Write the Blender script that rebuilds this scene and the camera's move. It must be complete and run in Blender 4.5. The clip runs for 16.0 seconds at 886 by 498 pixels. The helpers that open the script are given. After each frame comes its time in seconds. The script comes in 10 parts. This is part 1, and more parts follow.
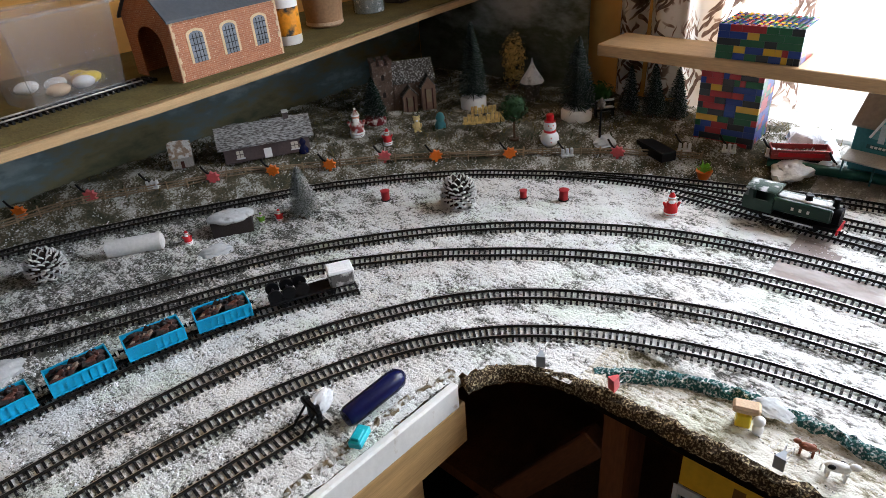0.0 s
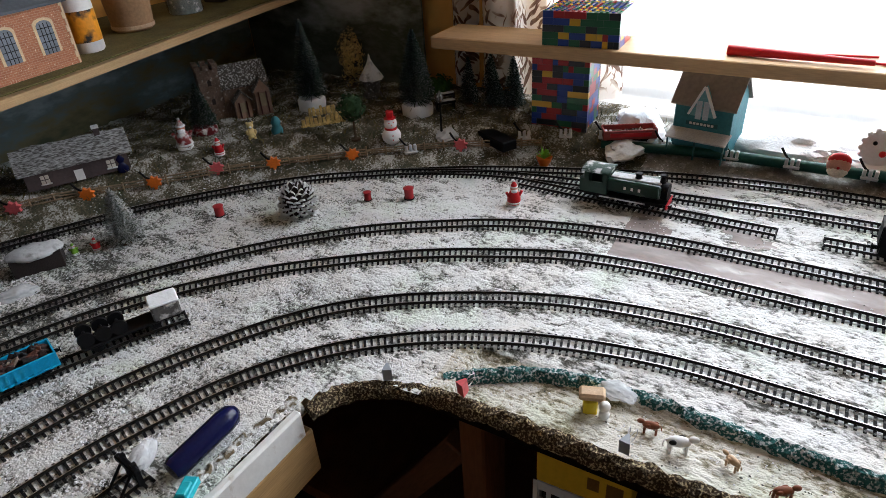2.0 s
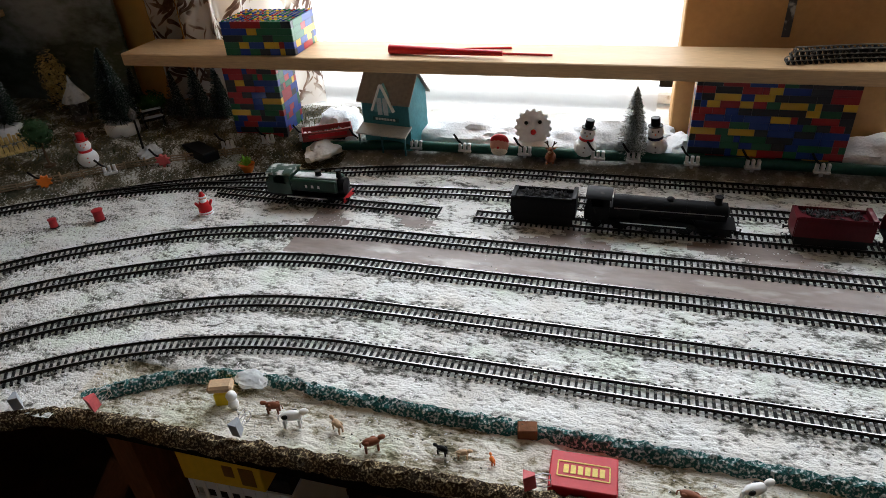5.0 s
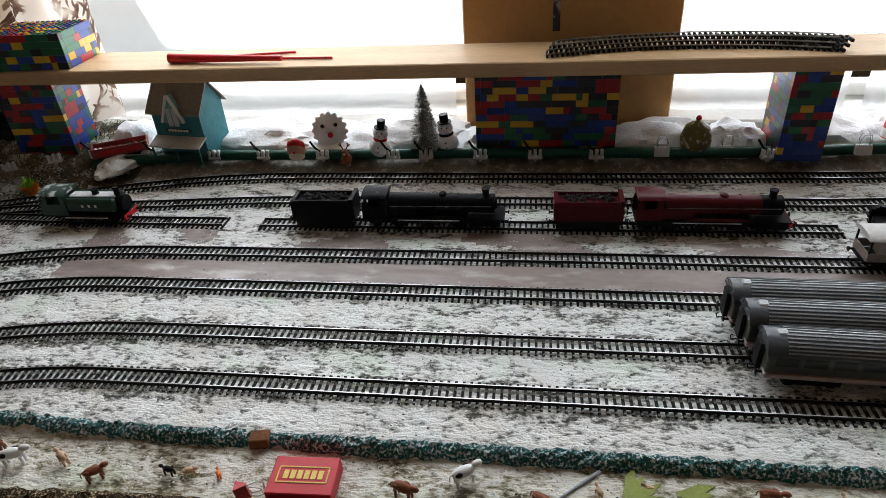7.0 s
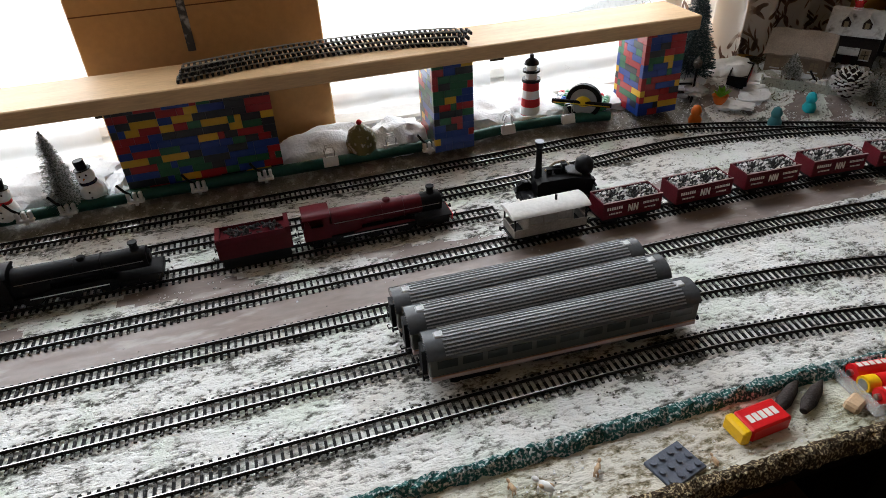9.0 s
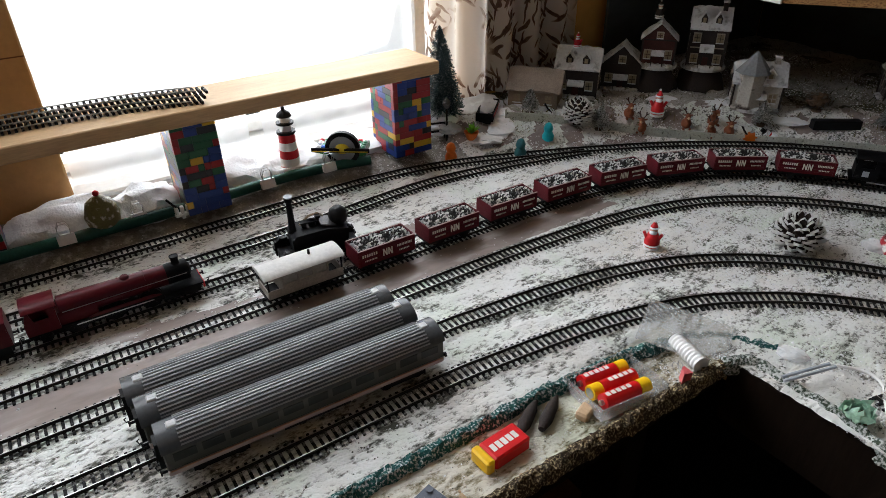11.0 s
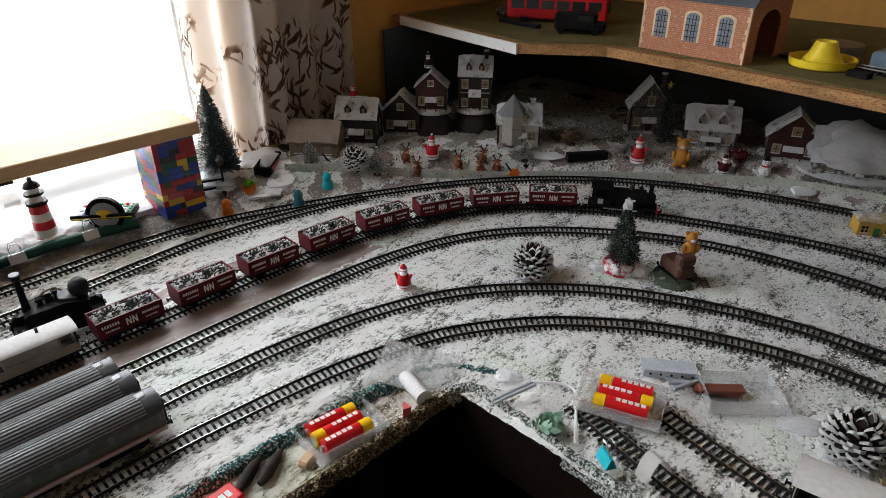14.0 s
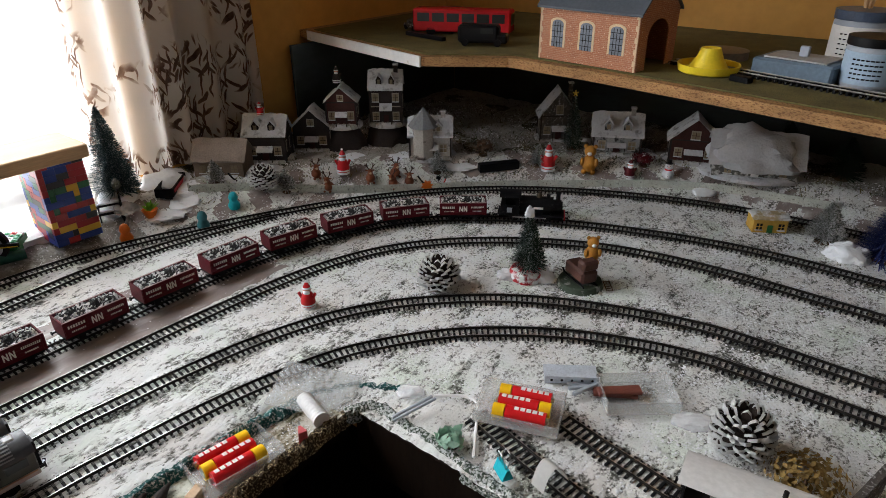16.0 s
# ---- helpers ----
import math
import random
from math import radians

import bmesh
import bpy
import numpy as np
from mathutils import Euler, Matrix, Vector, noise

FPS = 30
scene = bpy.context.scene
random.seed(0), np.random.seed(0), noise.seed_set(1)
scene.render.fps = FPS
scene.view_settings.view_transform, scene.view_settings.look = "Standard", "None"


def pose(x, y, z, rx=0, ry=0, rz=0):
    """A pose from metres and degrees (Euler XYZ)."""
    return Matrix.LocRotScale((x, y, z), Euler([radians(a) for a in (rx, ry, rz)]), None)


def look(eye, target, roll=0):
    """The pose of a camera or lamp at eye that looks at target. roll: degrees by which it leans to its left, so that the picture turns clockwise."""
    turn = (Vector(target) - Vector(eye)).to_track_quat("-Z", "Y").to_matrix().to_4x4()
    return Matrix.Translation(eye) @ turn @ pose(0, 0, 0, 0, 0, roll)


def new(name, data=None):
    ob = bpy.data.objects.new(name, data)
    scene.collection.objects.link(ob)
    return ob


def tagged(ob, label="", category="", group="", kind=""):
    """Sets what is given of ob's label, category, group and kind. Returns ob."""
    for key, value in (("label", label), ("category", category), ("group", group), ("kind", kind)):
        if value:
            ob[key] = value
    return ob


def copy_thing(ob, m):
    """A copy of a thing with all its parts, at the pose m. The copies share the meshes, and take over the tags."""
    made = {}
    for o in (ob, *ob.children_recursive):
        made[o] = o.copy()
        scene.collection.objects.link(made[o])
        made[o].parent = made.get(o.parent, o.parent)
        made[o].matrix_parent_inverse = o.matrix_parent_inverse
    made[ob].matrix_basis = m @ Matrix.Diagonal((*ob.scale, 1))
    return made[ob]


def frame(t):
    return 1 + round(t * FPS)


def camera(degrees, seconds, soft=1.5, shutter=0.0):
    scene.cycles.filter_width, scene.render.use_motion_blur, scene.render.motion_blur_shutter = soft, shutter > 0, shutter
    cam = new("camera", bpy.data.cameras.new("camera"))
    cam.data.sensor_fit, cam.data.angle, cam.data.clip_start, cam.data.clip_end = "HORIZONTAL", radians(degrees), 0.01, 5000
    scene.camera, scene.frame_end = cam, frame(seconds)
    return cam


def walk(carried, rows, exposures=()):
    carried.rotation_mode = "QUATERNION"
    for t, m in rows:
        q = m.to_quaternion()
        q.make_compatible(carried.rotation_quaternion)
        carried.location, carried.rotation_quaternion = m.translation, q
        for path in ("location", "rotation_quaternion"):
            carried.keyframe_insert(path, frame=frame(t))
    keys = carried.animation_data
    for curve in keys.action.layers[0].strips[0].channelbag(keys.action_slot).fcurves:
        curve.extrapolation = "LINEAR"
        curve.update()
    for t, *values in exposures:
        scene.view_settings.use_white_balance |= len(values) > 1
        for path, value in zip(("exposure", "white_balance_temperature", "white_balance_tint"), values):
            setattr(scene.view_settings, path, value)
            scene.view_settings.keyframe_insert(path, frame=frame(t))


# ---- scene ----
cam = camera(69.4, 16.0, soft=0.8)
METRES, EYE, TILT, LEAN, TURN = 0.888, 0.42, 0.0, 0.0, -44.7
ROWS = [
    (0.0, 0.0, 0.0, 0.0, -2.29, -30.67, 3.86),
    (0.5, 0.0114, 0.0137, -0.0013, -5.3, -30.73, 3.78),
    (1.0, 0.0236, 0.0245, -0.0053, -8.65, -31.0, 3.79),
    (1.5, 0.0354, 0.0344, -0.0069, -11.28, -31.03, 3.48),
    (2.0, 0.0552, 0.0354, -0.0156, -14.49, -31.7, 3.53),
    (2.5, 0.0744, 0.0259, -0.0205, -18.78, -32.08, 4.09),
    (3.0, 0.1035, 0.0078, -0.0212, -22.01, -32.84, 3.55),
    (3.5, 0.1437, -0.023, -0.0227, -23.34, -32.81, 4.1),
    (4.0, 0.1898, -0.0511, -0.0177, -25.46, -32.58, 3.86),
    (6.5, 0.3724, -0.1655, -0.0188, -34.99, -32.19, 3.31),
    (7.0, 0.4151, -0.1922, -0.026, -38.19, -32.59, 3.29),
    (7.5, 0.4455, -0.178, -0.0214, -43.92, -33.21, 3.47),
    (8.0, 0.4753, -0.1687, -0.0186, -49.24, -33.01, 4.06),
    (8.5, 0.5092, -0.1996, -0.023, -55.05, -34.18, 3.29),
    (9.0, 0.5341, -0.2409, -0.0233, -62.5, -34.17, 2.56),
    (11.5, 0.5841, -0.3517, 0.002, -81.98, -30.4, 0.51),
    (12.0, 0.5784, -0.3976, 0.0138, -84.95, -29.39, 0.31),
    (12.5, 0.5799, -0.4369, 0.0171, -87.14, -29.77, 0.55),
    (13.0, 0.5811, -0.4661, 0.0233, -88.5, -29.32, 0.71),
    (13.5, 0.5783, -0.484, 0.0235, -89.58, -29.19, 0.68),
    (14.0, 0.5786, -0.5015, 0.0235, -91.0, -28.74, 0.39),
    (14.5, 0.5803, -0.5144, 0.0253, -92.16, -28.39, 0.74),
    (15.0, 0.5809, -0.5262, 0.0254, -93.07, -27.59, 0.69),
    (15.5, 0.5803, -0.5368, 0.0241, -94.14, -26.89, 0.77),
    (16.0, 0.5848, -0.5594, 0.0184, -96.65, -27.57, 0.43),
]
walk(cam, [(t, pose(0, 0, EYE, TILT, LEAN, TURN) @ pose(METRES * x, METRES * y, METRES * z, 90 + pitch, roll, yaw)) for t, x, y, z, yaw, pitch, roll in ROWS],
     exposures=[(0.0, 0.76, 6200, 14), (1.5, 0.40, 6250, 14), (3.0, 0.06, 6350, 14), (4.0, -0.08, 6400, 12), (6.5, -0.34, 6500, 12), (8.0, -0.46, 6500, 13), (9.0, -0.06, 6550, 13), (12.0, -0.02, 6500, 13), (14.0, 0.13, 6550, 14), (16.0, 0.22, 6580, 14)])

# ---------------------------------------------------------------- light
world = bpy.data.worlds.new("sky")
scene.world = world
world.use_nodes = True
wn = world.node_tree.nodes
sky = wn.new("ShaderNodeTexSky")
sky.sky_type, sky.sun_disc, sky.sun_elevation, sky.sun_rotation = "NISHITA", False, radians(35), radians(90)
wn["Background"].inputs["Strength"].default_value = 0.10
world.node_tree.links.new(sky.outputs[0], wn["Background"].inputs["Color"])

WIN_Y0, WIN_Y1, WIN_Z0, WIN_Z1 = -1.22, 0.46, 0.03, 1.34      # the window's opening
sky_light = new("window_daylight", bpy.data.lights.new("window_daylight", "AREA"))
sky_light.data.shape, sky_light.data.size, sky_light.data.size_y = "RECTANGLE", WIN_Y1 - WIN_Y0 + 1.2, 2.2
sky_light.data.energy, sky_light.data.color = 122.0, (0.90, 0.965, 1.0)
sky_light.matrix_world = look((1.55, (WIN_Y0 + WIN_Y1) / 2, 0.85), (0.0, (WIN_Y0 + WIN_Y1) / 2, 0.50))
# an unseen fill lamp, added in the room behind the viewer
back_light = new("rear_fill_light", bpy.data.lights.new("rear_fill_light", "AREA"))
back_light.data.shape, back_light.data.size, back_light.data.size_y = "RECTANGLE", 1.1, 1.0
back_light.data.energy, back_light.data.color = 0.5, (0.95, 0.98, 1.0)
back_light.matrix_world = look((-2.1, -1.25, 1.0), (0.1, 0.5, 0.0))

# ---------------------------------------------------------------- materials
MATS = {}


def mat(name, color, rough=0.6, metal=0.0, vary=0.25, scale=120.0, bump=0.15, second=None, mix_at=0.55, mix_scale=None,
        trans=0.0, alpha=1.0, spec=0.32, per_object=0.0, stretch=None, soft=0.12):
    """A node material: base colour varied at two scales, an optional second colour in patches, and fine relief."""
    if name in MATS:
        return MATS[name]
    m = bpy.data.materials.new(name)
    m.use_nodes = True
    nt = m.node_tree
    n, l = nt.nodes, nt.links
    b = n["Principled BSDF"]
    b.inputs["Roughness"].default_value, b.inputs["Metallic"].default_value = rough, metal
    b.inputs["Specular IOR Level"].default_value = spec
    co = n.new("ShaderNodeTexCoord")
    src = co.outputs["Object"]
    if stretch:
        mp = n.new("ShaderNodeMapping")
        mp.inputs["Scale"].default_value = stretch
        l.new(src, mp.inputs["Vector"])
        src = mp.outputs[0]
    fine, broad = n.new("ShaderNodeTexNoise"), n.new("ShaderNodeTexNoise")
    fine.inputs["Scale"].default_value, broad.inputs["Scale"].default_value = scale * 4, scale * 0.35
    fine.inputs["Detail"].default_value, broad.inputs["Detail"].default_value = 4, 3
    l.new(src, fine.inputs["Vector"]), l.new(src, broad.inputs["Vector"])
    add = n.new("ShaderNodeMath")
    add.operation = "ADD"
    l.new(fine.outputs[0], add.inputs[0]), l.new(broad.outputs[0], add.inputs[1])
    rng = n.new("ShaderNodeMapRange")
    rng.inputs["From Min"].default_value, rng.inputs["From Max"].default_value = 0.6, 1.4
    rng.inputs["To Min"].default_value, rng.inputs["To Max"].default_value = 1 - vary, 1 + vary
    l.new(add.outputs[0], rng.inputs["Value"])
    base = n.new("ShaderNodeRGB")
    base.outputs[0].default_value = (*color, 1)
    col = base.outputs[0]
    if second:
        pn = n.new("ShaderNodeTexNoise")
        pn.inputs["Scale"].default_value, pn.inputs["Detail"].default_value = mix_scale or scale, 5
        l.new(src, pn.inputs["Vector"])
        st = n.new("ShaderNodeMapRange")
        st.inputs["From Min"].default_value, st.inputs["From Max"].default_value = mix_at - soft / 2, mix_at + soft / 2
        l.new(pn.outputs[0], st.inputs["Value"])
        mx = n.new("ShaderNodeMix")
        mx.data_type = "RGBA"
        l.new(st.outputs[0], mx.inputs["Factor"]), l.new(col, mx.inputs["A"])
        mx.inputs["B"].default_value = (*second, 1)
        col = mx.outputs["Result"]
    val = rng.outputs[0]
    if per_object:
        oi = n.new("ShaderNodeObjectInfo")
        r2 = n.new("ShaderNodeMapRange")
        r2.inputs["To Min"].default_value, r2.inputs["To Max"].default_value = 1 - per_object, 1 + per_object
        l.new(oi.outputs["Random"], r2.inputs["Value"])
        mm = n.new("ShaderNodeMath")
        mm.operation = "MULTIPLY"
        l.new(val, mm.inputs[0]), l.new(r2.outputs[0], mm.inputs[1])
        val = mm.outputs[0]
    hsv = n.new("ShaderNodeHueSaturation")
    l.new(col, hsv.inputs["Color"]), l.new(val, hsv.inputs["Value"])
    l.new(hsv.outputs[0], b.inputs["Base Color"])
    if bump:
        bp = n.new("ShaderNodeBump")
        bp.inputs["Strength"].default_value, bp.inputs["Distance"].default_value = min(1, bump * 2), 0.0012
        l.new(add.outputs[0], bp.inputs["Height"]), l.new(bp.outputs[0], b.inputs["Normal"])
    if trans:
        b.inputs["Transmission Weight"].default_value = trans
    b.inputs["Alpha"].default_value = alpha
    MATS[name] = m
    return m


def nodes_of(name, rough=0.7):
    m = bpy.data.materials.new(name)
    m.use_nodes = True
    b = m.node_tree.nodes["Principled BSDF"]
    b.inputs["Roughness"].default_value = rough
    MATS[name] = m
    return m, m.node_tree.nodes, m.node_tree.links, b


def math_node(n, l, op, a, b=None):
    k = n.new("ShaderNodeMath")
    k.operation = op
    for i, v in enumerate((a, b)):
        if v is None:
            continue
        if isinstance(v, (int, float)):
            k.inputs[i].default_value = v
        else:
            l.new(v, k.inputs[i])
    return k.outputs[0]


def ramp_node(n, l, src, stops, constant=False):
    r = n.new("ShaderNodeValToRGB")
    r.color_ramp.interpolation = "CONSTANT" if constant else "LINEAR"
    e = r.color_ramp.elements
    while len(e) < len(stops):
        e.new(0.5)
    for k, (p, c) in zip(e, stops):
        k.position, k.color = p, (*c, 1)
    l.new(src, r.inputs[0])
    return r.outputs[0]


def noise_node(n, l, co, scale, detail=4, rough=0.55, kind="ShaderNodeTexNoise"):
    k = n.new(kind)
    k.inputs["Scale"].default_value = scale
    if kind == "ShaderNodeTexNoise":
        k.inputs["Detail"].default_value, k.inputs["Roughness"].default_value = detail, rough
    l.new(co, k.inputs["Vector"])
    return k.outputs[0]


def bump_node(n, l, b, h, strength, distance):
    k = n.new("ShaderNodeBump")
    k.inputs["Strength"].default_value, k.inputs["Distance"].default_value = strength, distance
    l.new(h, k.inputs["Height"]), l.new(k.outputs[0], b.inputs["Normal"])


def make_snow(name, lean=0.0, stops=None):
    """Scatter snow over dark ballast: white flakes with dark gaps, dirtier on the ballast shoulders of the lines and
    darker towards the north-west.
    """
    m, n, l, b = nodes_of(name, 0.85)
    co = n.new("ShaderNodeTexCoord").outputs["Object"]
    mp = n.new("ShaderNodeMapping")
    mp.inputs["Scale"].default_value = (1.0, 0.42, 1.0)
    l.new(co, mp.inputs["Vector"])
    grain = noise_node(n, l, co, 290, 3, 0.7)
    fine = noise_node(n, l, mp.outputs[0], 230, 4, 0.65)
    mid = noise_node(n, l, mp.outputs[0], 62, 5, 0.6)
    big = noise_node(n, l, mp.outputs[0], 15, 4)
    sx = n.new("ShaderNodeSeparateXYZ")
    l.new(co, sx.inputs[0])
    # the two ends carry coarse grains, the straight between them lies smoother
    mid_y = math_node(n, l, "ABSOLUTE", math_node(n, l, "ADD", sx.outputs["Y"], 0.42))
    ends = n.new("ShaderNodeMapRange")
    ends.inputs["From Min"].default_value, ends.inputs["From Max"].default_value = 0.45, 0.95
    l.new(mid_y, ends.inputs["Value"])
    flow = math_node(n, l, "ADD", math_node(n, l, "ADD", math_node(n, l, "MULTIPLY", fine, 0.46), math_node(n, l, "MULTIPLY", grain, 0.14)), math_node(n, l, "MULTIPLY", mid, 0.40))
    coarse = math_node(n, l, "ADD", math_node(n, l, "ADD", math_node(n, l, "MULTIPLY", grain, 0.46), math_node(n, l, "MULTIPLY", fine, 0.18)), math_node(n, l, "MULTIPLY", mid, 0.36))
    pick = n.new("ShaderNodeMix")
    l.new(ends.outputs[0], pick.inputs["Factor"]), l.new(flow, pick.inputs["A"]), l.new(coarse, pick.inputs["B"])
    cover = pick.outputs["Result"]
    dirt_and_dark = n.new("ShaderNodeAttribute")
    dirt_and_dark.attribute_name = "ballast_dirt_and_nw_dark"
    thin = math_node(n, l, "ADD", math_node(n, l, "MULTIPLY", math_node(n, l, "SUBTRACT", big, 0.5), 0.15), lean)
    thin = math_node(n, l, "ADD", thin, math_node(n, l, "MULTIPLY", dirt_and_dark.outputs["Fac"], 0.060))
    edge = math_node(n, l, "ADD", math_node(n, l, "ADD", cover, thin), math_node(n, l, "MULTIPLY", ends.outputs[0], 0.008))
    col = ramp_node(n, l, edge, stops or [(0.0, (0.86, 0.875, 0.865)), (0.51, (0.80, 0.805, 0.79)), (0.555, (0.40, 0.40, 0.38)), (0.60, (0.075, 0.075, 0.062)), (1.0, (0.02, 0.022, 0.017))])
    tint = noise_node(n, l, co, 11, 3)
    mx = n.new("ShaderNodeMix")
    mx.data_type, mx.blend_type = "RGBA", "MULTIPLY"
    l.new(ramp_node(n, l, tint, [(0.34, (0.90, 0.96, 0.88)), (0.48, (1, 1, 1)), (0.70, (0.91, 0.87, 0.83))]), mx.inputs["B"])
    mx.inputs["Factor"].default_value = 1.0
    l.new(col, mx.inputs["A"])
    l.new(mx.outputs["Result"], b.inputs["Base Color"])
    bump_node(n, l, b, math_node(n, l, "SUBTRACT", 1.0, cover), 1.0, 0.008)
    return m


def make_village_ground():
    """Dark green-grey scenic turf with a thin dusting of snow."""
    m, n, l, b = nodes_of("dusted_turf", 0.9)
    co = n.new("ShaderNodeTexCoord").outputs["Object"]
    fine = noise_node(n, l, co, 330, 4, 0.7)
    mid = noise_node(n, l, co, 34, 4)
    v = math_node(n, l, "ADD", math_node(n, l, "MULTIPLY", fine, 0.5), math_node(n, l, "MULTIPLY", mid, 0.5))
    col = ramp_node(n, l, v, [(0.0, (0.62, 0.62, 0.60)), (0.435, (0.46, 0.46, 0.43)), (0.485, (0.12, 0.10, 0.06)), (0.58, (0.04, 0.042, 0.022)), (1.0, (0.018, 0.016, 0.010))])
    l.new(col, b.inputs["Base Color"])
    bump_node(n, l, b, v, 0.9, 0.003)
    return m


def make_backdrop(name, stops, scale):
    """Hand-painted scenic paper: soft horizontal bands of colour broken by brush noise."""
    m, n, l, b = nodes_of(name, 0.8)
    co = n.new("ShaderNodeTexCoord").outputs["Object"]
    mp = n.new("ShaderNodeMapping")
    mp.inputs["Scale"].default_value = (1.0, 1.0, 2.2)
    l.new(co, mp.inputs["Vector"])
    a = noise_node(n, l, mp.outputs[0], scale, 5, 0.6)
    c = noise_node(n, l, mp.outputs[0], scale * 6, 4, 0.6)
    sx = n.new("ShaderNodeSeparateXYZ")
    l.new(co, sx.inputs[0])
    h = math_node(n, l, "MULTIPLY", sx.outputs["Z"], 2.2)
    v = math_node(n, l, "ADD", math_node(n, l, "ADD", math_node(n, l, "MULTIPLY", a, 0.75), math_node(n, l, "MULTIPLY", c, 0.25)), h)
    l.new(ramp_node(n, l, v, stops), b.inputs["Base Color"])
    return m


def make_curtain():
    """Cream cloth printed with sprays of long brown leaves."""
    m, n, l, b = nodes_of("leaf_print_cloth", 0.9)
    out = [k for k in n if k.type == "OUTPUT_MATERIAL"][0]
    co = n.new("ShaderNodeTexCoord").outputs["Object"]
    sx = n.new("ShaderNodeSeparateXYZ")
    l.new(co, sx.inputs[0])
    warp = noise_node(n, l, co, 16, 2)
    yy = math_node(n, l, "ADD", math_node(n, l, "MULTIPLY", sx.outputs["Y"], 1.35), math_node(n, l, "MULTIPLY", warp, 0.05))
    masks = []
    for k, (angle, along, across) in enumerate(((0.60, 22.0, 100.0), (-0.75, 24.0, 110.0), (0.12, 13.0, 150.0))):
        cb = n.new("ShaderNodeCombineXYZ")
        l.new(yy, cb.inputs[0]), l.new(sx.outputs["Z"], cb.inputs[1])
        cb.inputs[2].default_value = 3.7 * k
        mp = n.new("ShaderNodeMapping")
        mp.vector_type = "TEXTURE"
        mp.inputs["Rotation"].default_value = (0, 0, angle)
        mp.inputs["Scale"].default_value = (1 / across, 1 / along, 1)
        l.new(cb.outputs[0], mp.inputs["Vector"])
        vo = n.new("ShaderNodeTexVoronoi")
        vo.inputs["Scale"].default_value, vo.inputs["Randomness"].default_value = 1.0, 0.9
        l.new(mp.outputs[0], vo.inputs["Vector"])
        edge = n.new("ShaderNodeMapRange")
        edge.inputs["From Min"].default_value, edge.inputs["From Max"].default_value = 0.33 - 0.04 * k, 0.40 - 0.04 * k
        edge.inputs["To Min"].default_value, edge.inputs["To Max"].default_value = 1.0, 0.0
        l.new(vo.outputs["Distance"], edge.inputs["Value"])
        masks.append(edge.outputs[0])
    spray = noise_node(n, l, co, 9, 3)
    gate = ramp_node(n, l, spray, [(0.44, (0, 0, 0)), (0.52, (1, 1, 1))])
    leaf = math_node(n, l, "MAXIMUM", math_node(n, l, "MAXIMUM", masks[0], masks[1]), masks[2])
    leaf = math_node(n, l, "MULTIPLY", leaf, gate)
    tone = noise_node(n, l, co, 160, 3)
    leaf = math_node(n, l, "MULTIPLY", leaf, math_node(n, l, "ADD", math_node(n, l, "MULTIPLY", tone, 0.9), 0.45))
    col = ramp_node(n, l, leaf, [(0.0, (0.88, 0.84, 0.79)), (0.15, (0.74, 0.67, 0.59)), (0.50, (0.36, 0.25, 0.19)), (1.0, (0.17, 0.105, 0.08))])
    l.new(col, b.inputs["Base Color"])
    thin = n.new("ShaderNodeBsdfTranslucent")
    l.new(col, thin.inputs["Color"])
    both = n.new("ShaderNodeMixShader")
    both.inputs[0].default_value = 0.62
    l.new(b.outputs[0], both.inputs[1]), l.new(thin.outputs[0], both.inputs[2])
    l.new(both.outputs[0], out.inputs["Surface"])
    weave = noise_node(n, l, co, 900, 2)
    bump_node(n, l, b, weave, 0.4, 0.0006)
    return m


def make_brick_card():
    """Printed brick paper on a card building."""
    m, n, l, b = nodes_of("printed_brick_card", 0.75)
    tc = n.new("ShaderNodeTexCoord")
    sx = n.new("ShaderNodeSeparateXYZ")
    l.new(tc.outputs["Object"], sx.inputs[0])
    cb = n.new("ShaderNodeCombineXYZ")
    l.new(math_node(n, l, "ADD", sx.outputs["X"], sx.outputs["Y"]), cb.inputs[0]), l.new(sx.outputs["Z"], cb.inputs[1])
    br = n.new("ShaderNodeTexBrick")
    br.inputs["Scale"].default_value = 1.0
    br.inputs["Brick Width"].default_value, br.inputs["Row Height"].default_value, br.inputs["Mortar Size"].default_value = 0.0062, 0.0026, 0.00022
    br.inputs["Color1"].default_value, br.inputs["Color2"].default_value, br.inputs["Mortar"].default_value = (0.42, 0.155, 0.072, 1), (0.33, 0.115, 0.055, 1), (0.46, 0.27, 0.17, 1)
    l.new(cb.outputs[0], br.inputs["Vector"])
    flecks = noise_node(n, l, tc.outputs["Object"], 420, 2)
    mx = n.new("ShaderNodeMix")
    mx.data_type = "RGBA"
    l.new(ramp_node(n, l, flecks, [(0.66, (0, 0, 0)), (0.70, (1, 1, 1))]), mx.inputs["Factor"])
    l.new(br.outputs["Color"], mx.inputs["A"])
    mx.inputs["B"].default_value = (0.75, 0.6, 0.42, 1)
    l.new(mx.outputs["Result"], b.inputs["Base Color"])
    return m


def make_toy_bricks():
    """Moulded plastic in the five toy-brick colours, one for each brick."""
    m, n, l, b = nodes_of("toy_brick_plastic", 0.32)
    oi = n.new("ShaderNodeObjectInfo")
    col = ramp_node(n, l, oi.outputs["Random"], [(0.0, (0.33, 0.010, 0.012)), (0.24, (0.006, 0.035, 0.23)), (0.50, (0.006, 0.10, 0.036)), (0.66, (0.012, 0.014, 0.018)), (0.90, (0.62, 0.36, 0.02))], True)
    l.new(col, b.inputs["Base Color"])
    return m


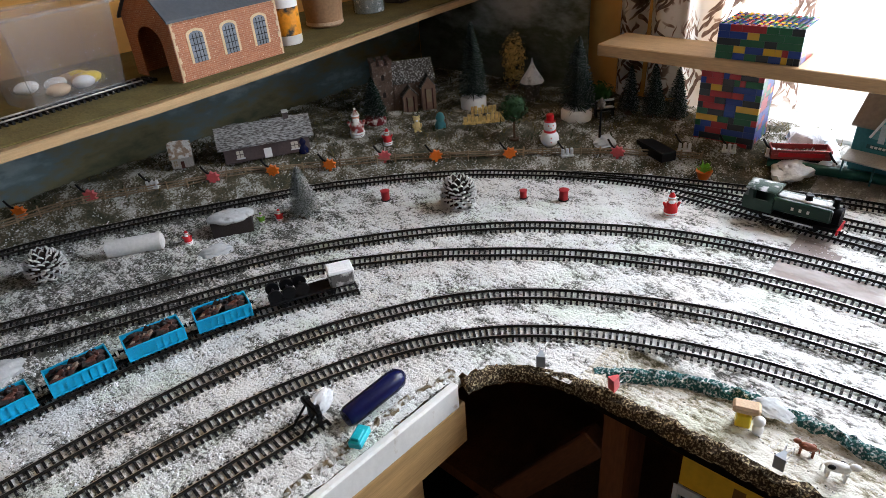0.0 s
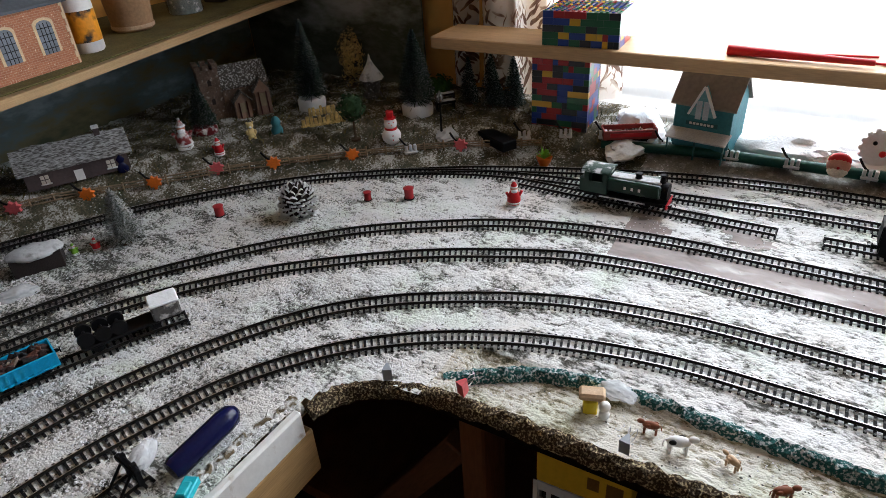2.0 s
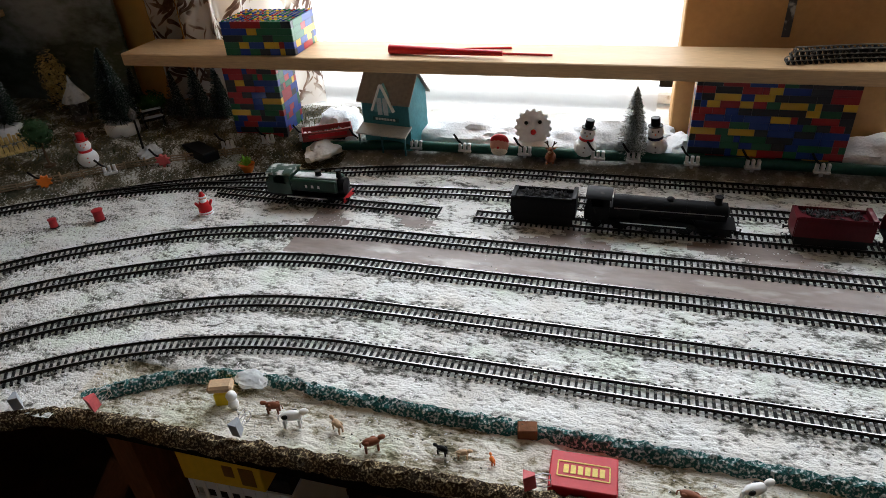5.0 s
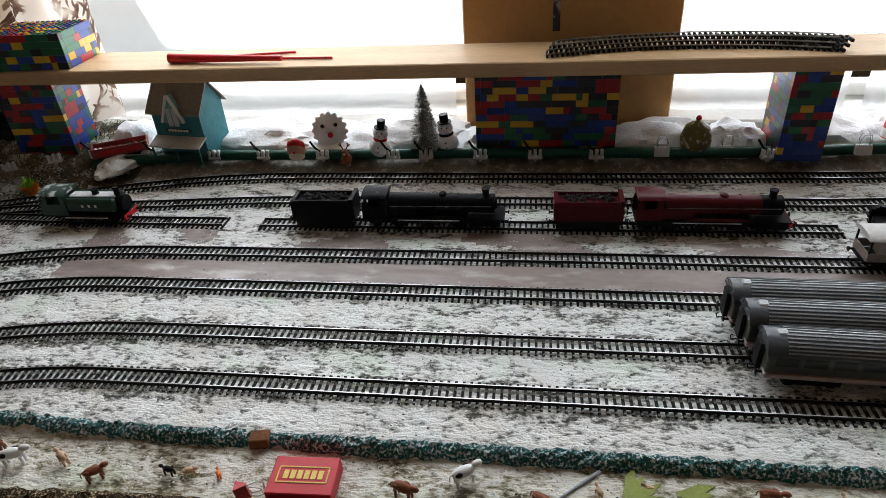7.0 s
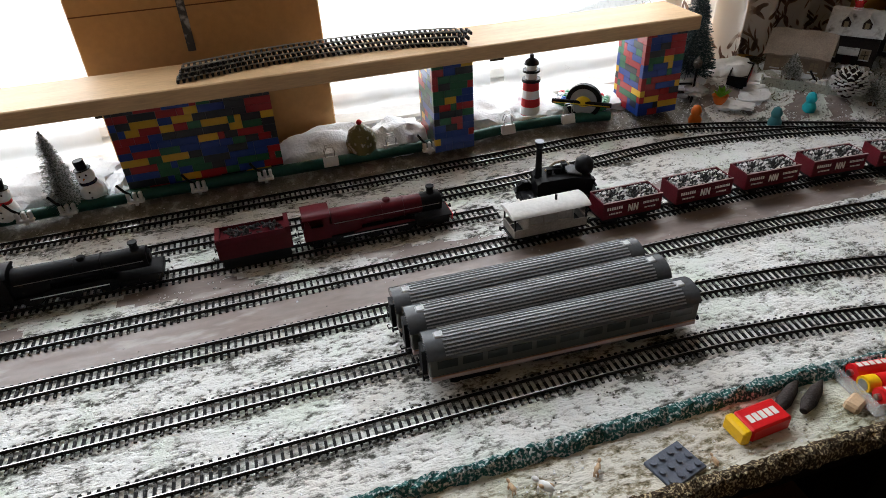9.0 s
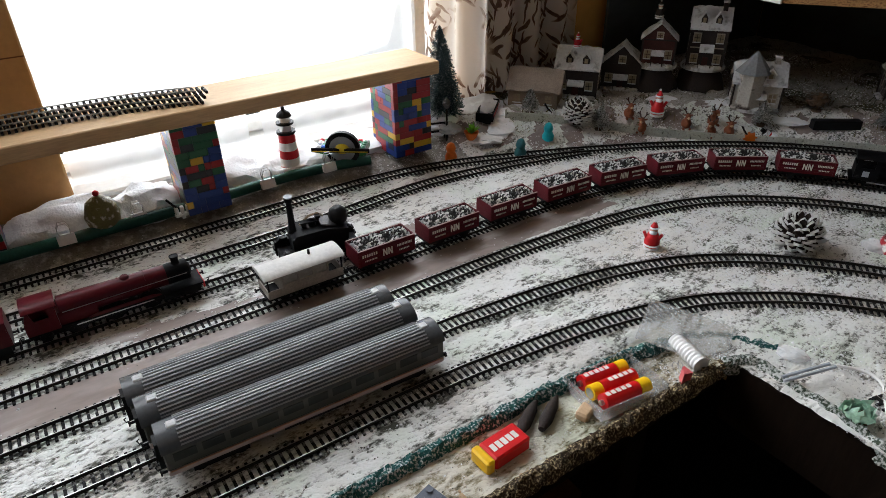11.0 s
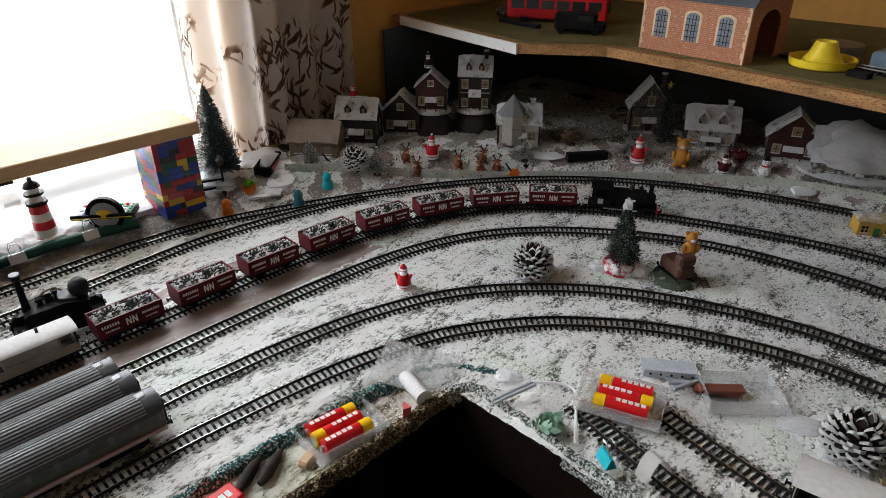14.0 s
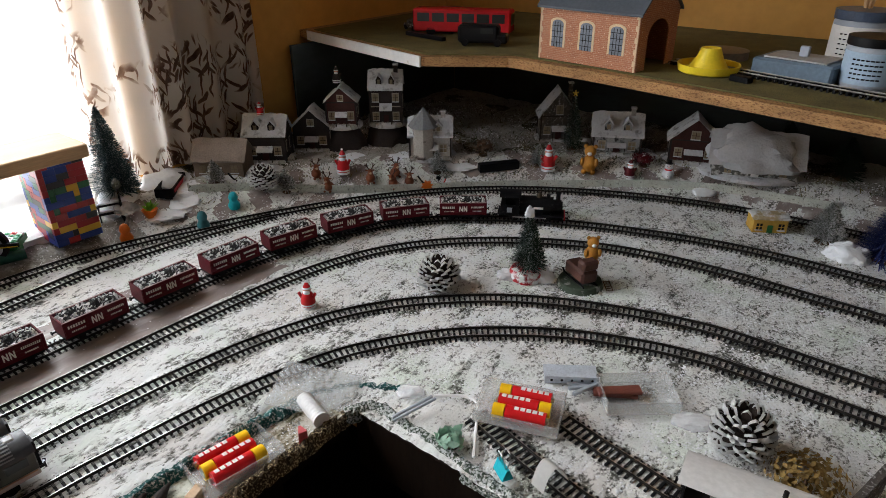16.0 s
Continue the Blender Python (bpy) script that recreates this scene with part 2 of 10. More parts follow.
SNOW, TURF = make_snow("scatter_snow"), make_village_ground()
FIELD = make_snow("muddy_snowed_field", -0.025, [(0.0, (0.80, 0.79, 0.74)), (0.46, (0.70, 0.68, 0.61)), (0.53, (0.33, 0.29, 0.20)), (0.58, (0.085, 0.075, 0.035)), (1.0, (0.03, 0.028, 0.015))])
# BANKSNOW: soft snow whose grey carries the shade of the south village
BANKSNOW = make_snow("shade_greyed_snow", -0.045, [(0.0, (0.52, 0.50, 0.47)), (0.46, (0.42, 0.40, 0.37)), (0.56, (0.17, 0.15, 0.13)), (0.66, (0.05, 0.045, 0.035)), (1.0, (0.02, 0.02, 0.015))])
CURTAIN, BRICKCARD, TOYBRICK = make_curtain(), make_brick_card(), make_toy_bricks()
BACK_N = make_backdrop("painted_hills_paper", [(0.30, (0.02, 0.026, 0.016)), (0.50, (0.05, 0.062, 0.032)), (0.60, (0.13, 0.12, 0.06)), (0.70, (0.09, 0.14, 0.16)), (0.80, (0.20, 0.27, 0.30)), (0.95, (0.10, 0.15, 0.18))], 5)
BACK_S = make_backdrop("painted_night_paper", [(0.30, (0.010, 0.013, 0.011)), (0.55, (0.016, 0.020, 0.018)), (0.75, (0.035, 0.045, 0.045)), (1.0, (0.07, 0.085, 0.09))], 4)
BACK_E = make_backdrop("painted_rock_paper", [(0.35, (0.05, 0.055, 0.035)), (0.60, (0.12, 0.13, 0.10)), (0.75, (0.05, 0.06, 0.03)), (1.0, (0.30, 0.31, 0.30))], 7)
TAN = mat("tan_emulsion_wall", (0.60, 0.31, 0.075), 0.8, scale=12, vary=0.12)
CREAM = mat("dull_cream_paint", (0.22, 0.19, 0.15), 0.9, scale=8, vary=0.08)
PINE = mat("planed_pine", (0.55, 0.36, 0.19), 0.55, scale=25, vary=0.22, stretch=(6, 0.6, 6), bump=0.08)
PINE_X = mat("planed_pine_lengthwise", (0.42, 0.26, 0.11), 0.6, scale=25, vary=0.3, stretch=(0.6, 6, 10), bump=0.08)
PLY = mat("plywood_edge", (0.40, 0.265, 0.135), 0.7, scale=60, vary=0.3, stretch=(0.4, 0.4, 12))
CHIP = mat("chipboard_edge", (0.40, 0.215, 0.085), 0.8, scale=130, vary=0.5, bump=0.5, second=(0.16, 0.075, 0.03), mix_at=0.55, mix_scale=520, stretch=(0.5, 0.5, 1.4))
DARKWOOD = mat("brown_stained_timber", (0.15, 0.06, 0.025), 0.75, spec=0.15, scale=30, vary=0.35, stretch=(3, 3, 0.5))
WHITEPAINT = mat("worn_white_paint", (0.68, 0.67, 0.64), 0.6, scale=30, vary=0.1, second=(0.35, 0.27, 0.18), mix_at=0.72, mix_scale=60)
CRUST = mat("crumbled_rim_crust", (0.045, 0.028, 0.014), 0.95, scale=300, vary=0.8, bump=1.0, second=(0.42, 0.34, 0.20), mix_at=0.56, mix_scale=520, soft=0.10)
SHELFTURF = mat("olive_turf_paper", (0.12, 0.10, 0.035), 0.95, scale=90, vary=0.4, bump=0.4)
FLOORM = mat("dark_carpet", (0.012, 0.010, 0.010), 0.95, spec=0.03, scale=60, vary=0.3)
RAILM = mat("nickel_rail", (0.46, 0.45, 0.43), 0.30, 0.9, scale=200, vary=0.3, bump=0.05)
RAILWEB = mat("dark_rail_web", (0.016, 0.014, 0.012), 0.6, spec=0.15, scale=200, vary=0.4, bump=0.1)
SLEEPER = mat("black_plastic_sleeper", (0.009, 0.009, 0.010), 0.7, spec=0.15, scale=300, vary=0.3, second=(0.30, 0.30, 0.29), mix_at=0.64, mix_scale=260)
GREENEDGE = mat("green_foam_edging", (0.012, 0.085, 0.080), 0.9, scale=190, vary=0.6, bump=1.0, second=(0.52, 0.56, 0.56), mix_at=0.56, mix_scale=420, soft=0.12)
GARLAND = mat("dark_green_flex", (0.008, 0.07, 0.05), 0.45, scale=80, vary=0.3)
WISP = mat("wispy_wadding", (0.86, 0.88, 0.9), 0.95, scale=90, vary=0.1, bump=0.9, alpha=0.45)
COTTON = mat("white_wadding", (0.86, 0.88, 0.9), 0.95, scale=60, vary=0.06, bump=0.8)
WHITEPL = mat("white_plastic", (0.78, 0.78, 0.77), 0.4, scale=60, vary=0.06)
GREYPL = mat("grey_plastic", (0.33, 0.36, 0.40), 0.45, scale=60, vary=0.1)
BLACKPL = mat("black_plastic", (0.007, 0.007, 0.008), 0.45, spec=0.14, scale=80, vary=0.2, bump=0.05)
SOOT = mat("satin_black_enamel", (0.005, 0.005, 0.006), 0.5, spec=0.10, scale=100, vary=0.3, bump=0.05, second=(0.03, 0.027, 0.025), mix_at=0.68)
LOCOGREEN = mat("dark_green_enamel", (0.010, 0.035, 0.022), 0.3, scale=100, vary=0.2, bump=0.04)
MAROON = mat("maroon_enamel", (0.075, 0.005, 0.009), 0.34, spec=0.16, scale=100, vary=0.2, bump=0.04)
WAGONRED = mat("dark_red_wagon_paint", (0.095, 0.006, 0.012), 0.5, spec=0.14, scale=150, vary=0.25, bump=0.1)
LETTER = mat("cream_lettering", (0.72, 0.66, 0.6), 0.6, scale=200, vary=0.1, bump=0)


def make_lumps(name, stops, rough):
    """Loose pieces, each of one colour."""
    m, n, l, b = nodes_of(name, rough)
    geo = n.new("ShaderNodeNewGeometry")
    col = ramp_node(n, l, geo.outputs["Random Per Island"], stops, True)
    co = n.new("ShaderNodeTexCoord").outputs["Object"]
    grain = noise_node(n, l, co, 500, 3)
    hs = n.new("ShaderNodeHueSaturation")
    l.new(col, hs.inputs["Color"]), l.new(math_node(n, l, "ADD", math_node(n, l, "MULTIPLY", grain, 0.8), 0.6), hs.inputs["Value"])
    l.new(hs.outputs[0], b.inputs["Base Color"])
    bump_node(n, l, b, grain, 0.6, 0.001)
    return m


COAL = make_lumps("coal_and_snow_lumps", [(0.0, (0.008, 0.008, 0.009)), (0.46, (0.80, 0.80, 0.79)), (0.72, (0.035, 0.033, 0.032)), (0.84, (0.42, 0.41, 0.40))], 0.55)
RUST = make_lumps("rusty_scrap_lumps", [(0.0, (0.030, 0.012, 0.010)), (0.40, (0.085, 0.026, 0.016)), (0.70, (0.012, 0.010, 0.010)), (0.93, (0.26, 0.19, 0.14))], 0.7)
STUDMIX = make_lumps("toy_stud_plastic", [(0.0, (0.33, 0.010, 0.012)), (0.22, (0.006, 0.035, 0.23)), (0.45, (0.006, 0.14, 0.05)), (0.80, (0.72, 0.42, 0.02))], 0.22)
STEEL = mat("bright_steel", (0.5, 0.5, 0.5), 0.3, 1.0, scale=100, vary=0.15, bump=0.03)
ROOFGREY = mat("grey_coach_roof", (0.075, 0.080, 0.086), 0.25, scale=100, vary=0.2, bump=0.05)
COACHGREEN = mat("dark_olive_coach_side", (0.060, 0.062, 0.052), 0.4, scale=120, vary=0.2, bump=0.05)
COACHPINK = mat("faded_lower_panel", (0.42, 0.34, 0.33), 0.5, scale=120, vary=0.15, bump=0.05)
GLASSDK = mat("dark_coach_glazing", (0.030, 0.034, 0.032), 0.10, scale=60, vary=0.1, bump=0)
BLUEW = mat("bright_blue_plastic", (0.005, 0.40, 0.68), 0.4, scale=100, vary=0.15, bump=0.05)
NAVY = mat("navy_gloss_plastic", (0.005, 0.007, 0.045), 0.22, scale=80, vary=0.2, bump=0.03)
CYAN = mat("turquoise_plastic", (0.01, 0.42, 0.50), 0.4, scale=80, vary=0.15)
RED = mat("red_gloss_paint", (0.55, 0.015, 0.02), 0.35, scale=80, vary=0.12, bump=0.05)
ORANGE = mat("orange_plastic", (0.75, 0.18, 0.02), 0.45, scale=80, vary=0.15)
PINK = mat("coral_pink_plastic", (0.65, 0.12, 0.13), 0.45, scale=80, vary=0.15)
YELLOW = mat("yellow_plastic", (0.80, 0.60, 0.03), 0.4, scale=80, vary=0.1)
LIME = mat("lime_foliage", (0.18, 0.42, 0.03), 0.7, scale=150, vary=0.3)
TEAL = mat("teal_card", (0.04, 0.19, 0.22), 0.65, scale=60, vary=0.2)
BROWN = mat("red_brown_figure_paint", (0.21, 0.062, 0.025), 0.5, scale=150, vary=0.25)
BUFF = mat("buff_figure_paint", (0.52, 0.36, 0.22), 0.55, scale=150, vary=0.2)
GOLD = mat("gold_glitter", (0.62, 0.44, 0.16), 0.45, 0.3, scale=350, vary=0.6, bump=0.8)
STONE = mat("grey_resin_stone", (0.085, 0.075, 0.066), 0.85, scale=160, vary=0.5, bump=0.8, second=(0.50, 0.49, 0.47), mix_at=0.64, mix_scale=240, soft=0.16)
STONEDK = mat("dark_resin_stone", (0.030, 0.022, 0.020), 0.8, scale=140, vary=0.4, bump=0.6)
RESINRED = mat("dark_red_resin", (0.055, 0.015, 0.013), 0.7, scale=140, vary=0.35, bump=0.5)
ROOFSNOW = mat("snowed_roof", (0.58, 0.59, 0.60), 0.9, scale=70, vary=0.15, bump=0.7, second=(0.10, 0.09, 0.08), mix_at=0.66, mix_scale=75, soft=0.22)
SLATE = mat("grey_slate_card", (0.075, 0.085, 0.10), 0.6, scale=60, vary=0.2)
WINDOWLT = mat("printed_window_panes", (0.16, 0.18, 0.22), 0.4, scale=200, vary=0.4, bump=0)
FRAMECREAM = mat("printed_stone_surround", (0.62, 0.47, 0.29), 0.7, scale=200, vary=0.2)
NEEDLE = mat("dark_green_bristle", (0.012, 0.036, 0.022), 0.7, scale=300, vary=0.5, bump=0, second=(0.62, 0.64, 0.66), mix_at=0.60, mix_scale=420)
NEEDLESN = mat("snowed_bristle", (0.16, 0.18, 0.15), 0.8, scale=300, vary=0.4, bump=0, second=(0.7, 0.7, 0.7), mix_at=0.50, mix_scale=380)
BLUENEEDLE = mat("blue_bristle", (0.015, 0.03, 0.14), 0.7, scale=300, vary=0.4, bump=0, second=(0.55, 0.58, 0.7), mix_at=0.66, mix_scale=420)
BARK = mat("brown_twig", (0.10, 0.06, 0.035), 0.85, scale=200, vary=0.4, bump=0.5)
TWIG = mat("pale_twig_fence", (0.26, 0.19, 0.12), 0.8, scale=200, vary=0.35, bump=0.3)
CONE = mat("dark_cone_scale", (0.030, 0.018, 0.013), 0.75, scale=200, vary=0.4, bump=0.3)
CONETIP = mat("white_painted_scale_tip", (0.72, 0.72, 0.70), 0.85, scale=200, vary=0.2, bump=0.4)
CARDBOARD = mat("brown_cardboard", (0.50, 0.28, 0.11), 0.85, scale=30, vary=0.12)
CLEAR = mat("clear_plastic_pack", (0.85, 0.88, 0.88), 0.14, scale=60, vary=0.05, bump=0.3, trans=0.6, alpha=0.42, spec=0.6)
HAZE = mat("frosted_plastic_tub", (0.60, 0.62, 0.66), 0.30, scale=60, vary=0.1, bump=0.1, trans=0.8, alpha=0.24)
BATT_RED = mat("red_battery_foil", (0.62, 0.012, 0.015), 0.3, scale=60, vary=0.1, bump=0.03)
BATT_YEL = mat("yellow_battery_foil", (0.85, 0.50, 0.01), 0.3, scale=60, vary=0.1, bump=0.03)
FLESH = mat("painted_pink_face", (0.62, 0.30, 0.22), 0.6, scale=200, vary=0.15)
FLAKEW = mat("snow_flake_grain", (0.82, 0.83, 0.84), 0.9, scale=200, vary=0.1, bump=0)
FLAKED = mat("dark_ballast_grain", (0.09, 0.088, 0.075), 0.9, scale=200, vary=0.4, bump=0)
LABELBL = mat("pale_blue_label", (0.32, 0.42, 0.52), 0.5, scale=80, vary=0.12)
PAPER = mat("white_paper_label", (0.72, 0.71, 0.68), 0.7, scale=60, vary=0.08)
BUSRED = mat("bus_red_enamel", (0.50, 0.02, 0.025), 0.25, scale=60, vary=0.1, bump=0.02)
MUD = mat("grey_scenic_plaster", (0.23, 0.215, 0.19), 0.9, scale=110, vary=0.45, bump=0.7, second=(0.42, 0.41, 0.38), mix_at=0.58, mix_scale=90)
# timber with the darkness under the board put into its colour
BLACKWOOD = mat("shade_blackened_timber", (0.010, 0.006, 0.004), 0.85, spec=0.05, scale=30, vary=0.35, stretch=(3, 3, 0.5))
PLASTER = mat("bare_brown_board", (0.27, 0.222, 0.205), 0.33, scale=40, vary=0.22, bump=0.12, second=(0.55, 0.52, 0.50), mix_at=0.64, mix_scale=45, soft=0.2, stretch=(1.0, 0.3, 1.0))

# ---------------------------------------------------------------- building helpers


def b_box(bm, x0, x1, y0, y1, z0, z1, mi=0, bevel=0.0):
    r = bmesh.ops.create_cube(bm, size=1, matrix=Matrix.Translation(((x0 + x1) / 2, (y0 + y1) / 2, (z0 + z1) / 2)) @ Matrix.Diagonal((x1 - x0, y1 - y0, z1 - z0, 1)))
    fs = {f for v in r["verts"] for f in v.link_faces}
    for f in fs:
        f.material_index = mi
    if bevel:
        es = list({e for v in r["verts"] for e in v.link_edges})
        g = bmesh.ops.bevel(bm, geom=es, offset=bevel, segments=1, affect="EDGES")
        for f in g["faces"]:
            f.material_index = mi
    return r["verts"]


def b_cyl(bm, c, r, h, axis="z", seg=14, r2=None, mi=0):
    rot = {"z": Matrix(), "x": Matrix.Rotation(math.pi / 2, 4, "Y"), "y": Matrix.Rotation(-math.pi / 2, 4, "X")}[axis]
    g = bmesh.ops.create_cone(bm, cap_ends=True, segments=seg, radius1=r, radius2=r if r2 is None else r2, depth=h, matrix=Matrix.Translation(c) @ rot)
    for f in {f for v in g["verts"] for f in v.link_faces}:
        f.material_index = mi
    return g["verts"]


def b_ball(bm, c, r, sx=1, sy=1, sz=1, seg=12, mi=0):
    g = bmesh.ops.create_uvsphere(bm, u_segments=seg, v_segments=max(6, seg // 2 + 1), radius=r, matrix=Matrix.Translation(c) @ Matrix.Diagonal((sx, sy, sz, 1)))
    for f in {f for v in g["verts"] for f in v.link_faces}:
        f.material_index = mi
    return g["verts"]


def b_prism(bm, poly, a, b, axis="y", mi=0):
    """A polygon in the plane across the axis, drawn out along it from a to b."""
    place = {"y": lambda u, v, w: (u, w, v), "x": lambda u, v, w: (w, u, v), "z": lambda u, v, w: (u, v, w)}[axis]
    lo, hi = [bm.verts.new(place(u, v, a)) for u, v in poly], [bm.verts.new(place(u, v, b)) for u, v in poly]
    k = len(poly)
    fs = [bm.faces.new(lo[::-1]), bm.faces.new(hi)] + [bm.faces.new((lo[i], lo[(i + 1) % k], hi[(i + 1) % k], hi[i])) for i in range(k)]
    for f in fs:
        f.material_index = mi
    bmesh.ops.recalc_face_normals(bm, faces=fs)
    return lo + hi


def b_lathe(bm, prof, c=(0, 0, 0), seg=16, mi=0):
    rings = []
    for r, z in prof:
        rings.append([bm.verts.new((c[0] + max(r, 1e-5) * math.cos(2 * math.pi * i / seg), c[1] + max(r, 1e-5) * math.sin(2 * math.pi * i / seg), c[2] + z)) for i in range(seg)])
    fs = []
    for a, b in zip(rings, rings[1:]):
        fs += [bm.faces.new((a[i], a[(i + 1) % seg], b[(i + 1) % seg], b[i])) for i in range(seg)]
    fs += [bm.faces.new(rings[0][::-1]), bm.faces.new(rings[-1])]
    for f in fs:
        f.material_index = mi


def b_tube(bm, pts, r, seg=6, mi=0, r_end=None):
    pts = [Vector(p) for p in pts]
    rings = []
    for i, p in enumerate(pts):
        d = (pts[min(i + 1, len(pts) - 1)] - pts[max(i - 1, 0)]).normalized()
        u = d.cross(Vector((0, 0, 1)) if abs(d.z) < 0.9 else Vector((1, 0, 0))).normalized()
        w = d.cross(u)
        rr = r if r_end is None else r + (r_end - r) * i / (len(pts) - 1)
        rings.append([bm.verts.new(p + rr * (u * math.cos(2 * math.pi * k / seg) + w * math.sin(2 * math.pi * k / seg))) for k in range(seg)])
    fs = [bm.faces.new((a[k], a[(k + 1) % seg], b[(k + 1) % seg], b[k])) for a, b in zip(rings, rings[1:]) for k in range(seg)]
    fs += [bm.faces.new(rings[0]), bm.faces.new(rings[-1][::-1])]
    for f in fs:
        f.material_index = mi
    bmesh.ops.recalc_face_normals(bm, faces=fs)


def turned(bm, verts, m):
    bmesh.ops.transform(bm, matrix=m, verts=verts)


def mesh_of(name, bm, mats, smooth=False):
    me = bpy.data.meshes.new(name)
    bm.to_mesh(me)
    bm.free()
    for k in (mats if isinstance(mats, (list, tuple)) else [mats]):
        me.materials.append(k)
    if smooth:
        me.polygons.foreach_set("use_smooth", [True] * len(me.polygons))
        me.set_sharp_from_angle(angle=radians(40))
    return me


def part(name, bm, material, parent, label="", smooth=False, kind=""):
    ob = new(name, mesh_of(name, bm, material, smooth))
    ob.parent = parent
    return tagged(ob, label, kind=kind)


def same_part(name, me, parent, m):
    ob = new(name, me)
    ob.parent = parent
    ob.matrix_basis = m
    return ob


def thing(name, m, label, category, group="", kind=""):
    ob = new(name)
    ob.empty_display_size = 0.01
    ob.matrix_basis = m
    return tagged(ob, label, category, group, kind)


def solid(name, bm, mats, m, label, category, group="", kind="", smooth=False):
    ob = new(name, mesh_of(name, bm, mats, smooth))
    ob.matrix_basis = m
    return tagged(ob, label, category, group, kind)


def smooth_line(pts, step):
    """Points at an even step along a Catmull-Rom line through pts."""
    P = [np.array(p, float) for p in pts]
    P = [2 * P[0] - P[1]] + P + [2 * P[-1] - P[-2]]
    out = []
    for i in range(1, len(P) - 2):
        for u in np.linspace(0, 1, 24, endpoint=False):
            a, b, c, d = P[i - 1:i + 3]
            out.append(0.5 * (2 * b + (c - a) * u + (2 * a - 5 * b + 4 * c - d) * u * u + (3 * b - a - 3 * c + d) * u ** 3))
    out.append(P[-2])
    out = np.array(out)
    s = np.concatenate([[0], np.cumsum(np.linalg.norm(np.diff(out, axis=0), axis=1))])
    t = np.arange(0, s[-1], step)
    return np.stack([np.interp(t, s, out[:, k]) for k in range(out.shape[1])], 1)


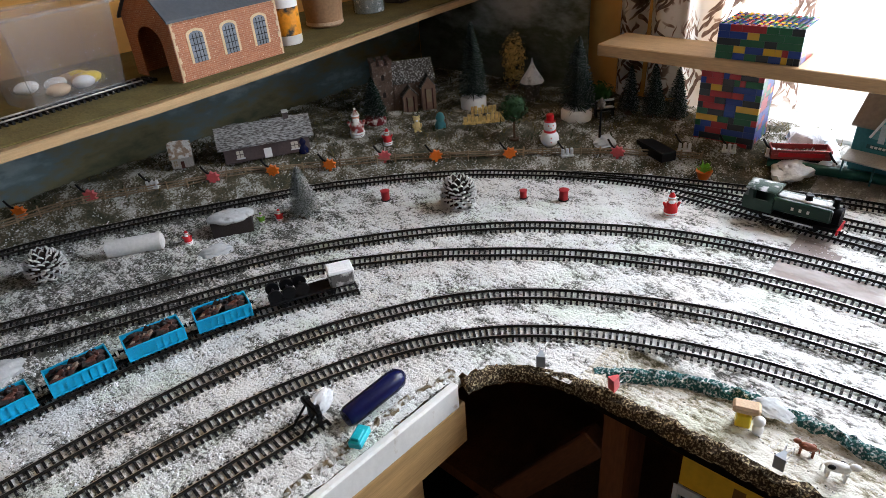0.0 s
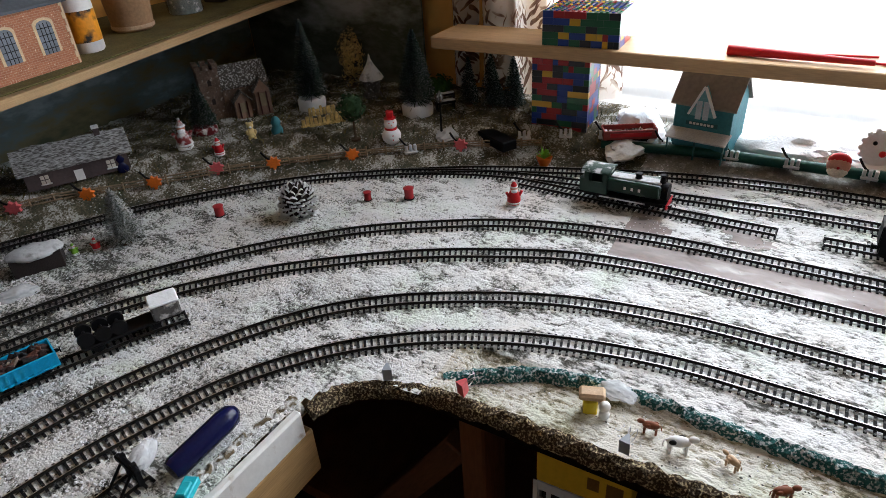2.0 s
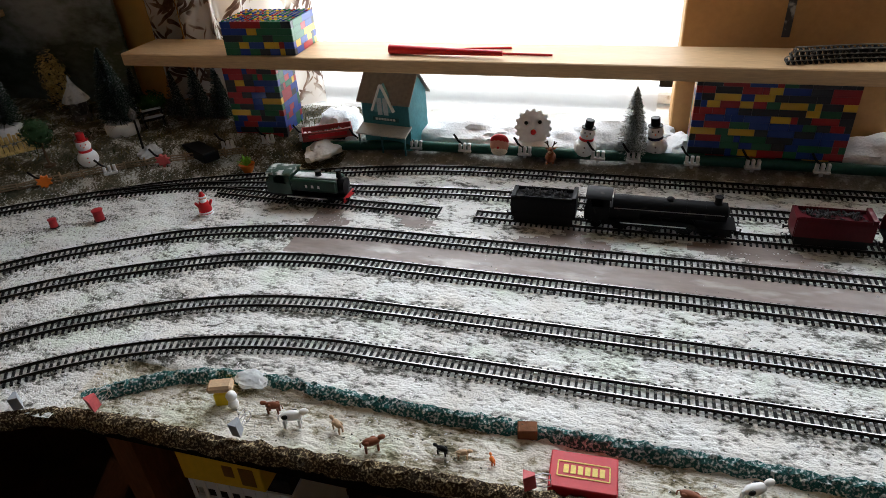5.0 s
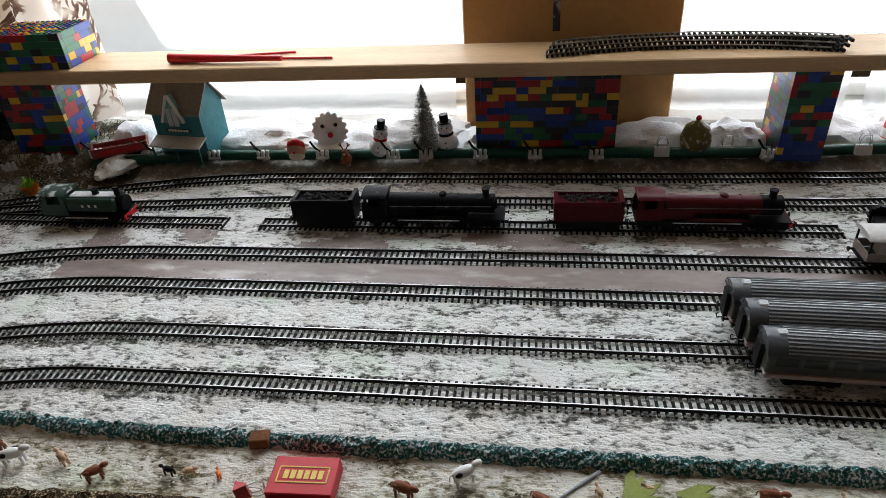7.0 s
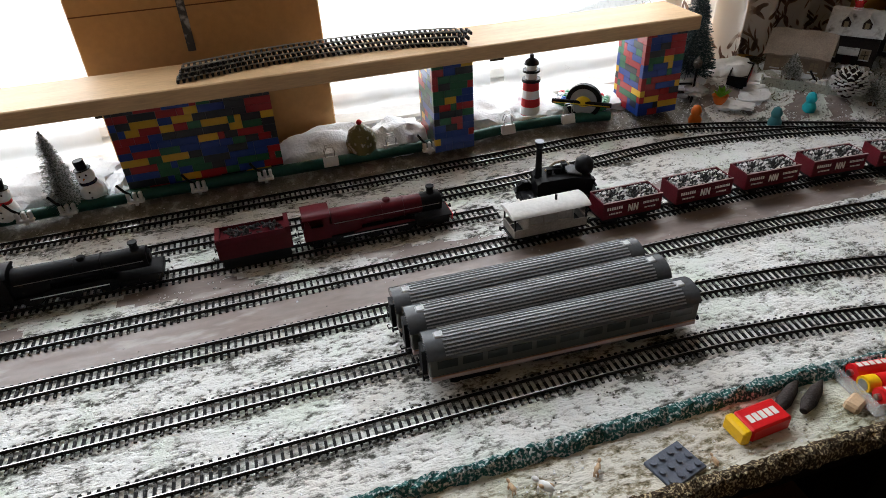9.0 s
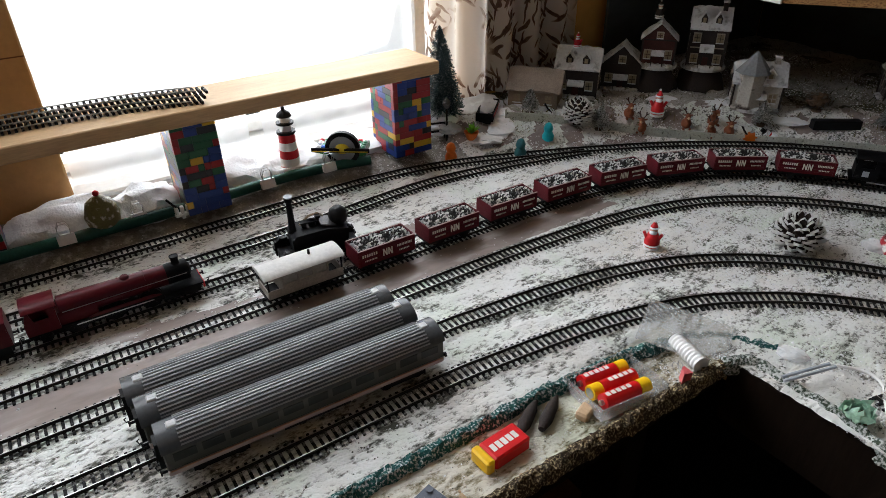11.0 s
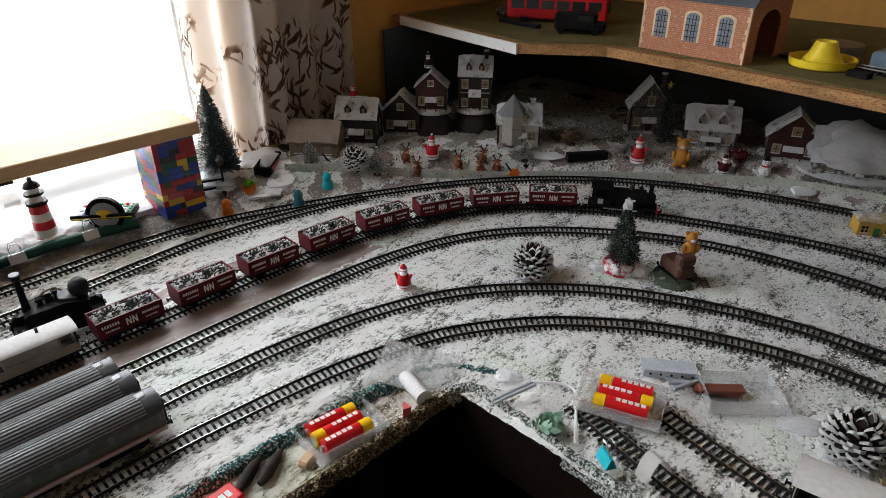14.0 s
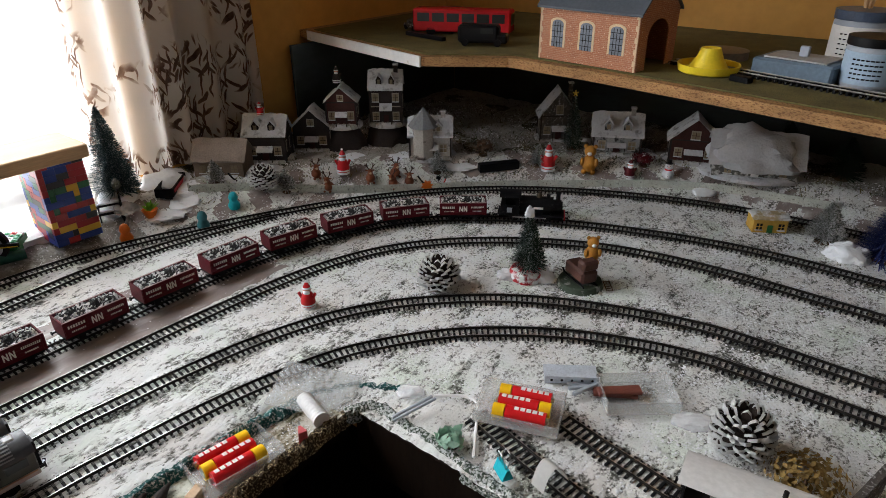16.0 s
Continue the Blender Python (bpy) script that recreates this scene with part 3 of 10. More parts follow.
# ---------------------------------------------------------------- track plan
LINES = {
    "inner": [(-0.32, 0.466), (-0.05, 0.466), (0.06, 0.466), (0.158, 0.455), (0.23, 0.438), (0.305, 0.410), (0.36, 0.378), (0.41, 0.335), (0.455, 0.275), (0.49, 0.204), (0.513, 0.13), (0.526, 0.05), (0.528, -0.05), (0.528, -0.40),
              (0.528, -0.76), (0.522, -0.87), (0.507, -0.98), (0.478, -1.085), (0.442, -1.15), (0.40, -1.203), (0.35, -1.247), (0.295, -1.284), (0.237, -1.311), (0.179, -1.33), (0.121, -1.339), (0.0, -1.342), (-0.32, -1.342)],
    "second": [(-0.32, 0.53), (-0.01, 0.53), (0.082, 0.527), (0.155, 0.521), (0.235, 0.506), (0.292, 0.487), (0.349, 0.46), (0.403, 0.428), (0.452, 0.388), (0.492, 0.34), (0.523, 0.288), (0.553, 0.225), (0.575, 0.16), (0.589, 0.08), (0.594, -0.02), (0.594, -0.4),
               (0.594, -0.80), (0.589, -0.90), (0.58, -0.98), (0.565, -1.06), (0.535, -1.145), (0.495, -1.21), (0.446, -1.262), (0.393, -1.306), (0.33, -1.343), (0.265, -1.37), (0.2, -1.39), (0.139, -1.4), (0.02, -1.402), (-0.32, -1.402)],
    "third": [(-0.32, 0.84), (-0.1, 0.79), (0.047, 0.735), (0.149, 0.692), (0.26, 0.650), (0.32, 0.624), (0.373, 0.593), (0.427, 0.551), (0.479, 0.503), (0.524, 0.449), (0.565, 0.393), (0.60, 0.333), (0.63, 0.268), (0.652, 0.21), (0.664, 0.15), (0.67, 0.08), (0.67, -0.02), (0.669, -0.4),
              (0.667, -0.9), (0.662, -1.05), (0.652, -1.16), (0.632, -1.25), (0.598, -1.325), (0.541, -1.395), (0.46, -1.46), (0.374, -1.507), (0.3, -1.53), (0.22, -1.542), (0.1, -1.546), (-0.32, -1.546)],
    "fourth": [(-0.32, 0.93), (-0.1, 0.85), (0.062, 0.79), (0.152, 0.75), (0.25, 0.71), (0.339, 0.672), (0.40, 0.638), (0.45, 0.603), (0.505, 0.56), (0.56, 0.508), (0.61, 0.45), (0.655, 0.378), (0.69, 0.31), (0.713, 0.24), (0.727, 0.17), (0.734, 0.1), (0.736, 0.0), (0.737, -0.4),
               (0.737, -0.92), (0.736, -1.06), (0.727, -1.19), (0.70, -1.295), (0.655, -1.39), (0.59, -1.46), (0.505, -1.52), (0.415, -1.565), (0.327, -1.598), (0.23, -1.625), (0.136, -1.638), (0.0, -1.64), (-0.32, -1.64)],
    "outer": [(-0.32, 1.02), (0.0, 1.015), (0.116, 0.99), (0.18, 0.968), (0.3, 0.913), (0.376, 0.870), (0.441, 0.835), (0.512, 0.795), (0.575, 0.746), (0.64, 0.688), (0.699, 0.622), (0.746, 0.55), (0.79, 0.476), (0.828, 0.4), (0.856, 0.323), (0.881, 0.249), (0.902, 0.177), (0.918, 0.108), (0.93, 0.03), (0.936, -0.08),
              (0.937, -0.45), (0.942, -0.78), (0.946, -0.9), (0.940, -1.0), (0.925, -1.075), (0.90, -1.15), (0.865, -1.235), (0.825, -1.32), (0.78, -1.405), (0.725, -1.485), (0.665, -1.555), (0.59, -1.62), (0.505, -1.675), (0.42, -1.717), (0.335, -1.75), (0.2, -1.78), (0.0, -1.79), (-0.32, -1.79)],
    "passing": [(0.769, 0.512), (0.805, 0.425), (0.828, 0.33), (0.842, 0.22), (0.850, 0.12), (0.858, 0.03), (0.864, -0.07), (0.866, -0.4), (0.868, -0.72), (0.875, -0.85), (0.883, -0.95), (0.885, -1.02), (0.876, -1.1), (0.858, -1.19), (0.832, -1.29)],
    "siding_north": [(0.809, 0.335), (0.806, 0.2), (0.805, 0.0)],
    "siding_long": [(0.805, -0.045), (0.805, -0.4), (0.806, -0.725)],
    "scrap": [(-0.32, 0.625), (0.012, 0.616), (0.08, 0.611), (0.155, 0.602), (0.234, 0.583), (0.283, 0.565), (0.333, 0.544), (0.372, 0.524)],
    "buffer": [(-0.32, 0.408), (0.0, 0.405), (0.215, 0.388)],
    "yard": [(0.295, -1.110), (0.2, -1.088), (0.1, -1.078), (-0.32, -1.07)],
    "yard_far": [(0.225, -1.156), (0.15, -1.142), (0.05, -1.133), (-0.32, -1.125)],
}
LINE = {k: smooth_line(v, 0.0066) for k, v in LINES.items()}
ALL_TRACK = np.concatenate(list(LINE.values()))
RAIL_Z = 0.0054


def raised(x, y):
    """Height of the modelled ground: flat by the tracks, banked up behind the outer line, dropped along the inner field."""
    o = LINE["outer"]
    d = np.hypot(o[:, 0] - x, o[:, 1] - y)
    i = int(d.argmin())
    outside = math.hypot(x, y + 0.4) > math.hypot(o[i, 0], o[i, 1] + 0.4)
    z = 0.0
    if outside:
        top = 0.036 if (y > 0.22 or y < -1.12) else 0.018
        z = max(0.0, min(1.0, (d[i] - 0.018) / 0.07)) * top
    if x < 0.474 and -1.02 < y < 0.22:
        z = -0.008 * min(1.0, (0.474 - x) / 0.006)
    return z


def on_board(x, y):
    if y > 0.33 or y < -1.045:
        return x < 1.077
    if y > 0.24:
        return x > 0.33 + 0.065 * math.sqrt(max(0, 1 - ((y - 0.24) / 0.09) ** 2)) - 0.004
    return x > 0.402


# ---------------------------------------------------------------- the room
def slab(name, x0, x1, y0, y1, z0, z1, material, label, category, bevel=0.0):
    bm = bmesh.new()
    b_box(bm, x0, x1, y0, y1, z0, z1, 0, bevel)
    return solid(name, bm, material, Matrix(), label, category, kind="structure")


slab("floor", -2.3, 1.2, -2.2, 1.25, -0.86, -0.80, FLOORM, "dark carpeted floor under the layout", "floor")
slab("ceiling", -2.3, 1.2, -2.2, 1.25, 1.40, 1.46, CREAM, "plain cream ceiling", "ceiling")
slab("wall_north", -2.3, 1.2, 1.085, 1.25, -0.80, 1.40, TAN, "tan painted wall behind the north board", "wall")
slab("wall_south", -2.3, 1.2, -2.2, -2.05, -0.80, 1.40, TAN, "tan painted wall behind the south board", "wall")
bm = bmesh.new()
b_box(bm, 1.078, 1.2, -2.05, WIN_Y0, -0.80, 1.40)
b_box(bm, 1.078, 1.2, WIN_Y1, 1.085, -0.80, 1.40)
b_box(bm, 1.078, 1.2, WIN_Y0, WIN_Y1, -0.80, WIN_Z0 - 0.03)
b_box(bm, 1.078, 1.2, WIN_Y0, WIN_Y1, WIN_Z1, 1.40)
solid("wall_east", bm, TAN, Matrix(), "tan painted wall with a wide window opening", "wall", kind="structure")
bm = bmesh.new()
b_box(bm, -2.3, -2.2, -2.05, 1.085, -0.80, 0.5)
b_box(bm, -2.3, -2.2, -2.05, 1.085, 1.36, 1.40)
b_box(bm, -2.3, -2.2, -2.05, -1.0, 0.5, 1.36)
b_box(bm, -2.3, -2.2, 0.2, 1.085, 0.5, 1.36)
solid("wall_west", bm, CREAM, Matrix(), "cream wall across the room from the window", "wall", kind="structure")

# window: sill, frame, panes
window = thing("window_1", Matrix(), "wide white-framed window, bright with overcast daylight", "window", kind="structure")
bm = bmesh.new()
b_box(bm, 1.079, 1.20, WIN_Y0, WIN_Y1, WIN_Z0 - 0.026, WIN_Z0 - 0.004, 0, 0.003)
part("window_sill", bm, WHITEPAINT, window)
for y0, y1, z0, z1 in ((WIN_Y0, WIN_Y1, WIN_Z0, WIN_Z0 + 0.02), (WIN_Y0, WIN_Y1, WIN_Z1 - 0.05, WIN_Z1), (WIN_Y0, WIN_Y0 + 0.05, WIN_Z0 + 0.05, WIN_Z1 - 0.05),
                       (WIN_Y1 - 0.05, WIN_Y1, WIN_Z0 + 0.05, WIN_Z1 - 0.05)):
    bm = bmesh.new()
    b_box(bm, 1.165, 1.198, y0, y1, z0, z1, 0, 0.004)
    part("window_frame", bm, WHITEPAINT, window)
for y0, y1 in ((WIN_Y0 + 0.05, WIN_Y1 - 0.05),):
    bm = bmesh.new()
    b_box(bm, 1.180, 1.184, y0, y1, WIN_Z0 + 0.05, WIN_Z1 - 0.05)
    pane = part("pane", bm, mat("window_glass", (0.95, 0.97, 0.97), 0.02, vary=0.0, bump=0, trans=1.0, alpha=0.15), window)
    pane.visible_shadow = False


# painted backdrops pinned to the walls
def backdrop(name, x0, x1, y0, y1, z0, z1, material, label):
    bm = bmesh.new()
    b_box(bm, x0, x1, y0, y1, z0, z1)
    return solid(name, bm, material, Matrix(), label, "backdrop", kind="structure")


backdrop("backdrop_north", -0.6, 1.045, 1.078, 1.084, -0.02, 0.185, BACK_N, "painted paper backdrop of hills and sky on the wall")
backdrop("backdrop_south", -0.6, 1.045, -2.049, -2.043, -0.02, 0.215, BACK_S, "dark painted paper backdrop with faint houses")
backdrop("backdrop_corner", 1.045, 1.0515, 0.64, 1.077, -0.02, 0.42, BACK_E, "painted grey rock and tree backdrop sheet")
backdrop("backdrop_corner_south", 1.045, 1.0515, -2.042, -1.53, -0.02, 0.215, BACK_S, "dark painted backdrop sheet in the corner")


# ---------------------------------------------------------------- baseboards and ground
def ground_mesh():
    step = 0.006
    xs, ys = np.arange(-0.32, 1.0781, step), np.arange(-2.046, 1.0781, step)
    idx, verts, faces, mids, dirt_and_dark = {}, [], [], [], []

    def at(i, j):
        if (i, j) not in idx:
            x, y = xs[i], ys[j]
            z = raised(x, y)
            rough = 0.5 + 1.2 * min(1.0, abs(y + 0.42) / 1.0)
            d2 = float(np.min((ALL_TRACK[::3, 0] - x) ** 2 + (ALL_TRACK[::3, 1] - y) ** 2))
            if d2 < 0.018 ** 2:
                rough *= 0.22
                z += 0.0008
            z += rough * (0.0016 * noise.noise(Vector((x * 55, y * 55, 1))) + 0.0016 * noise.noise(Vector((x * 190, y * 190, 4))) + (0.003 * noise.noise(Vector((x * 14, y * 14, 9))) if d2 > 0.03 ** 2 else 0))
            idx[i, j] = len(verts)
            verts.append((x, y, z))
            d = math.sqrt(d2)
            # dirt on the track shoulders; the second term darkens ground towards the north-west
            dirt_and_dark.append((0.10 if d < 0.012 else max(0.0, 1 - max(0.0, d - 0.0165) / 0.011)) * (0.75 + 0.9 * noise.noise(Vector((x * 22, y * 22, 6))))
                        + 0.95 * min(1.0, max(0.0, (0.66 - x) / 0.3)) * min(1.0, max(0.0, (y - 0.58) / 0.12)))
        return idx[i, j]

    o = LINE["outer"][::4]
    for i in range(len(xs) - 1):
        for j in range(len(ys) - 1):
            x, y = xs[i] + step / 2, ys[j] + step / 2
            if on_board(x, y):
                faces.append((at(i, j), at(i + 1, j), at(i + 1, j + 1), at(i, j + 1)))
                k = int(((o[:, 0] - x) ** 2 + (o[:, 1] - y) ** 2).argmin())
                out = math.hypot(x, y + 0.4) > math.hypot(o[k, 0], o[k, 1] + 0.4)
                far = math.hypot(o[k, 0] - x, o[k, 1] - y)
                village = out and far > 0.016 + 0.012 * noise.noise(Vector((x * 30, y * 30, 2)))
                bare = (0.684 < x < 0.727 or (0.745 < x < 0.80 and noise.noise(Vector((x * 30, y * 9, 5))) > 0.05)) and -1.18 + 0.05 * noise.noise(Vector((x * 40, y * 20, 1))) < y < 0.17
                # deep: far village ground, mostly given the snow greyed to show shade
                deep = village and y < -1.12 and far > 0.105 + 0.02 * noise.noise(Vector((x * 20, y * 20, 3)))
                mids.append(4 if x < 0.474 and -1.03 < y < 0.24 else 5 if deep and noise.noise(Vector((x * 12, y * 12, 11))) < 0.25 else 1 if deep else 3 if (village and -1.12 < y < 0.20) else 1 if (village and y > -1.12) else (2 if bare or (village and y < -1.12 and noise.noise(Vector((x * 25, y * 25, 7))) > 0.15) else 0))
    me = bpy.data.meshes.new("ground")
    me.from_pydata(verts, [], faces)
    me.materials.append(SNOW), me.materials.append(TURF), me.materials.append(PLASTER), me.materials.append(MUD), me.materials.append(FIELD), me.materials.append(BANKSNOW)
    me.attributes.new("ballast_dirt_and_nw_dark", "FLOAT", "POINT").data.foreach_set("value", dirt_and_dark)
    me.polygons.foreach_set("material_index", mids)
    me.polygons.foreach_set("use_smooth", [True] * len(faces))
    return me


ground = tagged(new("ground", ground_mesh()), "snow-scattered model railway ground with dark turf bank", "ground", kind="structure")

bm = bmesh.new()
b_box(bm, -0.32, 1.05, 0.34, 1.083, -0.030, -0.012)
b_box(bm, 0.41, 1.05, -1.05, 0.34, -0.030, -0.012)
b_box(bm, -0.32, 1.05, -2.048, -1.05, -0.030, -0.012)
solid("baseboard", bm, PLY, Matrix(), "plywood baseboard carrying the layout", "baseboard", kind="structure")


def fascia(name, x0, x1, y0, y1, z0, z1, material, label):
    bm = bmesh.new()
    b_box(bm, x0, x1, y0, y1, z0, z1, 0, 0.002)
    return solid(name, bm, material, Matrix(), label, "fascia", kind="structure")


fascia("fascia_north", -0.32, 0.325, 0.321, 0.330, -0.030, 0.000, WHITEPAINT, "worn white-painted edge board")
fascia("fascia_north_lower", -0.32, 0.335, 0.323, 0.338, -0.085, -0.031, PINE_X, "bare pine rail under the edge board")
# these two rails take the near-black colour that stands for shade below the rim
fascia("fascia_east", 0.402, 0.418, -1.04, 0.245, -0.030, -0.0095, BLACKWOOD, "timber rail under the field edge, coloured near-black for shade")
fascia("fascia_south", -0.32, 0.40, -1.056, -1.046, -0.075, -0.002, BLACKWOOD, "timber rail along the south board, coloured near-black for shade")


def timber(name, m, sx, sy, sz, material=DARKWOOD, label="brown timber leg of the baseboard"):
    bm = bmesh.new()
    b_box(bm, -sx / 2, sx / 2, -sy / 2, sy / 2, -sz, 0, 0, 0.002)
    return solid(name, bm, material, m, label, "timber", kind="structure")


timber("leg_1", pose(0.43, 0.200, -0.031), 0.045, 0.026, 0.765)
timber("leg_2", pose(0.27, 0.365, -0.085), 0.03, 0.045, 0.71, PINE_X, "pale pine leg of the baseboard")
# legs 3 and 4 are coloured near-black for the shade they stand in
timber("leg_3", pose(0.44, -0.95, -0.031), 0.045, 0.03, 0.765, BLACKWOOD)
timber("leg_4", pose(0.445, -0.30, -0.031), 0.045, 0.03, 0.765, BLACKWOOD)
timber("brace_1", pose(0.43, 0.226, -0.095, 34, 0, 0), 0.022, 0.03, 0.80)
slab("under_shelf", 0.415, 1.04, -1.0, 1.0, -0.30, -0.28, DARKWOOD, "dark storage shelf under the baseboard", "shelf")


# crumbled rim along the inner edge
def rim(name, pts, width, height, seed, label, material=CRUST):
    line = smooth_line(pts, 0.004)
    bm = bmesh.new()
    rows = []
    for i, p in enumerate(line):
        d = line[min(i + 1, len(line) - 1)] - line[max(i - 1, 0)]
        d = d / np.linalg.norm(d)
        nrm = np.array((-d[1], d[0]))
        row = []
        for k in range(9):
            a = math.pi * k / 8
            off = -math.cos(a) * width / 2
            z = math.sin(a) * height
            q = p + nrm * off
            z += 0.0028 * noise.noise(Vector((q[0] * 160, q[1] * 160, seed))) + 0.0032 * noise.noise(Vector((q[0] * 420, q[1] * 420, seed)))
            off2 = 0.003 * noise.noise(Vector((q[0] * 90, q[1] * 90, seed + 5 + k)))
            q = q + nrm * off2
            row.append(bm.verts.new((q[0], q[1], -0.011 + z)))
        rows.append(row)
    for a, b in zip(rows, rows[1:]):
        for k in range(8):
            bm.faces.new((a[k], b[k], b[k + 1], a[k + 1]))
        bm.faces.new((a[8], b[8], b[0], a[0]))
    bm.faces.new(rows[0]), bm.faces.new(rows[-1][::-1])
    bmesh.ops.recalc_face_normals(bm, faces=bm.faces[:])
    return solid(name, bm, material, Matrix(), label, "rim", kind="structure")


rim("rim_east", [(0.402, -1.04), (0.407, -0.7), (0.411, -0.4), (0.408, -0.1), (0.402, 0.05), (0.402, 0.16), (0.397, 0.245), (0.370, 0.302), (0.33, 0.322)], 0.016, 0.0135, 1, "crumbly brown rim with traces of snow")
rim("rim_north", [(0.335, 0.335), (0.28, 0.345), (0.15, 0.345), (-0.1, 0.343), (-0.32, 0.343)], 0.018, 0.013, 2, "rubbly snow-flecked edge behind the white board", mat("rubbly_snow_edge", (0.6, 0.6, 0.57), 0.95, scale=160, vary=0.3, bump=0.9, second=(0.12, 0.09, 0.05), mix_at=0.52, mix_scale=160))
rim("rim_south", [(0.402, -1.035), (0.385, -1.062), (0.34, -1.060), (0.2, -1.050), (-0.05, -1.045), (-0.32, -1.045)], 0.016, 0.016, 3, "snowy green edging along the south board", mat("snowy_green_edge", (0.5, 0.52, 0.5), 0.95, scale=160, vary=0.3, bump=0.9, second=(0.05, 0.07, 0.05), mix_at=0.50, mix_scale=420))
rim("edging_green", [(0.385, -1.098), (0.43, -1.065), (0.455, -1.01), (0.466, -0.93), (0.472, -0.8), (0.473, -0.4), (0.474, -0.05), (0.478, 0.06), (0.472, 0.14), (0.450, 0.19), (0.418, 0.235)], 0.015, 0.0135, 4, "green foam strip edging the raised snow bed", GREENEDGE)

# ---------------------------------------------------------------- tracks
bm = bmesh.new()
b_box(bm, -0.0012, 0.0012, -0.0142, 0.0142, 0, 0.0022)
for s in (-1, 1):
    b_box(bm, -0.0011, 0.0011, s * 0.00825 - 0.0018, s * 0.00825 + 0.0018, 0.0022, 0.0029)
SLEEPER_MESH = mesh_of("sleeper", bm, SLEEPER)
TRACK_LABEL = {"scrap": "black-sleepered siding under blue wagons", "buffer": "short dead-end siding with buffer stop", "yard": "unballasted yard siding with bare sleepers", "yard_far": "unballasted yard siding with bare sleepers"}


def lay_track(key, single):
    line = LINE[key]
    z0 = 0.0002
    track = thing("track", Matrix(), TRACK_LABEL.get(key, "curved model railway track half buried in snow"), "track", "model railway tracks")
    tang = np.gradient(line, axis=0)
    tang /= np.linalg.norm(tang, axis=1)[:, None]
    nrm = np.stack([-tang[:, 1], tang[:, 0]], 1)
    for s in (-1, 1):
        bm = bmesh.new()
        prof = [(-0.0011, 0.0023), (-0.0011, 0.0028), (-0.0004, 0.0032), (-0.00055, 0.0044), (-0.00042, 0.0054), (0.00042, 0.0054), (0.00055, 0.0044), (0.0004, 0.0032), (0.0011, 0.0028), (0.0011, 0.0023)]
        rings = []
        for p, q in zip(line, nrm):
            c = p + q * s * 0.00825
            rings.append([bm.verts.new((c[0] + q[0] * u, c[1] + q[1] * u, z0 + v)) for u, v in prof])
        k = len(prof)
        for a, b in zip(rings, rings[1:]):
            for i in range(k):
                bm.faces.new((a[i], a[(i + 1) % k], b[(i + 1) % k], b[i])).material_index = 0 if i == 4 else 1
        bm.faces.new(rings[0]), bm.faces.new(rings[-1][::-1])
        bmesh.ops.recalc_face_normals(bm, faces=bm.faces[:])
        part("rail", bm, [RAILM, RAILWEB], track, "dark rail with a bright worn head")
    src = bmesh.new()
    src.from_mesh(SLEEPER_MESH)
    sv = np.array([v.co[:] for v in src.verts])
    sf = [[v.index for v in f.verts] for f in src.faces]
    src.free()
    verts, faces, count = [], [], 0
    for p, t in zip(line, tang):
        a = math.atan2(t[1], t[0])
        if single and -0.92 < p[1] < 0.30 and p[0] > 0.3 and count < 230:
            same_part("sleeper", SLEEPER_MESH, track, pose(p[0], p[1], z0, 0, 0, math.degrees(a)))
            count += 1
            continue
        c, s = math.cos(a), math.sin(a)
        base = len(verts)
        verts += [(p[0] + c * x - s * y, p[1] + s * x + c * y, z0 + z) for x, y, z in sv]
        faces += [[base + i for i in f] for f in sf]
    if verts:
        me = bpy.data.meshes.new("sleeper_row")
        me.from_pydata(verts, [], faces)
        me.materials.append(SLEEPER)
        ob = new("sleeper_row", me)
        ob.parent = track
        tagged(ob, "row of black sleepers", kind="stuff")
    return track


for key in LINES:
    lay_track(key, key in ("inner", "second"))

# ---------------------------------------------------------------- shelves
bm = bmesh.new()
b_box(bm, 0.938, 1.030, -1.075, 0.555, 0.141, 0.160, 0, 0.0015)
window_shelf = solid("window_shelf", bm, PINE, Matrix(), "pale pine plank shelf across the window on toy-brick piers", "shelf", kind="structure")
bm = bmesh.new()
b_prism(bm, [(-0.5, 0.712), (0.13, 0.757), (0.30, 0.766), (0.47, 0.787), (0.64, 0.817), (0.90, 0.862), (1.077, 0.885), (1.077, 1.077), (-0.5, 1.077)], 0.192, 0.203, "z")
shelf_n = solid("shelf_north", bm, PLY, Matrix(), "plywood shelf fixed along the north wall", "shelf", kind="structure")
bm = bmesh.new()
b_prism(bm, [(-0.5, 0.719), (0.13, 0.764), (0.30, 0.773), (0.47, 0.794), (0.64, 0.824), (0.90, 0.869), (1.076, 0.892), (1.076, 1.076), (-0.5, 1.076)], 0.2045, 0.2065, "z")
solid("shelf_turf_north", bm, SHELFTURF, Matrix(), "olive turf paper on the shelf", "turf", kind="structure")
bm = bmesh.new()
b_prism(bm, [(1.077, -1.580), (0.700, -1.512), (0.585, -1.588), (0.44, -1.578), (0.305, -1.560), (0.067, -1.525), (-0.5, -1.45), (-0.5, -2.042), (1.077, -2.042)], 0.2215, 0.236, "z")
shelf_s = solid("shelf_south", bm, CHIP, Matrix(), "chipboard shelf fixed along the south wall", "shelf", kind="structure")
bm = bmesh.new()
b_prism(bm, [(1.044, -1.59), (0.703, -1.528), (0.585, -1.605), (0.44, -1.594), (0.305, -1.576), (0.067, -1.541), (-0.5, -1.466), (-0.5, -2.041), (1.044, -2.041)], 0.2365, 0.2385, "z")
solid("shelf_turf_south", bm, SHELFTURF, Matrix(), "olive turf paper on the shelf", "turf", kind="structure")
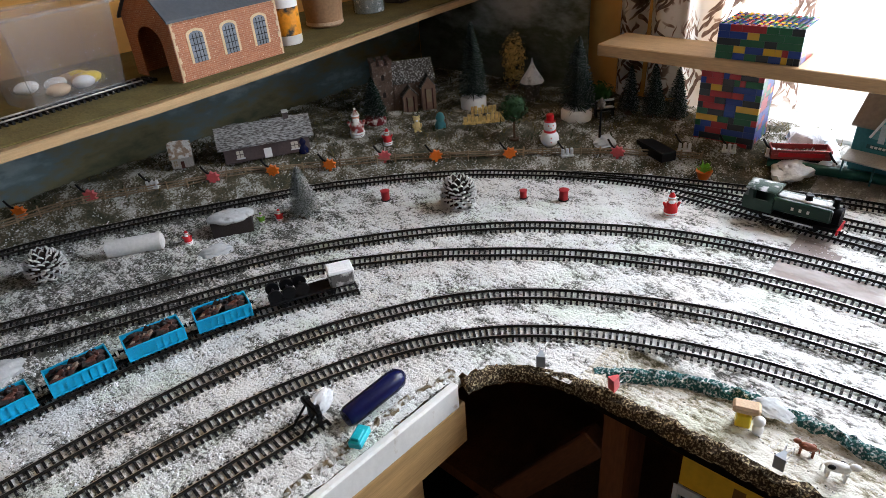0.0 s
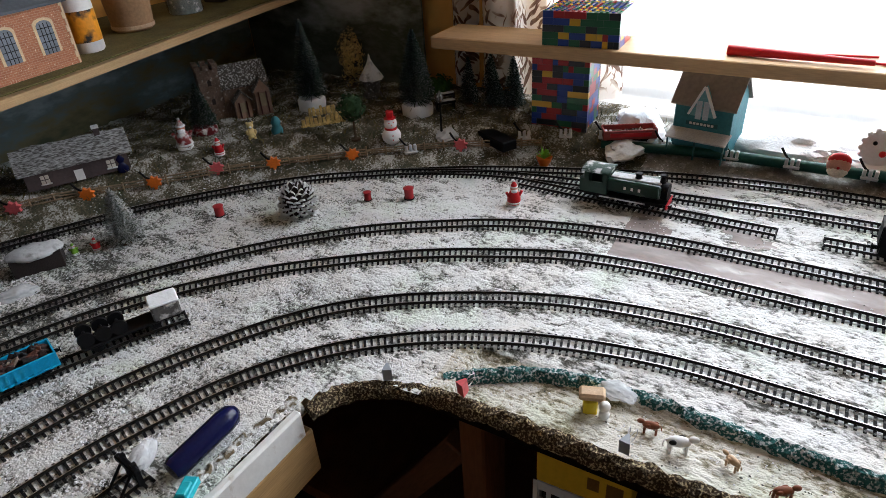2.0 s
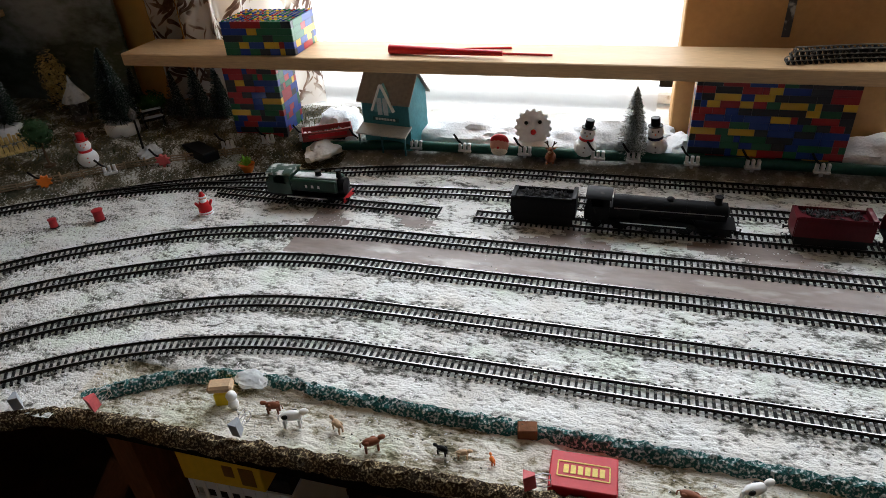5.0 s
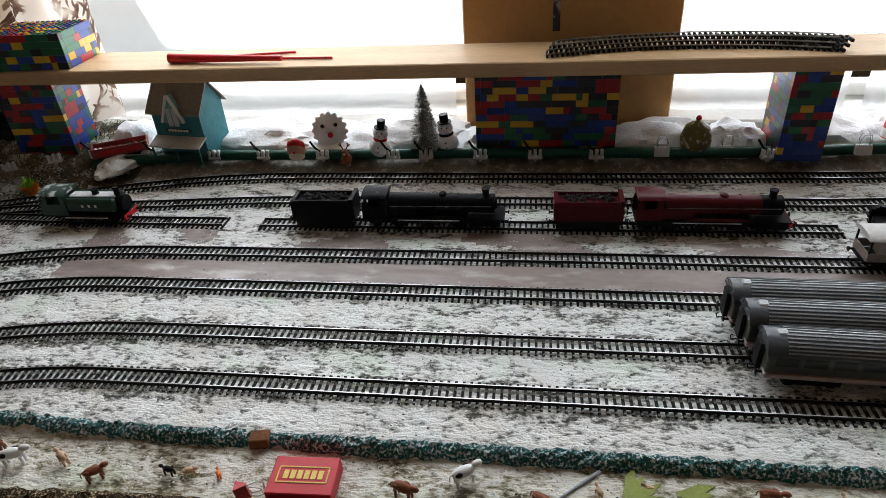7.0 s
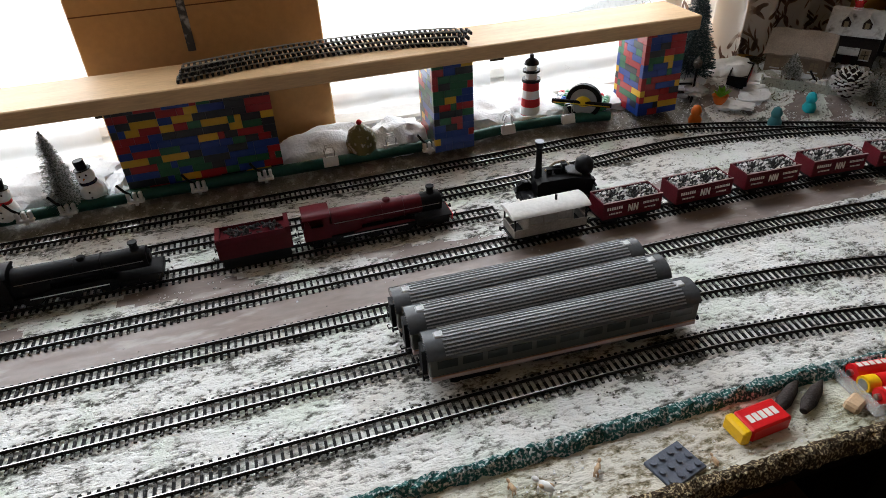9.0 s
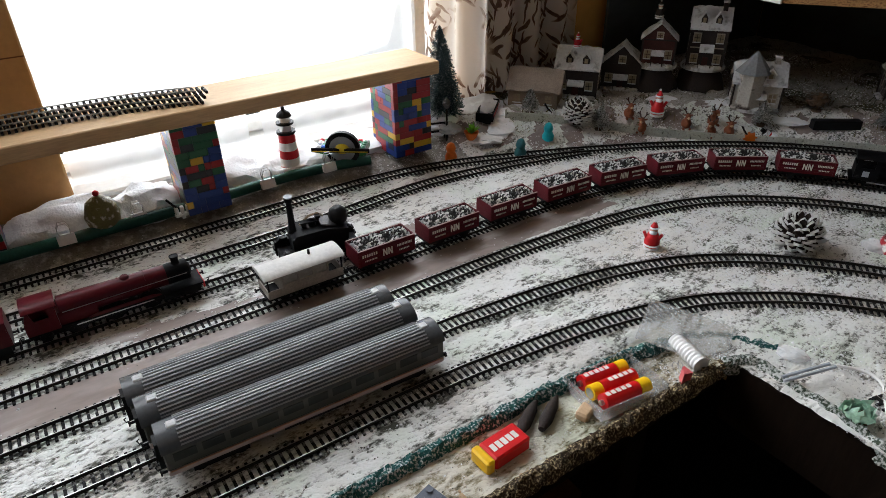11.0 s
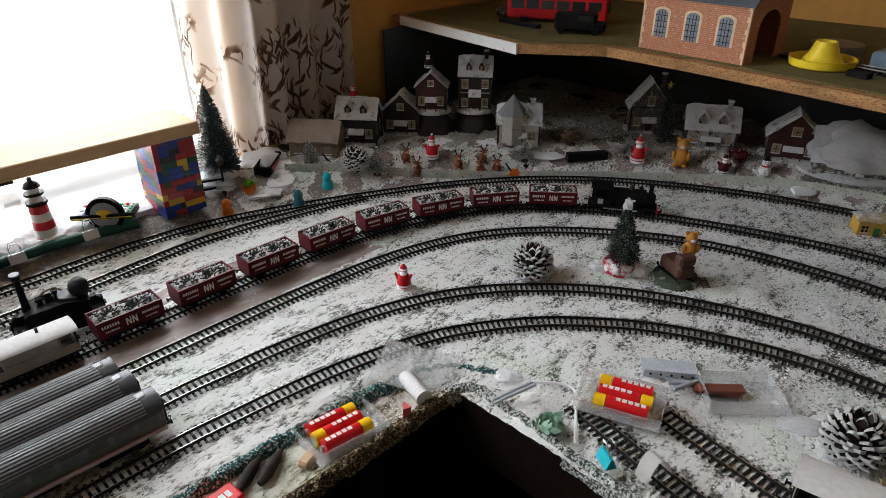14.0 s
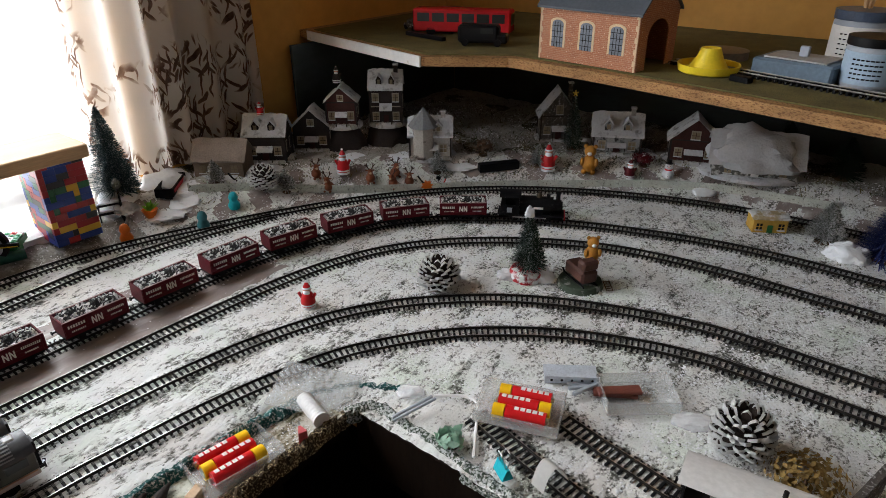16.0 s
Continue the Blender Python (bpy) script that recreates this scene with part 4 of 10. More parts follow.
bm = bmesh.new()
v = b_prism(bm, [(1.046, -1.5715), (1.046, -1.5745), (0.701, -1.5115), (0.701, -1.5075)], 0.2205, 0.2375, "z")
solid("shelf_lip_south", bm, WHITEPAINT, Matrix(), "white-painted shelf lip", "trim", kind="structure")


# ---------------------------------------------------------------- rolling stock
def at_line(key, s):
    """Point and heading on a line, s metres from its start."""
    l = LINE[key]
    i = min(max(s / 0.0066, 0), len(l) - 1.001)
    k = int(i)
    p = l[k] + (l[k + 1] - l[k]) * (i - k)
    a, b = l[max(k - 3, 0)], l[min(k + 4, len(l) - 1)]
    return p, math.degrees(math.atan2(b[1] - a[1], b[0] - a[0]))


def near_line(key, x, y):
    l = LINE[key]
    return float(np.hypot(l[:, 0] - x, l[:, 1] - y).argmin()) * 0.0066


def wheel_mesh(r, w, spokes=8):
    bm = bmesh.new()
    b_cyl(bm, (0, 0, 0), r, w, "y", 18)
    b_cyl(bm, (0, w * 0.55, 0), r * 1.12, w * 0.25, "y", 18)
    b_cyl(bm, (0, -w * 0.6, 0), r * 0.3, w * 0.4, "y", 10)
    for k in range(spokes):
        a = math.pi * 2 * k / spokes
        v = b_box(bm, r * 0.2, r * 0.8, -w * 0.62, -w * 0.5, -r * 0.05, r * 0.05)
        turned(bm, v, Matrix.Rotation(a, 4, "Y"))
    return mesh_of("wheel", bm, BLACKPL)


WHEEL_S, WHEEL_L, WHEEL_M = wheel_mesh(0.0058, 0.0025), wheel_mesh(0.0115, 0.003, 12), wheel_mesh(0.0085, 0.003, 10)
RT = RAIL_Z + 0.0003


def add_wheels(parent, xs, me, r, gauge=0.0078):
    for x in xs:
        for s in (-1, 1):
            same_part("wheel", me, parent, pose(x, s * gauge, RT + r, 0, 0, 0 if s < 0 else 180))


def add_buffers(parent, half, z=0.0185, w=0.011):
    for e in (-1, 1):
        for s in (-1, 1):
            bm = bmesh.new()
            b_cyl(bm, (e * (half + 0.002), s * w, z), 0.0012, 0.005, "x", 8)
            b_cyl(bm, (e * (half + 0.0048), s * w, z), 0.0026, 0.0012, "x", 12)
            part("buffer", bm, BLACKPL, parent)
        bm = bmesh.new()
        b_tube(bm, [(e * half, 0, z - 0.006), (e * (half + 0.007), 0, z - 0.007), (e * (half + 0.008), 0, z - 0.003), (e * (half + 0.006), 0, z - 0.002)], 0.0007, 5)
        part("coupling", bm, BLACKPL, parent)


def hollow_body(bm, L, W, z0, z1, th=0.0014, planks=5):
    for s in (-1, 1):
        ys = sorted((s * W / 2, s * (W / 2 - th)))
        for k in range(planks):
            a, b = z0 + (z1 - z0) * k / planks, z0 + (z1 - z0) * (k + 1) / planks - 0.0003
            b_box(bm, -L / 2, L / 2, ys[0], ys[1], a, b)
        xs = sorted((s * L / 2, s * (L / 2 - th)))
        b_box(bm, xs[0], xs[1], -W / 2 + th, W / 2 - th, z0, z1)
        for x in (-L * 0.47, -L * 0.16, L * 0.16, L * 0.47):
            b_box(bm, x - 0.0012, x + 0.0012, *sorted((s * W / 2, s * (W / 2 + 0.0006))), z0, z1)
    b_box(bm, -L / 2 + th, L / 2 - th, -W / 2 + th, W / 2 - th, z0, z0 + 0.002)


def lumps(L, W, z, seed, count=110, size=0.0032, dome=0.006):
    rnd = random.Random(seed)
    bm = bmesh.new()
    b_box(bm, -L / 2, L / 2, -W / 2, W / 2, z - 0.008, z - 0.001)
    for _ in range(count):
        x, y = rnd.uniform(-L / 2, L / 2) * 0.94, rnd.uniform(-W / 2, W / 2) * 0.9
        h = dome * (1 - (2 * x / L) ** 4) * (1 - (2 * y / W) ** 2)
        g = bmesh.ops.create_icosphere(bm, subdivisions=1, radius=size * rnd.uniform(0.5, 1.0), matrix=Matrix.Translation((x, y, z + h * rnd.uniform(0.5, 1))) @ Euler((rnd.random() * 6, rnd.random() * 6, 0)).to_matrix().to_4x4() @ Matrix.Diagonal((1.6, 0.8, 0.5, 1)))
    return bm


def make_wagon(m):
    w = thing("coal_wagon", m, "dark red open coal wagon heaped with white-flecked coal", "wagon", "coal train wagons")
    L, W, z0, z1, th = 0.074, 0.032, 0.0165, 0.0365, 0.0014
    for s in (-1, 1):
        ys = sorted((s * W / 2, s * (W / 2 - th)))
        for k in range(5):
            bm = bmesh.new()
            b_box(bm, -L / 2, L / 2, ys[0], ys[1], z0 + 0.004 * k, z0 + 0.004 * k + 0.0037)
            part("plank", bm, WAGONRED, w)
        for x in (-L * 0.47, L * 0.47):
            bm = bmesh.new()
            b_box(bm, x - 0.0012, x + 0.0012, *sorted((s * W / 2, s * (W / 2 + 0.0006))), z0, z1)
            part("strap", bm, WAGONRED, w)
        xs = sorted((s * L / 2, s * (L / 2 - th)))
        bm = bmesh.new()
        b_box(bm, xs[0], xs[1], -W / 2 + th, W / 2 - th, z0, z1)
        part("end_board", bm, WAGONRED, w)
        bm = bmesh.new()
        b_box(bm, -L / 2, L / 2, ys[0], ys[1], z1, z1 + 0.0006)
        part("top_rim", bm, mat("worn_pale_edge", (0.42, 0.30, 0.28), 0.6, scale=200), w)
    bm = bmesh.new()
    b_box(bm, -L / 2 + th, L / 2 - th, -W / 2 + th, W / 2 - th, z0, z0 + 0.002)
    part("floor_board", bm, WAGONRED, w)
    part("coal_load", lumps(0.070, 0.028, 0.0338, 5, 300, 0.0029, 0.0050), COAL, w, "heaped coal flecked with white")
    bm = bmesh.new()
    b_box(bm, -0.037, 0.037, -0.0135, 0.0135, 0.0135, 0.0165)
    for s in (-1, 1):
        b_box(bm, -0.034, 0.034, s * 0.0105 - 0.0008, s * 0.0105 + 0.0008, 0.0105, 0.0136)
        for x in (-0.019, 0.019):
            b_box(bm, x - 0.004, x + 0.004, s * 0.0108 - 0.0012, s * 0.0108 + 0.0012, 0.0065, 0.0136)
    part("underframe", bm, BLACKPL, w)
    add_wheels(w, (-0.019, 0.019), WHEEL_S, 0.0058)
    add_buffers(w, 0.037, 0.0155)
    for s in (-1, 1):
        y = s * 0.0171
        for a, b, z0, z1, n_ in ((-0.0325, -0.0125, 0.0280, 0.0315, 7), (-0.0295, -0.0135, 0.0222, 0.0240, 8), (0.0125, 0.0325, 0.0285, 0.0313, 10), (0.015, 0.029, 0.0225, 0.0242, 7)):
            bm = bmesh.new()
            for i in range(n_):
                u = a + (b - a) * i / n_
                b_box(bm, u, u + (b - a) / n_ * 0.62, y - 0.0002, y + 0.0002, z0, z1)
            part("lettering", bm, LETTER, w, "row of small cream painted bars", kind="stuff")
        for k in range(2):
            bm = bmesh.new()
            x0 = -0.0062 + k * 0.0068
            b_box(bm, x0, x0 + 0.0014, y - 0.0002, y + 0.0002, 0.0225, 0.0315)
            b_box(bm, x0 + 0.0042, x0 + 0.0056, y - 0.0002, y + 0.0002, 0.0225, 0.0315)
            v = b_box(bm, -0.0007, 0.0007, y - 0.0003, y + 0.0003, -0.0047, 0.0047)
            turned(bm, v, Matrix.Translation((x0 + 0.0028, 0, 0.027)) @ Matrix.Rotation(radians(-24 if s < 0 else 24), 4, "Y"))
            part("monogram", bm, LETTER, w, "large cream painted monogram")
    return w


HEAD = near_line("fourth", 0.44, -1.553)          # how far the train's head has run
PITCH = 0.0935
first_wagon = None
for k in range(8):
    p, a = at_line("fourth", HEAD - 0.118 - 0.047 - k * PITCH)
    if first_wagon is None:
        first_wagon = make_wagon(pose(p[0], p[1], 0, 0, 0, a))
    else:
        copy_thing(first_wagon, pose(p[0], p[1], 0, 0, 0, a))


def bar_text(parent, y, bars, mat_=None):
    for a, b, z0, z1 in bars:
        bm = bmesh.new()
        b_box(bm, a, b, min(y, y * 1.015), max(y, y * 1.015), z0, z1)
        part("lettering", bm, mat_ or LETTER, parent)


def saddle_tank(m):
    e = thing("tank_locomotive", m, "black saddle tank locomotive heading the coal train", "locomotive")
    bm = bmesh.new()
    b_box(bm, -0.052, 0.052, -0.0155, 0.0155, 0.0165, 0.0185, 0, 0.0005)
    b_box(bm, -0.05, 0.05, -0.006, 0.006, 0.0095, 0.0165)
    part("footplate", bm, SOOT, e)
    bm = bmesh.new()
    b_prism(bm, [(0.014 * math.cos(a), 0.031 + 0.0135 * math.sin(a)) for a in np.linspace(-0.75, math.pi + 0.75, 18)], -0.018, 0.034, "x")
    part("saddle_tank", bm, SOOT, e, smooth=True)
    bm = bmesh.new()
    b_cyl(bm, (0.04, 0, 0.030), 0.0105, 0.013, "x", 20)
    b_cyl(bm, (0.0475, 0, 0.030), 0.008, 0.002, "x", 16)
    part("smokebox", bm, SOOT, e, smooth=True)
    bm = bmesh.new()
    b_lathe(bm, [(0.0048, 0), (0.0036, 0.003), (0.0032, 0.012), (0.0044, 0.0125), (0.0044, 0.0145), (0.003, 0.0145)], (0.041, 0, 0.039), 14)
    part("chimney", bm, SOOT, e, smooth=True)
    bm = bmesh.new()
    b_lathe(bm, [(0.0045, 0), (0.0042, 0.005), (0.002, 0.008), (0.0, 0.0085)], (0.012, 0, 0.0435), 12)
    part("dome", bm, mat("dull_dark_dome", (0.05, 0.035, 0.02), 0.4, 0.5), e, smooth=True)
    bm = bmesh.new()
    b_cyl(bm, (0.026, 0, 0.0465), 0.003, 0.005, "z", 10)
    part("filler", bm, SOOT, e)
    bm = bmesh.new()
    for s in (-1, 1):
        b_box(bm, -0.046, -0.019, s * 0.0155 - 0.0006, s * 0.0155 + 0.0006, 0.0185, 0.034)
        b_box(bm, -0.046, -0.040, s * 0.0155 - 0.0006, s * 0.0155 + 0.0006, 0.034, 0.048)
        b_box(bm, -0.024, -0.019, s * 0.0155 - 0.0006, s * 0.0155 + 0.0006, 0.034, 0.048)
    b_box(bm, -0.019, -0.018, -0.016, 0.016, 0.0185, 0.048)
    b_box(bm, -0.047, -0.046, -0.016, 0.016, 0.0185, 0.036)
    part("cab", bm, SOOT, e)
    bm = bmesh.new()
    b_prism(bm, [(0.0175 * math.sin(a), 0.0475 + 0.0055 * math.cos(a) - 0.001) for a in np.linspace(-1.5, 1.5, 9)] + [(0.0165, 0.0468), (-0.0165, 0.0468)], -0.049, -0.016, "x")
    part("cab_roof", bm, SOOT, e, smooth=True)
    bar_text(e, -0.0143, [(0.004, 0.019, 0.029, 0.0325)])
    bar_text(e, 0.0143, [(0.004, 0.019, 0.029, 0.0325)])
    for s in (-1, 1):
        bm = bmesh.new()
        b_box(bm, -0.037, -0.029, s * 0.0163 - 0.0002, s * 0.0163 + 0.0002, 0.022, 0.030)
        part("crest", bm, GREYPL, e)
        bm = bmesh.new()
        b_box(bm, -0.028, 0.024, s * 0.0128 - 0.0005, s * 0.0128 + 0.0005, 0.0125, 0.0142)
        part("coupling_rod", bm, STEEL, e, "steel coupling rod")
    add_wheels(e, (-0.026, 0.0, 0.024), WHEEL_M, 0.0085)
    bm = bmesh.new()
    b_box(bm, 0.0515, 0.0535, -0.0155, 0.0155, 0.013, 0.0185)
    part("buffer_beam", bm, RED, e, "red buffer beam")
    add_buffers(e, 0.053, 0.0158)
    return e


p, a = at_line("fourth", HEAD - 0.057)
saddle_tank(pose(p[0], p[1], 0, 0, 0, a))


def brake_van(m, roof=WHITEPL):
    v = thing("brake_van", m, "grey brake van with a white roof and open verandas", "wagon")
    vangrey = mat("weathered_van_grey", (0.27, 0.24, 0.21), 0.6, scale=120, vary=0.3)
    for s in (-1, 1):
        for x0, x1, top in ((-0.026, 0.026, 0.029), (-0.043, -0.0262, 0.026), (0.0262, 0.043, 0.026)):
            bm = bmesh.new()
            b_box(bm, x0, x1, s * 0.0155 - 0.0007, s * 0.0155 + 0.0007, 0.0165, top)
            part("side_panel", bm, vangrey, v)
        for k in range(4):
            x = -0.0255 + 0.017 * k
            bm = bmesh.new()
            b_box(bm, x - 0.0009, x + 0.0009, s * 0.0157 - 0.0007, s * 0.0157 + 0.0007, 0.0165, 0.042)
            part("side_post", bm, vangrey, v)
        bm = bmesh.new()
        b_box(bm, -0.026, 0.026, s * 0.0155 - 0.0006, s * 0.0155 + 0.0006, 0.0385, 0.042)
        part("top_panel", bm, vangrey, v)
        bm = bmesh.new()
        b_box(bm, -0.0245, 0.0245, s * 0.0145 - 0.0003, s * 0.0145 + 0.0003, 0.029, 0.0385)
        part("pane", bm, mat("pale_van_glazing", (0.30, 0.28, 0.25), 0.2, scale=80), v)
    for x in (-0.026, 0.026, -0.0425, 0.0425):
        bm = bmesh.new()
        b_box(bm, x - 0.0006, x + 0.0006, -0.0148, 0.0148, 0.0165, 0.042 if abs(x) < 0.03 else 0.026)
        part("end_panel", bm, vangrey, v)
    for x in (-0.042, 0.042):
        for s in (-1, 1):
            bm = bmesh.new()
            b_box(bm, x - 0.0008, x + 0.0008, s * 0.0152 - 0.0008, s * 0.0152 + 0.0008, 0.026, 0.042)
            part("veranda_post", bm, BLACKPL, v)
    bm = bmesh.new()
    b_prism(bm, [(0.018 * math.sin(t), 0.0415 + 0.006 * math.cos(t) - 0.0012) for t in np.linspace(-1.45, 1.45, 11)] + [(0.0172, 0.0408), (-0.0172, 0.0408)], -0.046, 0.046, "x")
    part("roof", bm, roof, v, "white curved roof", smooth=True)
    bm = bmesh.new()
    b_cyl(bm, (0.012, 0, 0.049), 0.0015, 0.006, "z", 8)
    part("stove_pipe", bm, BLACKPL, v)
    bm = bmesh.new()
    b_box(bm, -0.044, 0.044, -0.0135, 0.0135, 0.0125, 0.0165)
    b_box(bm, -0.04, 0.04, -0.018, -0.0155, 0.0105, 0.0117)
    b_box(bm, -0.04, 0.04, 0.0155, 0.018, 0.0105, 0.0117)
    b_box(bm, -0.01, -0.006, -0.018, 0.018, 0.0105, 0.0126)
    part("underframe", bm, BLACKPL, v)
    add_wheels(v, (-0.024, 0.024), WHEEL_S, 0.0058)
    add_buffers(v, 0.044, 0.0155)
    return v


p, a = at_line("fourth", HEAD - 0.118 - 0.047 - 8 * PITCH - 0.006)
van = brake_van(pose(p[0], p[1], 0, 0, 0, a), mat("dusty_white_roof", (0.60, 0.59, 0.57), 0.6, scale=60, vary=0.15))


def tender_engine(m, paint, label):
    e = thing("tender_locomotive", m, label, "locomotive", "express locomotives")
    bm = bmesh.new()
    b_box(bm, -0.084, 0.084, -0.0155, 0.0155, 0.019, 0.0208)
    b_box(bm, -0.08, 0.078, -0.006, 0.006, 0.009, 0.019)
    b_box(bm, 0.055, 0.08, -0.015, 0.015, 0.011, 0.019)
    part("footplate", bm, SOOT, e)
    bm = bmesh.new()
    prof = [(0.0, -0.052), (0.0128, -0.052), (0.0125, -0.02), (0.0112, 0.05), (0.0112, 0.0505), (0.0, 0.0505)]
    b_lathe(bm, [(r, z) for r, z in prof], (0, 0, 0), 22)
    turned(bm, bm.verts[:], Matrix.Translation((0, 0, 0.034)) @ Matrix.Rotation(math.pi / 2, 4, "Y"))
    part("boiler", bm, paint, e, smooth=True)
    for x in (-0.02, 0.005, 0.03):
        bm = bmesh.new()
        b_cyl(bm, (x, 0, 0.034), 0.0125, 0.001, "x", 22)
        part("boiler_band", bm, paint, e)
    bm = bmesh.new()
    b_cyl(bm, (0.062, 0, 0.034), 0.0115, 0.023, "x", 22)
    b_cyl(bm, (0.0745, 0, 0.034), 0.009, 0.003, "x", 18, 0.006)
    part("smokebox", bm, SOOT, e, smooth=True)
    bm = bmesh.new()
    b_lathe(bm, [(0.0055, 0), (0.004, 0.002), (0.004, 0.007), (0.0048, 0.0075), (0.0048, 0.009), (0.003, 0.009)], (0.063, 0, 0.0445), 14)
    part("chimney", bm, SOOT, e, smooth=True)
    bm = bmesh.new()
    b_ball(bm, (0.012, 0, 0.0455), 0.005, 1, 1, 0.7)
    part("dome", bm, paint, e, smooth=True)
    bm = bmesh.new()
    b_box(bm, -0.056, -0.02, -0.0125, 0.0125, 0.021, 0.036)
    part("firebox", bm, paint, e)
    bm = bmesh.new()
    for s in (-1, 1):
        b_prism(bm, [(-0.084, 0.0208), (-0.055, 0.0208), (-0.055, 0.047), (-0.062, 0.047), (-0.062, 0.036), (-0.075, 0.036), (-0.078, 0.047), (-0.080, 0.047), (-0.084, 0.034)], s * 0.0152 - 0.0006, s * 0.0152 + 0.0006, "y")
    b_box(bm, -0.056, -0.055, -0.0152, 0.0152, 0.0208, 0.047)
    part("cab", bm, paint, e)
    bm = bmesh.new()
    b_prism(bm, [(0.0165 * math.sin(t), 0.0465 + 0.0055 * math.cos(t)) for t in np.linspace(-1.45, 1.45, 9)] + [(0.016, 0.0462), (-0.016, 0.0462)], -0.083, -0.053, "x")
    part("cab_roof", bm, paint if paint is not MAROON else MAROON, e, smooth=True)
    for s in (-1, 1):
        bm = bmesh.new()
        b_prism(bm, [(x, z) for x, z in ((-0.03, 0.0208), (0.04, 0.0208), (0.04, 0.0222), (0.03, 0.0245), (-0.02, 0.0245), (-0.03, 0.0222))], s * 0.0148 - 0.0005, s * 0.0148 + 0.0005, "y")
        part("splasher", bm, paint, e)
        bm = bmesh.new()
        b_box(bm, -0.042, 0.032, s * 0.013 - 0.0005, s * 0.013 + 0.0005, 0.0165, 0.0182)
        part("coupling_rod", bm, STEEL, e, "steel coupling rod")
        bm = bmesh.new()
        b_cyl(bm, (0.052, s * 0.0125, 0.0155), 0.0042, 0.018, "x", 12)
        part("cylinder", bm, SOOT, e)
    for s in (-1, 1):
        bm = bmesh.new()
        b_tube(bm, [(-0.05, s * 0.0135, 0.036), (0.07, s * 0.0125, 0.036)], 0.0004, 5)
        part("handrail", bm, STEEL, e)
    add_wheels(e, (-0.042, -0.006, 0.030), WHEEL_L, 0.0115)
    add_wheels(e, (0.052, 0.072, -0.07), WHEEL_S, 0.0058)
    bm = bmesh.new()
    b_box(bm, 0.083, 0.085, -0.0155, 0.0155, 0.014, 0.020)
    part("buffer_beam", bm, RED if paint is MAROON else SOOT, e)
    add_buffers(e, 0.0845, 0.0165)
    return e


def tender(m, paint, label):
    t = thing("tender", m, label, "tender", "locomotive tenders")
    bm = bmesh.new()
    b_prism(bm, [(-0.0158, 0.019), (0.0158, 0.019), (0.0158, 0.038), (0.0135, 0.0425), (0.0125, 0.0425), (0.0128, 0.038), (-0.0128, 0.038), (-0.0125, 0.0425), (-0.0135, 0.0425), (-0.0158, 0.038)], -0.038, 0.038, "x")
    b_box(bm, -0.039, -0.034, -0.015, 0.015, 0.019, 0.042)
    b_box(bm, 0.034, 0.039, -0.0155, 0.0155, 0.019, 0.045)
    part("tank", bm, paint, t)
    part("coal_load", lumps(0.062, 0.022, 0.0385, 8, 70, 0.003, 0.004), mat("dark_coal", (0.03, 0.03, 0.032), 0.45, scale=300, vary=0.5, bump=0.6), t, "black coal")
    bm = bmesh.new()
    b_box(bm, -0.039, 0.039, -0.0135, 0.0135, 0.0155, 0.019)
    for s in (-1, 1):
        b_box(bm, -0.036, 0.036, s * 0.0125 - 0.001, s * 0.0125 + 0.001, 0.008, 0.0156)
    part("underframe", bm, BLACKPL, t)
    add_wheels(t, (-0.025, 0.0, 0.025), WHEEL_S, 0.0068)
    add_buffers(t, 0.039, 0.0165)
    return t


SOUTH = -90
tender_engine(pose(0.805, -0.265, 0, 0, 0, SOUTH), SOOT, "black express tender locomotive standing on a siding")
tender(pose(0.805, -0.132, 0, 0, 0, SOUTH), SOOT, "black six-wheeled tender heaped with coal")
tender_engine(pose(0.806, -0.582, 0, 0, 0, SOUTH), MAROON, "maroon express tender locomotive standing on a siding")
tender(pose(0.806, -0.446, 0, 0, 0, SOUTH), MAROON, "maroon six-wheeled tender heaped with coal")


